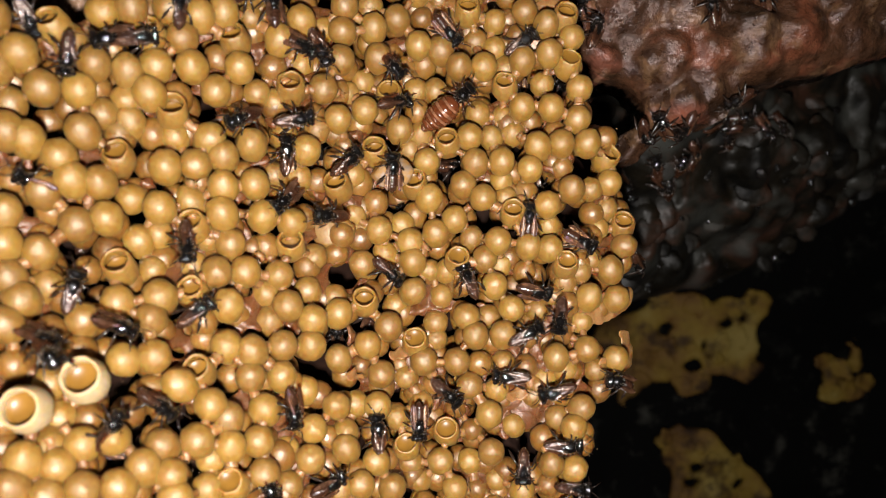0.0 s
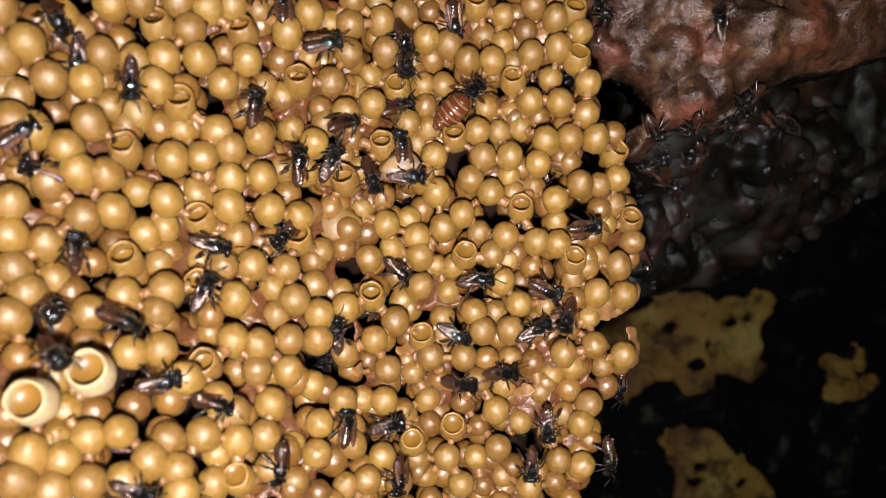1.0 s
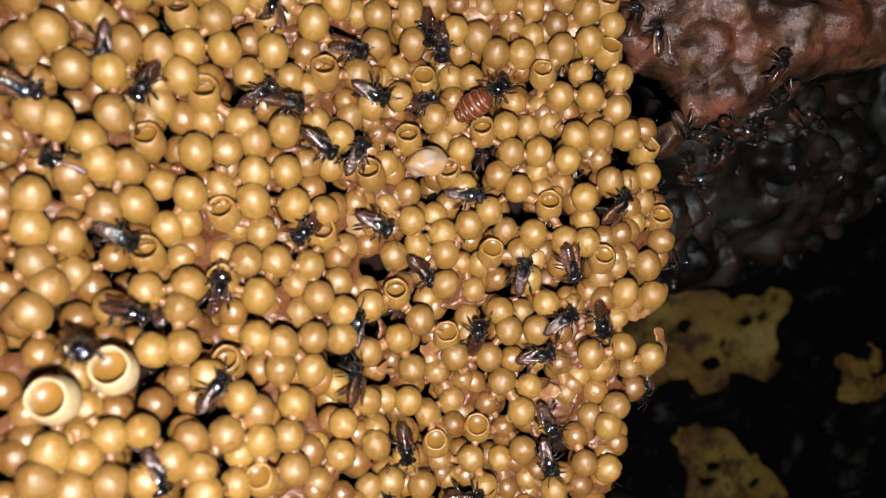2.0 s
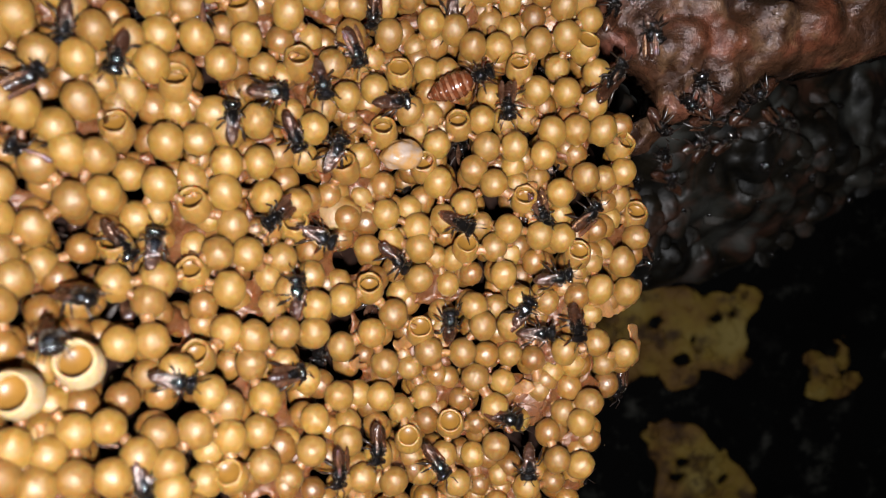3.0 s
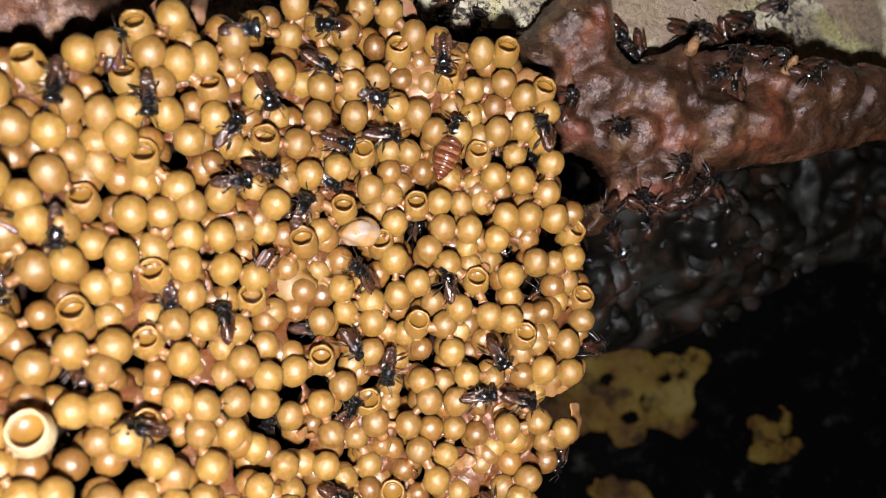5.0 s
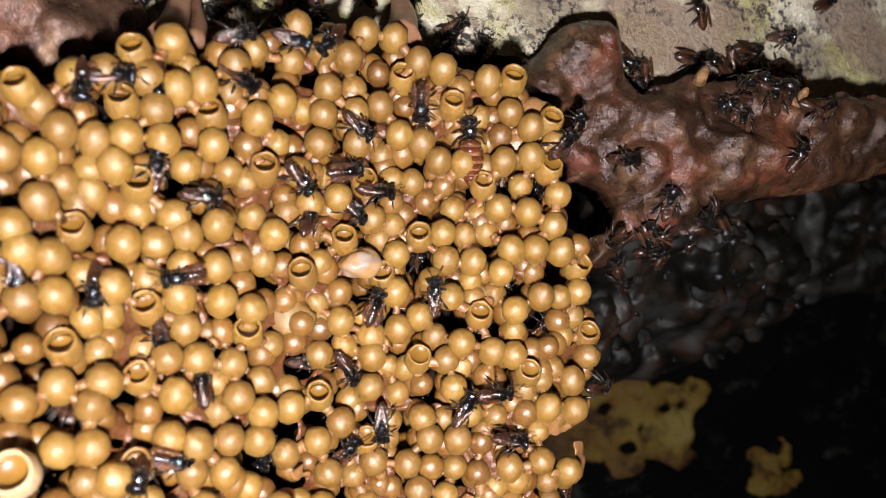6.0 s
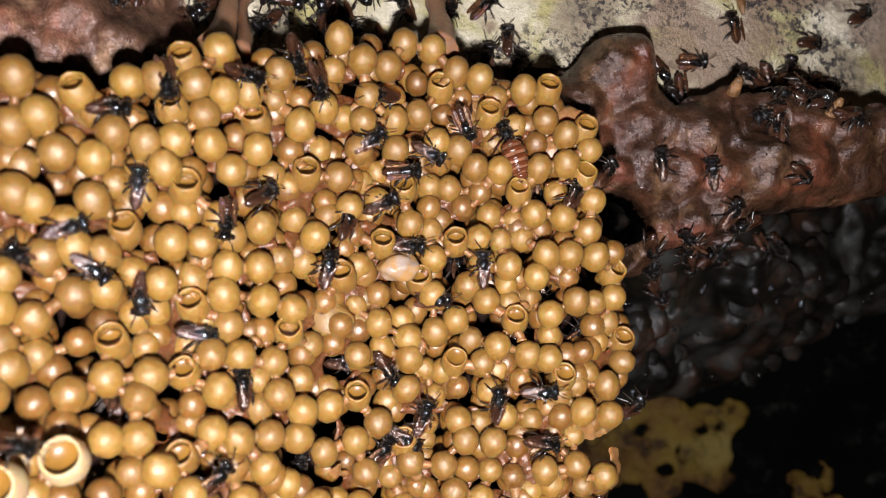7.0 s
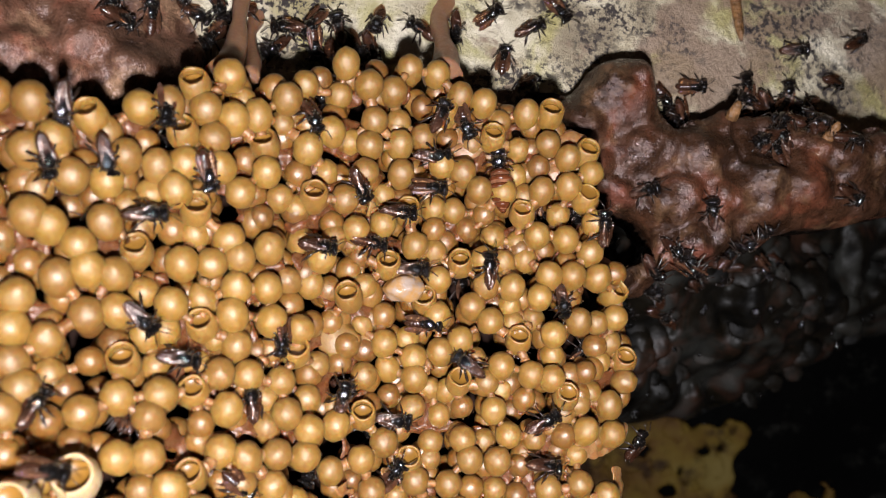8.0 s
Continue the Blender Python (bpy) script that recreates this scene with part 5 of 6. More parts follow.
    walk(next_bee(), on_comb([(0, -29.5, -7.1, -34, 0), (0.5, -29.3, -7.2, -34, 0), (1, -29.6, -5.7, -42, 0), (1.5, -29.9, -5.7, 38, 0), (1.95, -25.6, -6.2, 84, -5), (8, -25.6, -6.2, 84, -5)]))
    walk(next_bee(), on_comb([(0, -25.1, -12.8, 56, 0), (0.5, -24.6, -12.9, 78, 0), (1, -22.5, -10.5, -2, 0), (1.5, -23.1, -9.1, 77, 0), (1.95, -25.6, -6.2, 77, -5), (8, -25.6, -6.2, 77, -5)]))
    walk(next_bee(), on_comb([(0, -22.1, -12.5, -34, 0), (0.5, -20.3, -13.1, -5, 0), (1, -18.9, -13.0, 4, 0), (1.5, -19.9, -12.1, 65, 0), (3, -21.0, -11.2, -15, 0), (3.5, -19.7, -11.6, -19, 0), (4, -19.5, -10.9, -99, 0), (4.5, -19.8, -10.2, -179, 0), (6, -19.2, -10.8, -99, 0), (6.4, -18.2, -10.8, -19, -5), (8, -18.2, -10.8, -5, -5)]))
    walk(next_bee(), on_comb([(0, -13.1, -13.6, -88, 0), (0.5, -13.8, -15.7, -107, 0), (0.9, -11.6, -10.6, -107, -5), (8, -11.6, -10.6, -107, -5)]))
    walk(next_bee(), on_comb([(0, 0.6, -13.5, -40, 0), (0.5, 1.1, -14.4, -40, 0), (1, 1.3, -13.1, -10, 0), (1.5, 1.8, -11.5, 1, 0), (1.95, 2.8, -11.5, 1, -5), (8, 2.8, -11.5, 1, -5)]))
    walk(next_bee(), on_comb([(0, 2.3, -3.1, 110, 0), (0.5, 2.6, -3.2, 90, 0), (1, 2.5, -3.5, 10, 0), (1.5, 2.2, -3.2, 90, 0), (3, 9.2, -3.2, 10, 0), (3.5, 9.2, -3.1, -37, 0), (4, 9.3, -2.6, -77, 0), (4.5, 9.2, -2.9, -76, 0), (6, 8.4, -3.1, 4, 0), (6.5, 9.0, -3.6, 5, 0), (7, 9.3, -2.8, 5, 0), (7.5, 9.2, -3.7, 35, 0), (8, 9.3, -3.6, 35, 0)]))
    walk(next_bee(), on_comb([(0, 8.4, -3.5, -20, 0), (0.5, 8.6, -3.8, -30, 0), (1, 8.7, -3.9, -30, 0), (1.5, 8.4, -2.9, -69, 0), (3, 8.0, 2.3, -69, -0.9), (3.4, 7.4, 2.7, -69, -5), (8, 7.4, 2.7, -69, -5)]))
    walk(next_bee(), on_comb([(0, 10.7, -6.5, -100, 0), (0.5, 11.0, -6.8, -100, 0), (1, 10.6, -6.9, -110, 0), (1.5, 11.1, -7.0, -99, 0), (3, 11.1, -8.0, -88, 0), (3.5, 11.1, -7.9, -92, 0), (4, 11.2, -7.8, -97, 0), (4.5, 11.2, -7.6, -17, 0), (6, 10.1, -7.8, 5, 0), (6.5, 9.3, -7.6, 5, 0), (7, 9.8, -7.9, 5, 0), (7.5, 9.6, -7.7, 5, 0), (8, 9.7, -8.2, 5, 0)]))
    walk(next_bee(), on_comb([(0, 7.7, -7.8, 30, 0), (0.5, 8.4, -7.9, 30, 0), (1, 7.7, -7.9, 30, 0), (1.5, 8.0, -7.5, 31, 0), (3, 6.5, -6.6, 61, 0), (3.5, 6.2, -4.5, 83, 0), (4, 5.0, -1.6, 93, 0), (4.5, 4.3, 1.2, 94, 0), (6, 2.3, 4.9, 95, 0), (6.5, 2.2, 6.6, 85, 0), (7, 2.9, 7.7, 96, 0), (7.5, 2.5, 8.6, 96, 0), (8, 2.8, 9.6, 96, 0)]))
    walk(next_bee(), on_comb([(0, 12.6, 0.8, -29, 0), (0.5, 11.8, 1.2, -19, 0), (1, 12.1, 1.7, 1, 0), (1.5, 12.3, 3.7, 50, 0), (3, 11.9, 2.4, 50, -0.9), (3.4, 12.4, 2.8, 50, -5), (8, 12.4, 2.8, 50, -5)]))
    walk(next_bee(), on_comb([(0, 6.3, -11.7, -180, 0), (0.5, 3.9, -10.8, -100, 0), (1, 0.5, -8.5, -30, -0.9), (1.5, -0.0, -8.4, 50, 0), (3, -0.1, -7.5, 91, 0), (3.5, -1.3, -6.9, 11, 0), (4, 0.0, -7.0, -69, 0), (4.5, 1.9, -9.5, -37, 0), (4.95, 2.9, -9.5, -37, -5), (8, 2.9, -9.5, -37, -5)]))
    walk(next_bee(), on_comb([(0, 10.5, -13.0, -160, 0), (0.5, 7.9, -11.8, -80, 0), (1, 5.1, -12.1, 0, 0), (1.5, 4.9, -11.4, 21, 0), (3, 7.8, -8.5, 1, 0), (3.5, 7.9, -7.6, 22, 0), (4, 8.0, -7.4, 3, 0), (4.5, 8.1, -8.0, 3, 0), (6, 5.7, -4.9, 65, 0), (6.5, 5.6, -4.4, 85, 0), (7, 5.3, -4.2, 96, 0), (7.5, 3.8, -1.0, 106, 0), (8, 2.1, 0.4, 146, 0)]))
    walk(next_bee(), on_comb([(0, 16.2, -12.8, 173, 0), (0.5, 15.5, -13.9, 246, 0), (0.9, 16.5, -13.9, 246, -5), (8, 16.5, -13.9, 246, -5)]))
    walk(next_bee(), on_comb([(0, 11.3, -18.0, -1, 0), (0.5, 9.7, -17.5, -80, 0), (1, 9.1, -16.5, -90, 0), (3, 5.5, -16.2, -10, 0), (3.5, 7.9, -14.6, 2, 0), (4, 9.2, -16.8, -57, 0), (4.5, 9.7, -17.3, -57, -0.9), (8, 9.7, -17.3, -57, -0.9)]))
    walk(next_bee(), on_comb([(0, 7.4, -20.0, -90, 0), (0.5, 7.3, -20.1, -90, 0), (1, 7.5, -20.1, -90, 0), (1.5, 6.8, -19.2, -69, 0), (3, 7.4, -20.0, -88, 0), (3.5, 7.1, -19.3, -87, 0), (3.9, 8.1, -19.3, -87, -5), (8, 8.1, -19.3, -87, -5)]))
    walk(next_bee(), on_comb([(0, -2.3, -15.9, -90, 0), (1.5, -6.5, -21.7, -90, -0.9), (3, -9.7, -19.6, -90, -0.9), (3.5, -9.0, -19.4, -11, 0), (3.9, -8.0, -19.4, -11, -5), (8, -8.0, -19.4, -11, -5)]))
    walk(next_bee(), on_comb([(0, -6.2, -16.3, 91, 0), (0.5, -5.1, -16.0, 24, 0), (1, -5.8, -16.3, 12, 0), (1.5, -6.5, -17.4, -68, 0), (3, -6.6, -18.1, -88, 0), (3.5, -6.1, -16.1, -88, -0.9), (4, -7.3, -15.2, -44, 0), (4.5, -5.1, -16.9, -10, 0), (8, -5.1, -16.9, -10, 0)]))
    walk(next_bee(), on_comb([(0, -5.4, -2.5, -29, -0.9), (0.5, -5.2, -2.6, -29, -0.9), (1, -5.0, -2.8, -29, -0.9), (1.5, -5.2, -3.1, -29, -0.9), (3, -5.4, -2.5, -29, -0.9), (4, -5.5, -2.4, -29, 0), (4.5, -4.7, -3.4, -39, 0), (6, -5.3, -2.7, -39, -0.9), (6.5, -5.4, -2.8, -39, -0.9), (7, -5.1, -2.6, -39, -0.9), (7.5, -6.1, -2.5, 3, 0), (8, -9.1, -3.1, 83, 0)]))
    walk(next_bee(), on_comb([(0, 8.1, 2.8, 85, -0.9), (0.5, 8.6, 2.4, 85, -0.9), (0.9, 7.4, 2.7, 85, -5), (8, 7.4, 2.7, 85, -5)]))
    walk(next_bee(), on_comb([(0, 7.4, 19.6, 37, -0.9), (0.4, 7.4, 15.0, 37, -5), (8, 7.4, 15.0, 37, -5)]))
    walk(next_bee(), on_comb([(0, 12.1, -22.4, -6, -0.9), (0.5, 12.9, -22.3, -6, 0), (1, 14.2, -19.8, -86, 0), (1.5, 11.0, -22.7, -6, 0), (1.95, 12.0, -22.7, -0, -5), (8, 12.0, -22.7, -0, -5)]))
    walk(next_bee(), on_comb([(0, -10.2, -20.0, 10, -0.9), (0.5, -9.8, -19.3, 10, 0), (1, -9.3, -16.0, 71, 0), (1.5, -9.5, -12.8, 91, 0), (3, -13.6, -11.6, 11, 0), (3.5, -9.3, -12.9, -5, 0), (4, -11.9, -10.3, -5, -0.9), (6, -17.6, -9.8, -5, -0.9), (6.5, -17.6, -11.2, -3, 0), (7, -17.4, -11.0, 33, 0), (7.5, -17.5, -10.0, -31, 0), (8, -16.5, -10.5, -31, -0.9)]))
    walk(next_bee(), on_comb([(0, -14.5, -19.7, -87, -0.9), (0.5, -14.6, -19.7, -87, -0.9), (1, -14.4, -17.8, -87, 0), (1.5, -15.2, -21.0, -7, 0), (1.95, -14.2, -21.0, 60, -5), (8, -14.2, -21.0, 60, -5)]))
    walk(next_bee(), on_comb([(0, -9.8, -7.8, 93, -5), (0.1, -9.8, -7.8, 93, -5), (0.5, -9.9, -7.8, 93, -0.9), (1.5, -10.1, -7.7, 93, -0.9), (3, -13.3, -5.1, 93, 0), (3.5, -14.8, -2.9, 85, 0), (4, -14.4, -2.8, 95, 0), (4.5, -14.8, -1.1, 94, 0), (6, -16.7, -4.2, 94, -0.9), (6.5, -16.6, -4.3, 94, -0.9), (7, -16.7, -4.6, 94, -0.9), (7.5, -16.7, -4.4, 94, -0.9), (8, -16.7, -4.2, 94, -0.9)]))
    walk(next_bee(), on_comb([(0, -30.3, 9.1, 39, -5), (0.6, -30.3, 9.1, 39, -5), (1, -32.7, 7.9, 39, 0), (1.5, -34.6, 10.3, -41, 0), (3, -31.9, 10.7, 19, 0), (3.4, -32.5, 12.5, 19, -5), (8, -32.5, 12.5, 19, -5)]))
    walk(next_bee(), on_comb([(0, 0.8, 7.4, 0, -5), (0.6, 0.8, 7.4, 0, -5), (1, -3.8, 6.3, 0, 0), (1.5, -2.5, 4.9, 1, 0), (3, 0.7, 1.0, -28, 0), (3.5, 1.1, -2.2, -57, 0), (4, -0.1, -2.6, -87, 0), (4.5, -0.4, -4.0, -86, 0), (6, -1.4, -7.0, -85, 0), (6.5, -1.5, -7.3, -5, 0), (7, -1.2, -6.1, 75, 0), (7.5, -2.0, -5.8, 75, -0.9), (8, -4.4, -4.9, -5, 0)]))
    walk(next_bee(), on_comb([(0, -24.9, -16.1, -26, -5), (0.6, -24.9, -16.1, -26, -5), (1, -23.4, -18.1, -26, 0), (1.5, -24.0, -16.9, -67, 0), (3, -22.6, -18.2, -67, -0.9), (3.5, -22.5, -18.3, -67, -0.9), (8, -22.5, -18.3, -67, -0.9)]))
    walk(next_bee(), on_comb([(0, -24.9, -16.1, -17, -5), (1.1, -24.9, -16.1, -17, -5), (1.5, -27.9, -19.3, -17, 0), (1.95, -24.9, -16.1, -17, -5), (8, -24.9, -16.1, -17, -5)]))
    walk(next_bee(), on_comb([(0, 0.9, -23.9, -0, -5), (1.1, 0.9, -23.9, -0, -5), (1.5, -0.1, -23.9, -0, 0), (3, -1.2, -20.5, -60, 0), (3.5, -0.7, -19.0, -87, 0), (4, -0.7, -16.1, -167, 0), (4.5, -1.0, -14.1, -247, -0.9), (4.95, 0.0, -14.1, -267, -5), (8, 0.0, -14.1, -267, -5)]))
    walk(next_bee(), on_comb([(0, 5.1, -24.9, 143, -5), (1.1, 5.1, -24.9, 143, -5), (1.5, 4.1, -24.9, 143, -0.9), (1.95, 5.1, -24.9, 143, -5), (8, 5.1, -24.9, 143, -5)]))
    walk(next_bee(), on_comb([(0, 7.4, 15.0, -88, -5), (2.55, 7.4, 15.0, -88, -5), (3, 5.0, 11.8, -88, 0), (3.5, 5.1, 11.7, -88, -0.9), (4, 4.9, 11.7, -88, -0.9), (4.5, 5.0, 12.3, -88, -0.9), (4.95, 7.4, 15.0, -88, -5), (8, 7.4, 15.0, -88, -5)]))
    walk(next_bee(), on_comb([(0, 10.8, 15.3, 60, -5), (2.55, 10.8, 15.3, 60, -5), (3, 13.1, 13.4, 60, 0), (3.5, 14.1, 13.6, 61, 0), (4, 12.9, 15.1, 62, 0), (4.5, 11.4, 16.4, 124, 0), (6, 12.3, 19.6, 50, 0), (6.5, 13.6, 19.3, 50, -0.9), (7, 13.3, 18.0, 50, -0.9), (7.4, 10.8, 15.3, 50, -5), (8, 10.8, 15.3, 50, -5)]))
    walk(next_bee(), on_comb([(0, 10.8, 15.3, 60, -5), (2.55, 10.8, 15.3, 60, -5), (3, 13.9, 15.0, 60, 0), (3.4, 10.8, 15.3, 60, -5), (8, 10.8, 15.3, 60, -5)]))
    walk(next_bee(), on_comb([(0, -14.3, 17.6, 92, -5), (3.1, -14.3, 17.6, 92, -5), (3.5, -15.3, 17.6, 92, 0), (4, -13.1, 18.2, 172, 0), (4.5, -13.0, 16.7, 252, 0), (6, -15.7, 20.8, 327, 0), (6.5, -16.5, 20.2, 316, 0), (7, -13.6, 21.7, 296, 0), (7.5, -12.6, 22.4, 296, -0.9), (8, -14.5, 20.6, 296, -0.9)]))
    walk(next_bee(), on_comb([(0, -16.3, 21.4, 11, 0), (4, -16.3, 21.4, 11, 0), (4.5, -15.9, 21.9, 12, 0), (6, -16.8, 25.0, 12, -0.9), (6.5, -14.6, 23.8, -65, 0), (7, -15.7, 23.9, -65, -0.9), (7.4, -14.7, 23.9, -65, -5), (8, -14.7, 23.9, -65, -5)]))
    walk(next_bee(), on_comb([(0, 19.9, -1.3, -21, -5), (3.6, 19.9, -1.3, -21, -5), (4, 18.9, -1.3, -21, 0), (6, 18.7, -2.4, -6, 0), (6.5, 18.8, -2.7, -6, -0.9), (7.5, 18.7, -5.0, 74, 0), (8, 19.5, -5.5, 98, -0.9)]))
    walk(next_bee(), on_comb([(0, -7.1, -6.8, 56, -5), (3.6, -7.1, -6.8, 56, -5), (4, -4.4, -9.1, 56, -0.9), (4.5, -4.6, -9.2, 56, -0.9), (6.5, -4.3, -9.2, 56, -0.9), (7, -4.7, -9.3, 56, -0.9), (7.5, -4.4, -9.4, 56, -0.9), (8, -3.7, -9.6, 56, -0.9)]))
    walk(next_bee(), on_comb([(0, -8.7, 24.5, 148, 0), (4, -8.7, 24.5, 148, 0), (6, -9.5, 25.9, 228, 0), (7.5, -6.2, 20.6, 148, 0), (8, -3.2, 23.5, 68, 0)]))
    walk(next_bee(), on_comb([(0, -12.8, 8.6, 8, -5), (4.1, -12.8, 8.6, 8, -5), (4.5, -13.8, 8.6, 8, -0.9), (6, -17.9, 11.0, 8, 0), (6.5, -16.9, 11.4, 9, 0), (7, -17.0, 11.5, 31, 0), (7.5, -16.6, 11.3, -13, 0), (8, -12.6, 9.5, 9, 0)]))
    walk(next_bee(), on_comb([(0, -3.6, 3.1, 153, -5), (4.1, -3.6, 3.1, 153, -5), (4.5, -4.6, 3.1, 153, 0), (6, -3.2, 3.2, 73, 0), (7, -0.8, 4.7, 5, -0.9), (7.5, -1.0, 4.6, 5, -0.9), (8, -2.2, 4.1, 5, -0.9)]))
    walk(next_bee(), on_comb([(0, -30.1, -1.2, -76, -5), (4.1, -30.1, -1.2, -76, -5), (4.5, -31.1, -1.2, -76, -0.9), (6, -29.3, 3.6, -76, -0.9), (6.5, -28.2, 3.1, -76, 0), (7, -27.9, 4.0, -28, 0), (7.5, -26.9, 3.6, -28, 0), (7.9, -24.6, 1.9, -28, -5), (8, -24.6, 1.9, -28, -5)]))
    walk(next_bee(), on_comb([(0, -0.4, -12.3, 24, -5), (4.1, -0.4, -12.3, 24, -5), (4.5, -1.4, -12.3, 24, -0.9), (4.95, -0.4, -12.3, 24, -5), (8, -0.4, -12.3, 24, -5)]))
    walk(next_bee(), on_comb([(0, 4.6, 26.4, -85, -5), (4.1, 4.6, 26.4, -85, -5), (4.5, 3.6, 26.4, -85, -0.9), (6, -0.4, 21.8, -85, 0), (6.5, -0.7, 21.6, -75, 0), (7, -0.0, 21.0, -64, 0), (7.5, -0.2, 22.5, -64, -0.9), (8, -0.2, 23.3, -64, -0.9)]))
    walk(next_bee(), on_comb([(0, 14.5, 21.6, 64, -5), (5.55, 14.5, 21.6, 64, -5), (6, 13.5, 21.6, 64, -0.9), (7, 10.5, 15.5, 64, -0.9), (7.5, 12.7, 15.4, 64, 0), (8, 13.1, 14.7, 95, 0)]))
    walk(next_bee(), on_comb([(0, -10.0, 5.4, 86, -5), (6.1, -10.0, 5.4, 86, -5), (6.5, -11.0, 5.4, 86, 0), (7, -11.1, 6.3, 86, -0.9), (7.4, -10.1, 6.3, 86, -5), (8, -10.1, 6.3, 86, -5)]))
    walk(next_bee(), on_comb([(0, -31.5, 5.5, 145, -0.9), (6.5, -31.5, 5.5, 145, -0.9), (7, -32.3, 4.7, 145, -0.9), (7.4, -30.3, 9.1, 145, -5), (8, -30.3, 9.1, 145, -5)]))
    walk(next_bee(), on_comb([(0, -30.3, 9.1, 21, -5), (6.6, -30.3, 9.1, 21, -5), (7, -29.9, 6.8, 21, 0), (8, -32.8, 13.5, -59, 0)]))
    walk(next_bee(), on_comb([(0, -7.1, -6.8, 330, -5), (6.6, -7.1, -6.8, 330, -5), (7, -2.5, -8.5, 330, -0.9), (7.4, -7.1, -6.8, 330, -5), (8, -7.1, -6.8, 330, -5)]))
    walk(next_bee(), on_comb([(0, -25.6, -6.2, 1, -5), (6.6, -25.6, -6.2, 1, -5), (7, -28.9, -9.0, 1, 0), (7.5, -28.0, -9.6, 1, -0.9), (8, -27.7, -9.3, 1, -0.9)]))
    walk(next_bee(), on_comb([(0, -32.5, 12.5, -83, -5), (7.1, -32.5, 12.5, -83, -5), (7.5, -32.0, 15.7, -83, -0.9), (8, -32.2, 17.8, -83, 0)]))
    walk(next_bee(), on_comb([(0, 9.5, 6.1, 288, -5), (7.1, 9.5, 6.1, 288, -5), (7.5, 9.8, 7.0, 288, -0.9), (8, 10.4, 7.2, 288, -0.9)]))
    walk(next_bee(), on_comb([(0, -13.9, 1.0, 275, -5), (7.1, -13.9, 1.0, 275, -5), (7.5, -14.9, 1.0, 275, -0.9), (8, -15.1, 1.3, 275, -0.9)]))
    walk(next_bee(), on_comb([(0, -25.6, -6.2, 80, -5), (7.6, -25.6, -6.2, 80, -5), (8, -30.5, -5.5, 80, -0.9)]))
    walk(next_bee(), beside_comb([(0, 15.6, 16.4, 193, 0), (0.5, 16.6, 14.4, 193, 0), (1, 15.9, 14.2, 193, 0), (8, 15.9, 14.2, 193, 0)]))
    walk(next_bee(), beside_comb([(0, 23.2, 13.4, 92, 0), (0.5, 24.3, 10.2, 92, 0), (1, 24.7, 10.7, 92, 0), (3, 24.4, 14.2, 92, 0), (3.5, 23.5, 13.0, 92, 0), (4, 25.0, 13.8, 93, 0), (8, 25.0, 13.8, 93, 0)]))
    walk(next_bee(), beside_comb([(0, 34.2, 16.7, -0, 0), (0.5, 35.2, 17.3, -0, 0), (1, 35.0, 17.1, -0, 0), (1.5, 35.1, 16.5, -0, 0), (3, 29.9, 12.4, -0, 0), (4, 29.2, 12.6, -0, 0), (4.5, 29.7, 14.9, -0, 0), (6, 29.4, 12.9, -0, 0), (6.5, 29.1, 14.1, -0, 0), (7.5, 30.2, 12.1, -0, 0), (8, 28.1, 14.7, -0, 0)]))
    walk(next_bee(), beside_comb([(0, 38.0, 17.6, 64, 0), (0.5, 38.0, 17.6, 64, 0), (1, 37.2, 17.4, 64, 0), (3, 35.1, 13.2, 64, 0), (4.5, 36.2, 15.4, 64, 0), (6, 38.0, 22.4, 64, 0), (6.5, 36.0, 22.6, 64, 0), (7, 34.9, 21.3, -16, 0), (8, 41.8, 22.6, -24, 0)]))
    walk(next_bee(), beside_comb([(0, 14.3, 23.5, 92, 0), (0.5, 14.3, 23.5, 92, 0), (1, 15.3, 23.0, 92, 0), (1.5, 16.2, 21.2, 92, 0), (3, 19.8, 20.1, 92, 0), (3.5, 19.1, 19.6, 63, 0), (4, 17.9, 18.2, 63, 0), (4.5, 16.9, 17.2, 63, 0), (6, 17.1, 15.7, 63, 0), (6.5, 17.7, 16.7, 63, 0), (8, 17.7, 16.7, 63, 0)]))
    walk(next_bee(), beside_comb([(0, 26.2, 23.8, 100, 0), (0.5, 26.2, 23.8, 100, 0), (1, 26.8, 22.2, 100, 0), (1.5, 28.9, 19.4, 100, 0), (3, 28.8, 14.1, 100, 0), (4, 26.2, 11.6, 100, 0), (8, 26.2, 11.6, 100, 0)]))
    walk(next_bee(), beside_comb([(0, 24, 31, -90, 0), (2.2, 24, 31, -90, 0), (3, 20.1, 20.9, -60, 0), (3.5, 20, 22.8, -10, 0), (4, 20.9, 21.2, 6, 0), (6, 20.8, 20, 6, 0), (6.5, 20.9, 20.2, 86, 0), (7, 21.3, 20.7, 95, 0), (7.5, 21.7, 20, 95, 0), (8, 19.5, 19.9, 15, 0)]))
    walk(next_bee(), beside_comb([(0, 21.7, 28.7, 94, 0), (4, 21.7, 28.7, 94, 0), (6, 22.1, 30.4, 94, 0), (6.5, 22.2, 28.4, 94, 0), (7, 22.1, 28.0, 94, 0), (7.5, 22.3, 30.3, 94, 0), (8, 21.6, 30.2, 94, 0)]))
    walk(next_bee(), beside_comb([(0, 33.1, 26.6, 62, 0), (4, 33.1, 26.6, 62, 0), (4.5, 32.8, 26.7, 62, 0), (6, 32.9, 27.0, 62, 0), (6.5, 31.1, 30.5, 62, 0), (7, 30.7, 30.4, 62, 0), (7.5, 32.8, 30.6, 62, 0), (8, 32.8, 30.6, 62, 0)]))
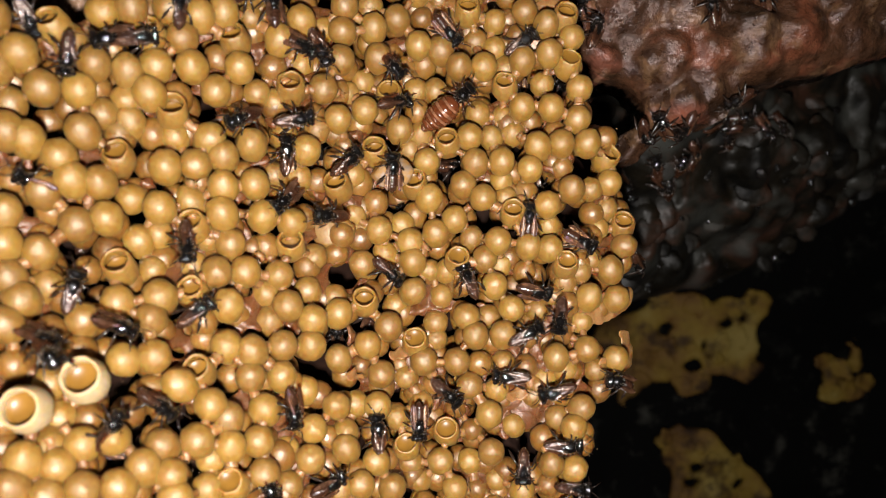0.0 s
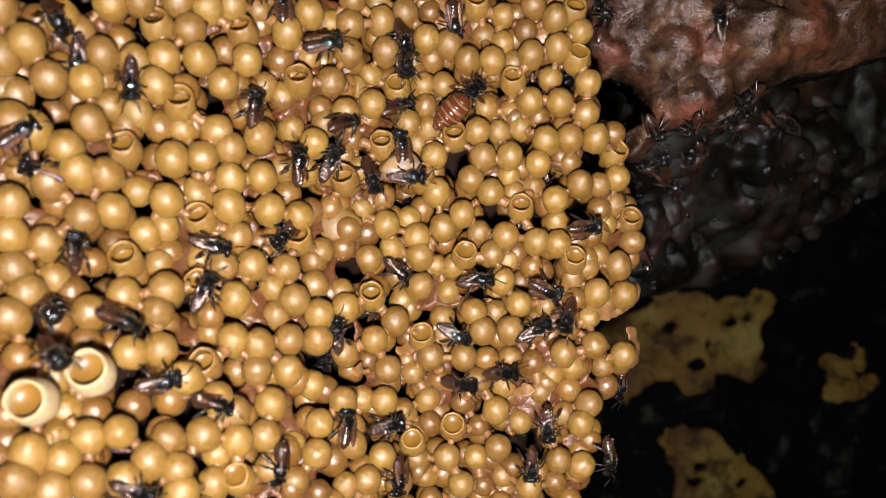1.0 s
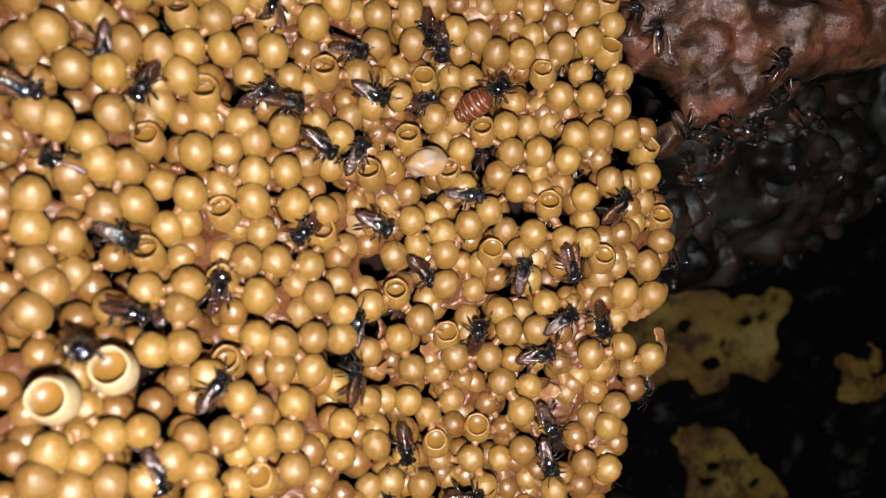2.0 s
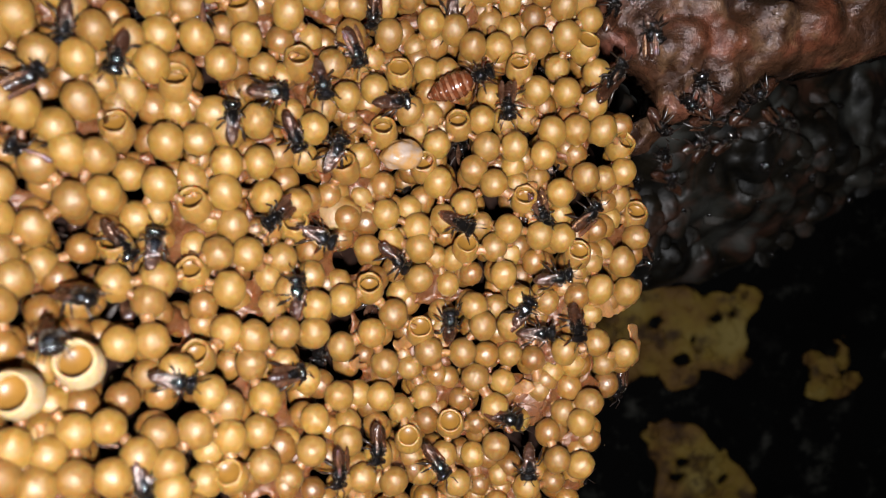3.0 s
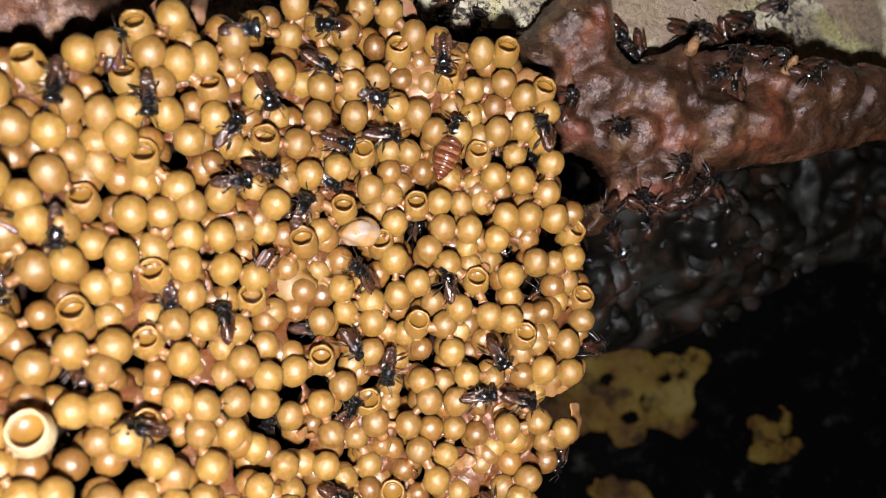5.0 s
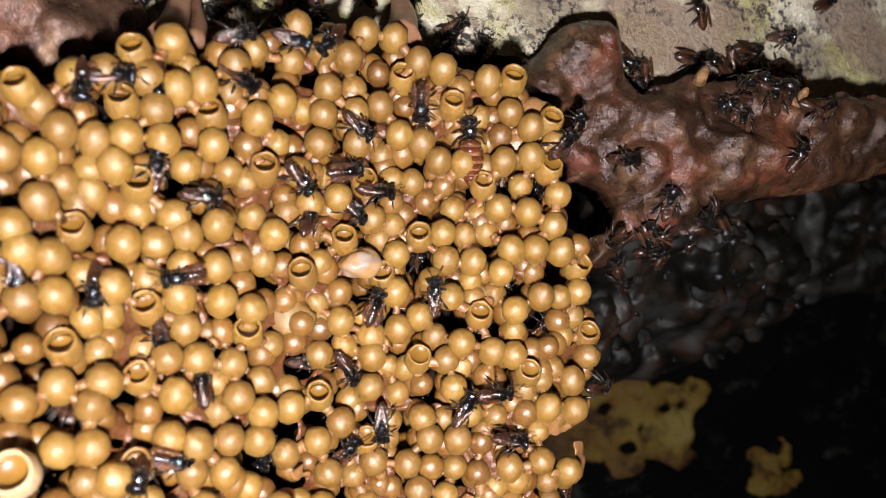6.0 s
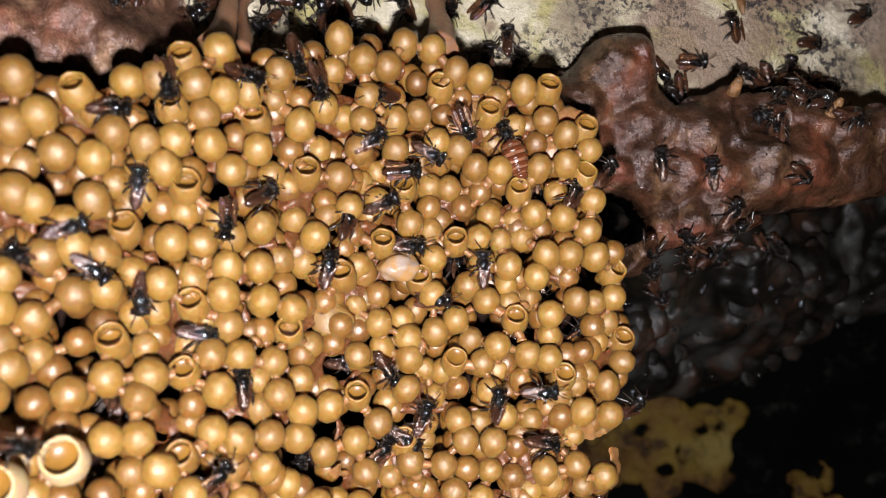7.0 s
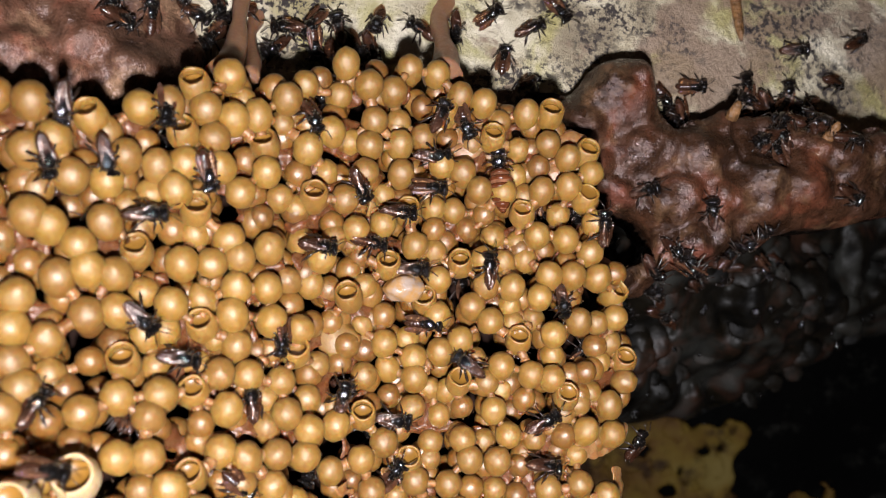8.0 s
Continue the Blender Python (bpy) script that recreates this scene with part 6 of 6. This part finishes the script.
    walk(next_bee(), beside_comb([(0, 34.8, 27.8, 94, 0), (4, 34.8, 27.8, 94, 0), (4.5, 35.6, 30.4, 94, 0), (6, 36.4, 27.7, 94, 0), (6.5, 34.7, 28.6, 94, 0), (7, 33.4, 26.3, 94, 0), (7.5, 32.8, 26.5, 94, 0), (8, 32.6, 27.0, 64, 0)]))
    walk(next_bee(), beside_comb([(0, 41.8, 29.2, 38, 0), (4, 41.8, 29.2, 38, 0), (4.5, 41.7, 28.9, 38, 0), (6, 41.2, 27.4, 38, 0), (6.5, 40.7, 27.4, 38, 0), (7, 40.3, 27.4, 38, 0), (7.5, 38.9, 27.2, 38, 0), (8, 38.4, 28.8, 38, 0)]))
    walk(next_bee(), beside_comb([(0, 29.5, 11, 90, 0), (2.2, 29.5, 11, 90, 0), (3, 25.1, 14.9, 110, 0), (4.5, 27.5, 16.5, 77, 0), (6.5, 25, 15.7, 77, 0), (7.5, 31.5, 17.3, 77, 0), (8, 31.5, 17.3, 77, 0)]))
    walk(next_bee(), beside_comb([(0, 17.7, 14.1, 334, 0), (4.5, 17.7, 14.1, 334, 0), (6.5, 17.4, 14.1, 334, 0), (7, 19.3, 13.3, 334, 0), (7.5, 23.0, 15.0, 334, 0), (8, 23.5, 14.2, 334, 0)]))
    walk(next_bee(), beside_comb([(0, 2.4, 32.5, 46, 0), (6, 2.4, 32.5, 46, 0), (6.5, -0.2, 34.6, 46, 0), (7, 1.6, 36.0, 46, 0), (8, 1.5, 38.6, 46, 0)]))
    walk(next_bee(), beside_comb([(0, -2.3, 33.1, 298, 0), (6, -2.3, 33.1, 298, 0), (6.5, -5.8, 31.8, 298, 0), (7, -9.2, 29.9, 298, 0), (7.5, -11.0, 32.3, 298, 0), (8, -11.0, 31.5, 298, 0)]))
    walk(next_bee(), beside_comb([(0, 2.7, 29.9, 135, 0), (6, 2.7, 29.9, 135, 0), (6.5, 4.2, 32.9, 135, 0), (7, 4.3, 32.7, 95, 0), (7.5, 4.2, 33.7, 96, 0), (8, 6.3, 37.0, 27, 0)]))
    walk(next_bee(), beside_comb([(0, 28.2, 32.8, 6, 0), (6, 28.2, 32.8, 6, 0), (6.5, 25.3, 33.4, 6, 0), (7, 24.9, 33.7, 6, 0), (8, 24.9, 33.7, 6, 0)]))
    walk(next_bee(), beside_comb([(0, 40.2, 37.5, 6, 0), (6, 40.2, 37.5, 6, 0), (6.5, 39.1, 37.7, 6, 0), (7, 38.8, 38.1, 6, 0), (7.5, 39.7, 39.7, 7, 0), (8, 37.4, 39.9, 7, 0)]))
    walk(next_bee(), beside_comb([(0, 41.9, 32.8, 6, 0), (6, 41.9, 32.8, 6, 0), (6.5, 42.8, 30.6, 6, 0), (7.5, 41.1, 36.4, 6, 0), (8, 42.6, 37.0, 6, 0)]))
    walk(next_bee(), beside_comb([(0, -11.5, 31.8, 290, 0), (6.5, -11.5, 31.8, 290, 0), (7, -14.9, 32.9, 290, 0), (7.5, -15.8, 32.3, 290, 0), (8, -16.7, 31.2, 290, 0)]))
    walk(next_bee(), beside_comb([(0, -13.2, 27.4, 288, 0), (6.5, -13.2, 27.4, 288, 0), (8, -13.2, 27.4, 288, 0)]))
    walk(next_bee(), beside_comb([(0, 35.3, 34.9, 6, 0), (6.5, 35.3, 34.9, 6, 0), (7, 37.3, 32.6, 6, 0), (7.5, 35.8, 29.5, 6, 0), (8, 34.7, 30.8, 6, 0)]))
    walk(next_bee(), beside_comb([(0, 2.4, 30.9, 86, 0), (7, 2.4, 30.9, 86, 0), (8, 3.5, 33.2, 86, 0)]))
    walk(next_bee(), beside_comb([(0, 5.4, 30.6, 70, 0), (7, 5.4, 30.6, 70, 0), (7.5, 6.6, 30.9, 70, 0), (8, 6.5, 30.7, 70, 0)]))
    walk(next_bee(), beside_comb([(0, 31, 12, 104, 0), (5.8, 31, 12, 104, 0), (6.5, 28, 15.6, 104, 0), (7, 26, 20.3, 104, 0), (7.5, 25.9, 18.5, 104, 0), (8, 26.1, 18.6, 104, 0)]))
    walk(next_bee(), beside_comb([(0, 28.9, 37.9, 112, 0), (7, 28.9, 37.9, 112, 0), (7.5, 31.3, 34.7, 112, 0), (8, 31.3, 34.7, 112, 0)]))
    walk(next_bee(), beside_comb([(0, -42.6, 20.6, 226, 0), (7, -42.6, 20.6, 226, 0), (8, -42.6, 20.6, 226, 0)]))
    walk(next_bee(), beside_comb([(0, -7.6, 34.2, 156, 0), (7.5, -7.6, 34.2, 156, 0), (8, -6.1, 34.6, 156, 0)]))
    walk(next_bee(), beside_comb([(0, -30.9, 29.4, 263, 0), (7.5, -30.9, 29.4, 263, 0), (8, -33.1, 29.6, 263, 0)]))
    walk(next_bee(), beside_comb([(0, 22.5, 4.4, 308, 0), (7.5, 22.5, 4.4, 308, 0), (8, 22.4, 6.3, 308, 0)]))
    walk(next_bee(), beside_comb([(0, -2.3, 36.0, -84, 0), (8, -2.3, 36.0, -84, 0)]))
    walk(next_bee(), beside_comb([(0, 9.1, 39.8, 317, 0), (8, 9.1, 39.8, 317, 0)]))
    walk(next_bee(), beside_comb([(0, 45.5, 42.8, 31, 0), (8, 45.5, 42.8, 31, 0)]))
    walk(next_bee(), beside_comb([(0, -20.5, 30.1, 218, 0), (8, -20.5, 30.1, 218, 0)]))
    walk(next_bee(), beside_comb([(0, -32.9, 33.1, 242, 0), (8, -32.9, 33.1, 242, 0)]))
    walk(next_bee(), beside_comb([(0, 31.4, 30.2, 185, 0), (4, 31.7, 30.4, 197, 0), (6, 31.3, 30.0, 177, 0), (7, 31.4, 30.2, 185, 0), (8, 31.8, 30.4, 200, 0)]))
    walk(next_bee(), beside_comb([(0, 33.2, 27.2, 100, 0), (4, 33.5, 27.4, 112, 0), (6, 33.1, 27.0, 92, 0), (7, 33.2, 27.2, 100, 0), (8, 33.6, 27.4, 115, 0)]))
    walk(next_bee(), beside_comb([(0, 33.2, 25.3, 95, 0), (4, 33.5, 25.5, 107, 0), (6, 33.1, 25.1, 87, 0), (7, 33.2, 25.3, 95, 0), (8, 33.6, 25.5, 110, 0)]))
    walk(next_bee(), beside_comb([(0, 35.9, 29.4, 20, 0), (4, 36.2, 29.6, 32, 0), (6, 35.8, 29.2, 12, 0), (7, 35.9, 29.4, 20, 0), (8, 36.3, 29.6, 35, 0)]))
    walk(next_bee(), beside_comb([(0, 36.8, 34.5, 80, 0), (4, 37.1, 34.7, 92, 0), (6, 36.7, 34.3, 72, 0), (7, 36.8, 34.5, 80, 0), (8, 37.2, 34.7, 95, 0)]))
    walk(next_bee(), beside_comb([(0, 38.9, 33.1, 150, 0), (4, 39.2, 33.3, 162, 0), (6, 38.8, 32.9, 142, 0), (7, 38.9, 33.1, 150, 0), (8, 39.3, 33.3, 165, 0)]))
    walk(next_bee(), beside_comb([(0, 40.0, 27.2, 0, 0), (4, 40.3, 27.4, 12, 0), (6, 39.9, 27.0, -8, 0), (7, 40.0, 27.2, 0, 0), (8, 40.4, 27.4, 15, 0)]))
    walk(next_bee(), beside_comb([(0, 42.4, 30.7, 20, 0), (4, 42.7, 30.9, 32, 0), (6, 42.3, 30.5, 12, 0), (7, 42.4, 30.7, 20, 0), (8, 42.8, 30.9, 35, 0)]))
    walk(next_bee(), beside_comb([(0, 34.4, 30.0, 230, 0), (4, 34.7, 30.2, 242, 0), (6, 34.3, 29.8, 222, 0), (7, 34.4, 30.0, 230, 0), (8, 34.8, 30.2, 245, 0)]))
    walk(next_bee(), beside_comb([(0, 37.9, 28.3, 60, 0), (4, 38.2, 28.5, 72, 0), (6, 37.8, 28.1, 52, 0), (7, 37.9, 28.3, 60, 0), (8, 38.3, 28.5, 75, 0)]))
    walk(next_bee(), beside_comb([(0, -34.2, 32.3, 86, 0.3), (3, -33.7, 32.1, 101, 0.3), (5.5, -34.4, 32.5, 76, 0.3), (8, -34.2, 32.3, 86, 0.3)]))
    walk(next_bee(), beside_comb([(0, -31.5, 31.7, 133, 0.3), (3, -31.0, 31.5, 148, 0.3), (5.5, -31.7, 31.9, 123, 0.3), (8, -31.5, 31.7, 133, 0.3)]))
    walk(next_bee(), beside_comb([(0, -29.3, 33.3, 225, 0.3), (3, -29.1, 33.2, 240, 0.3), (5.5, -29.4, 33.5, 215, 0.3), (8, -29.3, 33.3, 225, 0.3)]))
    walk(next_bee(), beside_comb([(0, -27.9, 30.9, 5, 0.3), (3, -27.2, 30.6, 20, 0.3), (5.5, -28.2, 31.1, -5, 0.3), (8, -27.9, 30.9, 5, 0.3)]))
    walk(next_bee(), beside_comb([(0, -30.6, 29.1, 93, 0.3), (3, -30.2, 29.0, 108, 0.3), (5.5, -30.7, 29.3, 83, 0.3), (8, -30.6, 29.1, 93, 0.3)]))
    walk(next_bee(), beside_comb([(0, -32.6, 27.9, 358, 0.3), (3, -32.2, 27.7, 373, 0.3), (5.5, -32.8, 28.1, 348, 0.3), (8, -32.6, 27.9, 358, 0.3)]))
    walk(next_bee(), beside_comb([(0, -26.0, 32.7, 301, 0.3), (3, -25.6, 32.5, 316, 0.3), (5.5, -26.2, 32.9, 291, 0.3), (8, -26.0, 32.7, 301, 0.3)]))
    walk(next_bee(), beside_comb([(0, -25.9, 29.5, 230, 0.3), (3, -25.6, 29.3, 245, 0.3), (5.5, -26.1, 29.7, 220, 0.3), (8, -25.9, 29.5, 230, 0.3)]))
    walk(next_bee(), beside_comb([(0, -23.6, 32.0, 229, 0.3), (3, -23.0, 31.7, 244, 0.3), (5.5, -23.9, 32.2, 219, 0.3), (8, -23.6, 32.0, 229, 0.3)]))
    walk(next_bee(), beside_comb([(0, -19.2, 31.9, 188, 0.3), (3, -18.6, 31.7, 203, 0.3), (5.5, -19.5, 32.1, 178, 0.3), (8, -19.2, 31.9, 188, 0.3)]))
    walk(next_bee(), beside_comb([(0, -16.6, 32.7, 242, 0.3), (3, -16.4, 32.6, 257, 0.3), (5.5, -16.7, 32.9, 232, 0.3), (8, -16.6, 32.7, 242, 0.3)]))
    walk(next_bee(), beside_comb([(0, -15.4, 29.8, 273, 0.3), (3, -14.9, 29.6, 288, 0.3), (5.5, -15.6, 30.0, 263, 0.3), (8, -15.4, 29.8, 273, 0.3)]))
    walk(next_bee(), beside_comb([(0, -14.0, 33.1, 108, 0.3), (3, -13.8, 33.0, 123, 0.3), (5.5, -14.1, 33.3, 98, 0.3), (8, -14.0, 33.1, 108, 0.3)]))
    walk(next_bee(), beside_comb([(0, -11.9, 31.4, 312, 0.3), (3, -11.5, 31.2, 327, 0.3), (5.5, -12.1, 31.6, 302, 0.3), (8, -11.9, 31.4, 312, 0.3)]))
    walk(next_bee(), beside_comb([(0, -10.4, 34.2, 259, 0.3), (3, -9.8, 33.8, 274, 0.3), (5.5, -10.7, 34.4, 249, 0.3), (8, -10.4, 34.2, 259, 0.3)]))
    walk(next_bee(), beside_comb([(0, -46.4, 26.3, 257, 0.3), (3, -45.7, 26.0, 272, 0.3), (5.5, -46.7, 26.5, 247, 0.3), (8, -46.4, 26.3, 257, 0.3)]))
    walk(next_bee(), beside_comb([(0, -43.9, 26.0, 142, 0.3), (3, -43.3, 25.7, 157, 0.3), (5.5, -44.2, 26.2, 132, 0.3), (8, -43.9, 26.0, 142, 0.3)]))
    walk(next_bee(), beside_comb([(0, 32.0, 32.5, 160, 0.4), (3, 32.7, 32.2, 175, 0.4), (5.5, 31.7, 32.7, 150, 0.4), (8, 32.0, 32.5, 160, 0.4)]))
    walk(next_bee(), beside_comb([(0, 33.9, 33.1, 316, 0.4), (3, 34.1, 33.0, 331, 0.4), (5.5, 33.7, 33.3, 306, 0.4), (8, 33.9, 33.1, 316, 0.4)]))
    walk(next_bee(), beside_comb([(0, 35.9, 32.9, 49, 0.4), (3, 36.2, 32.8, 64, 0.4), (5.5, 35.7, 33.1, 39, 0.4), (8, 35.9, 32.9, 49, 0.4)]))
    walk(next_bee(), beside_comb([(0, 35.4, 30.6, 348, 0.4), (3, 35.8, 30.4, 363, 0.4), (5.5, 35.2, 30.8, 338, 0.4), (8, 35.4, 30.6, 348, 0.4)]))
    walk(next_bee(), beside_comb([(0, 38.9, 33.4, 226, 0.4), (3, 39.2, 33.3, 241, 0.4), (5.5, 38.7, 33.6, 216, 0.4), (8, 38.9, 33.4, 226, 0.4)]))
    walk(next_bee(), beside_comb([(0, 38.6, 30.5, 183, 0.4), (3, 39.0, 30.3, 198, 0.4), (5.5, 38.4, 30.7, 173, 0.4), (8, 38.6, 30.5, 183, 0.4)]))
    walk(next_bee(), beside_comb([(0, 33.9, 28.7, 126, 0.4), (3, 34.4, 28.4, 141, 0.4), (5.5, 33.7, 28.9, 116, 0.4), (8, 33.9, 28.7, 126, 0.4)]))
    walk(next_bee(), beside_comb([(0, 32.3, 27.1, 210, 0.4), (3, 32.9, 26.8, 225, 0.4), (5.5, 32.0, 27.3, 200, 0.4), (8, 32.3, 27.1, 210, 0.4)]))
    walk(next_bee(), beside_comb([(0, 37.9, 28.9, 246, 0.4), (3, 38.6, 28.6, 261, 0.4), (5.5, 37.6, 29.1, 236, 0.4), (8, 37.9, 28.9, 246, 0.4)]))
    walk(next_bee(), beside_comb([(0, 21.2, 31.0, 308, 0.4), (3, 21.8, 30.6, 323, 0.4), (5.5, 20.8, 31.2, 298, 0.4), (8, 21.2, 31.0, 308, 0.4)]))
    walk(next_bee(), beside_comb([(0, 22.4, 28.8, 242, 0.4), (3, 22.7, 28.7, 257, 0.4), (5.5, 22.3, 29.0, 232, 0.4), (8, 22.4, 28.8, 242, 0.4)]))
    walk(next_bee(), beside_comb([(0, 23.4, 30.0, 310, 0.4), (3, 24.1, 29.7, 325, 0.4), (5.5, 23.1, 30.2, 300, 0.4), (8, 23.4, 30.0, 310, 0.4)]))
    walk(next_bee(), beside_comb([(0, 27, 9, 326, 0.1), (3, 27.4, 8.7, 341, 0.1), (5.5, 26.7, 9.2, 316, 0.1), (8, 27.4, 9.2, 340, 0.1)]))
    walk(next_bee(), beside_comb([(0, 21.2, 12.6, 257, 0.1), (3, 21.4, 12.4, 272, 0.1), (5.5, 21.1, 12.8, 247, 0.1), (8, 21.4, 12.7, 271, 0.1)]))
    walk(next_bee(), beside_comb([(0, 24.3, 13.0, 299, 0.1), (3, 24.8, 12.8, 314, 0.1), (5.5, 24.1, 13.2, 289, 0.1), (7, 24.3, 13.0, 299, 0.1), (8, 24.8, 13.2, 313, 0.1)]))
    walk(next_bee(), beside_comb([(0, 26.5, 10.6, 103, 0.1), (3, 26.8, 10.5, 118, 0.1), (5.5, 26.4, 10.8, 93, 0.1), (7, 26.5, 10.6, 103, 0.1), (8, 26.8, 10.7, 117, 0.1)]))
    walk(next_bee(), beside_comb([(0, 31.0, 12.7, 307, 0.1), (3, 31.7, 12.4, 322, 0.1), (5.5, 30.7, 12.9, 297, 0.1), (7, 31.0, 12.7, 307, 0.1), (8, 31.7, 13.0, 321, 0.1)]))
    walk(next_bee(), beside_comb([(0, 33.4, 16.3, 32, 0.1), (3, 34.0, 16.0, 47, 0.1), (5.5, 33.1, 16.5, 22, 0.1), (7, 33.4, 16.3, 32, 0.1), (8, 34.0, 16.5, 46, 0.1)]))
    walk(next_bee(), beside_comb([(0, 36.2, 14.2, 148, 0.1), (3, 36.5, 14.1, 163, 0.1), (5.5, 36.1, 14.4, 138, 0.1), (7, 36.2, 14.2, 148, 0.1), (8, 36.5, 14.3, 162, 0.1)]))
    walk(next_bee(), beside_comb([(0, 29.0, 8.2, 106, 0.1), (3, 29.6, 7.9, 121, 0.1), (5.5, 28.8, 8.4, 96, 0.1), (7, 29.0, 8.2, 106, 0.1), (8, 29.6, 8.5, 120, 0.1)]))
    walk(next_bee(), beside_comb([(0, 40.8, 15.7, 314, 0.1), (3, 41.0, 15.6, 329, 0.1), (5.5, 40.7, 15.9, 304, 0.1), (7, 40.8, 15.7, 314, 0.1), (8, 41.0, 15.8, 328, 0.1)]))
    walk(next_bee(), beside_comb([(0, 36.4, 16.2, 221, 0.1), (3, 36.7, 16.1, 236, 0.1), (5.5, 36.3, 16.4, 211, 0.1), (8, 36.7, 16.3, 235, 0.1)]))
    walk(next_bee(), beside_comb([(0, 44.8, 16.4, 259, 0.1), (3, 45.2, 16.2, 274, 0.1), (5.5, 44.6, 16.6, 249, 0.1), (7, 44.8, 16.4, 259, 0.1), (8, 45.2, 16.6, 273, 0.1)]))
    walk(next_bee(), beside_comb([(0, 22.8, 8.9, 317, 0.1), (3, 23.5, 8.6, 332, 0.1), (5.5, 22.5, 9.1, 307, 0.1), (7, 22.8, 8.9, 317, 0.1), (8, 23.5, 9.2, 331, 0.1)]))
    walk(next_bee(), beside_comb([(0, 30.1, 16.2, 182, 0.1), (3, 30.8, 15.9, 197, 0.1), (5.5, 29.7, 16.4, 172, 0.1), (7, 30.1, 16.2, 182, 0.1), (8, 30.8, 16.5, 196, 0.1)]))


motions()
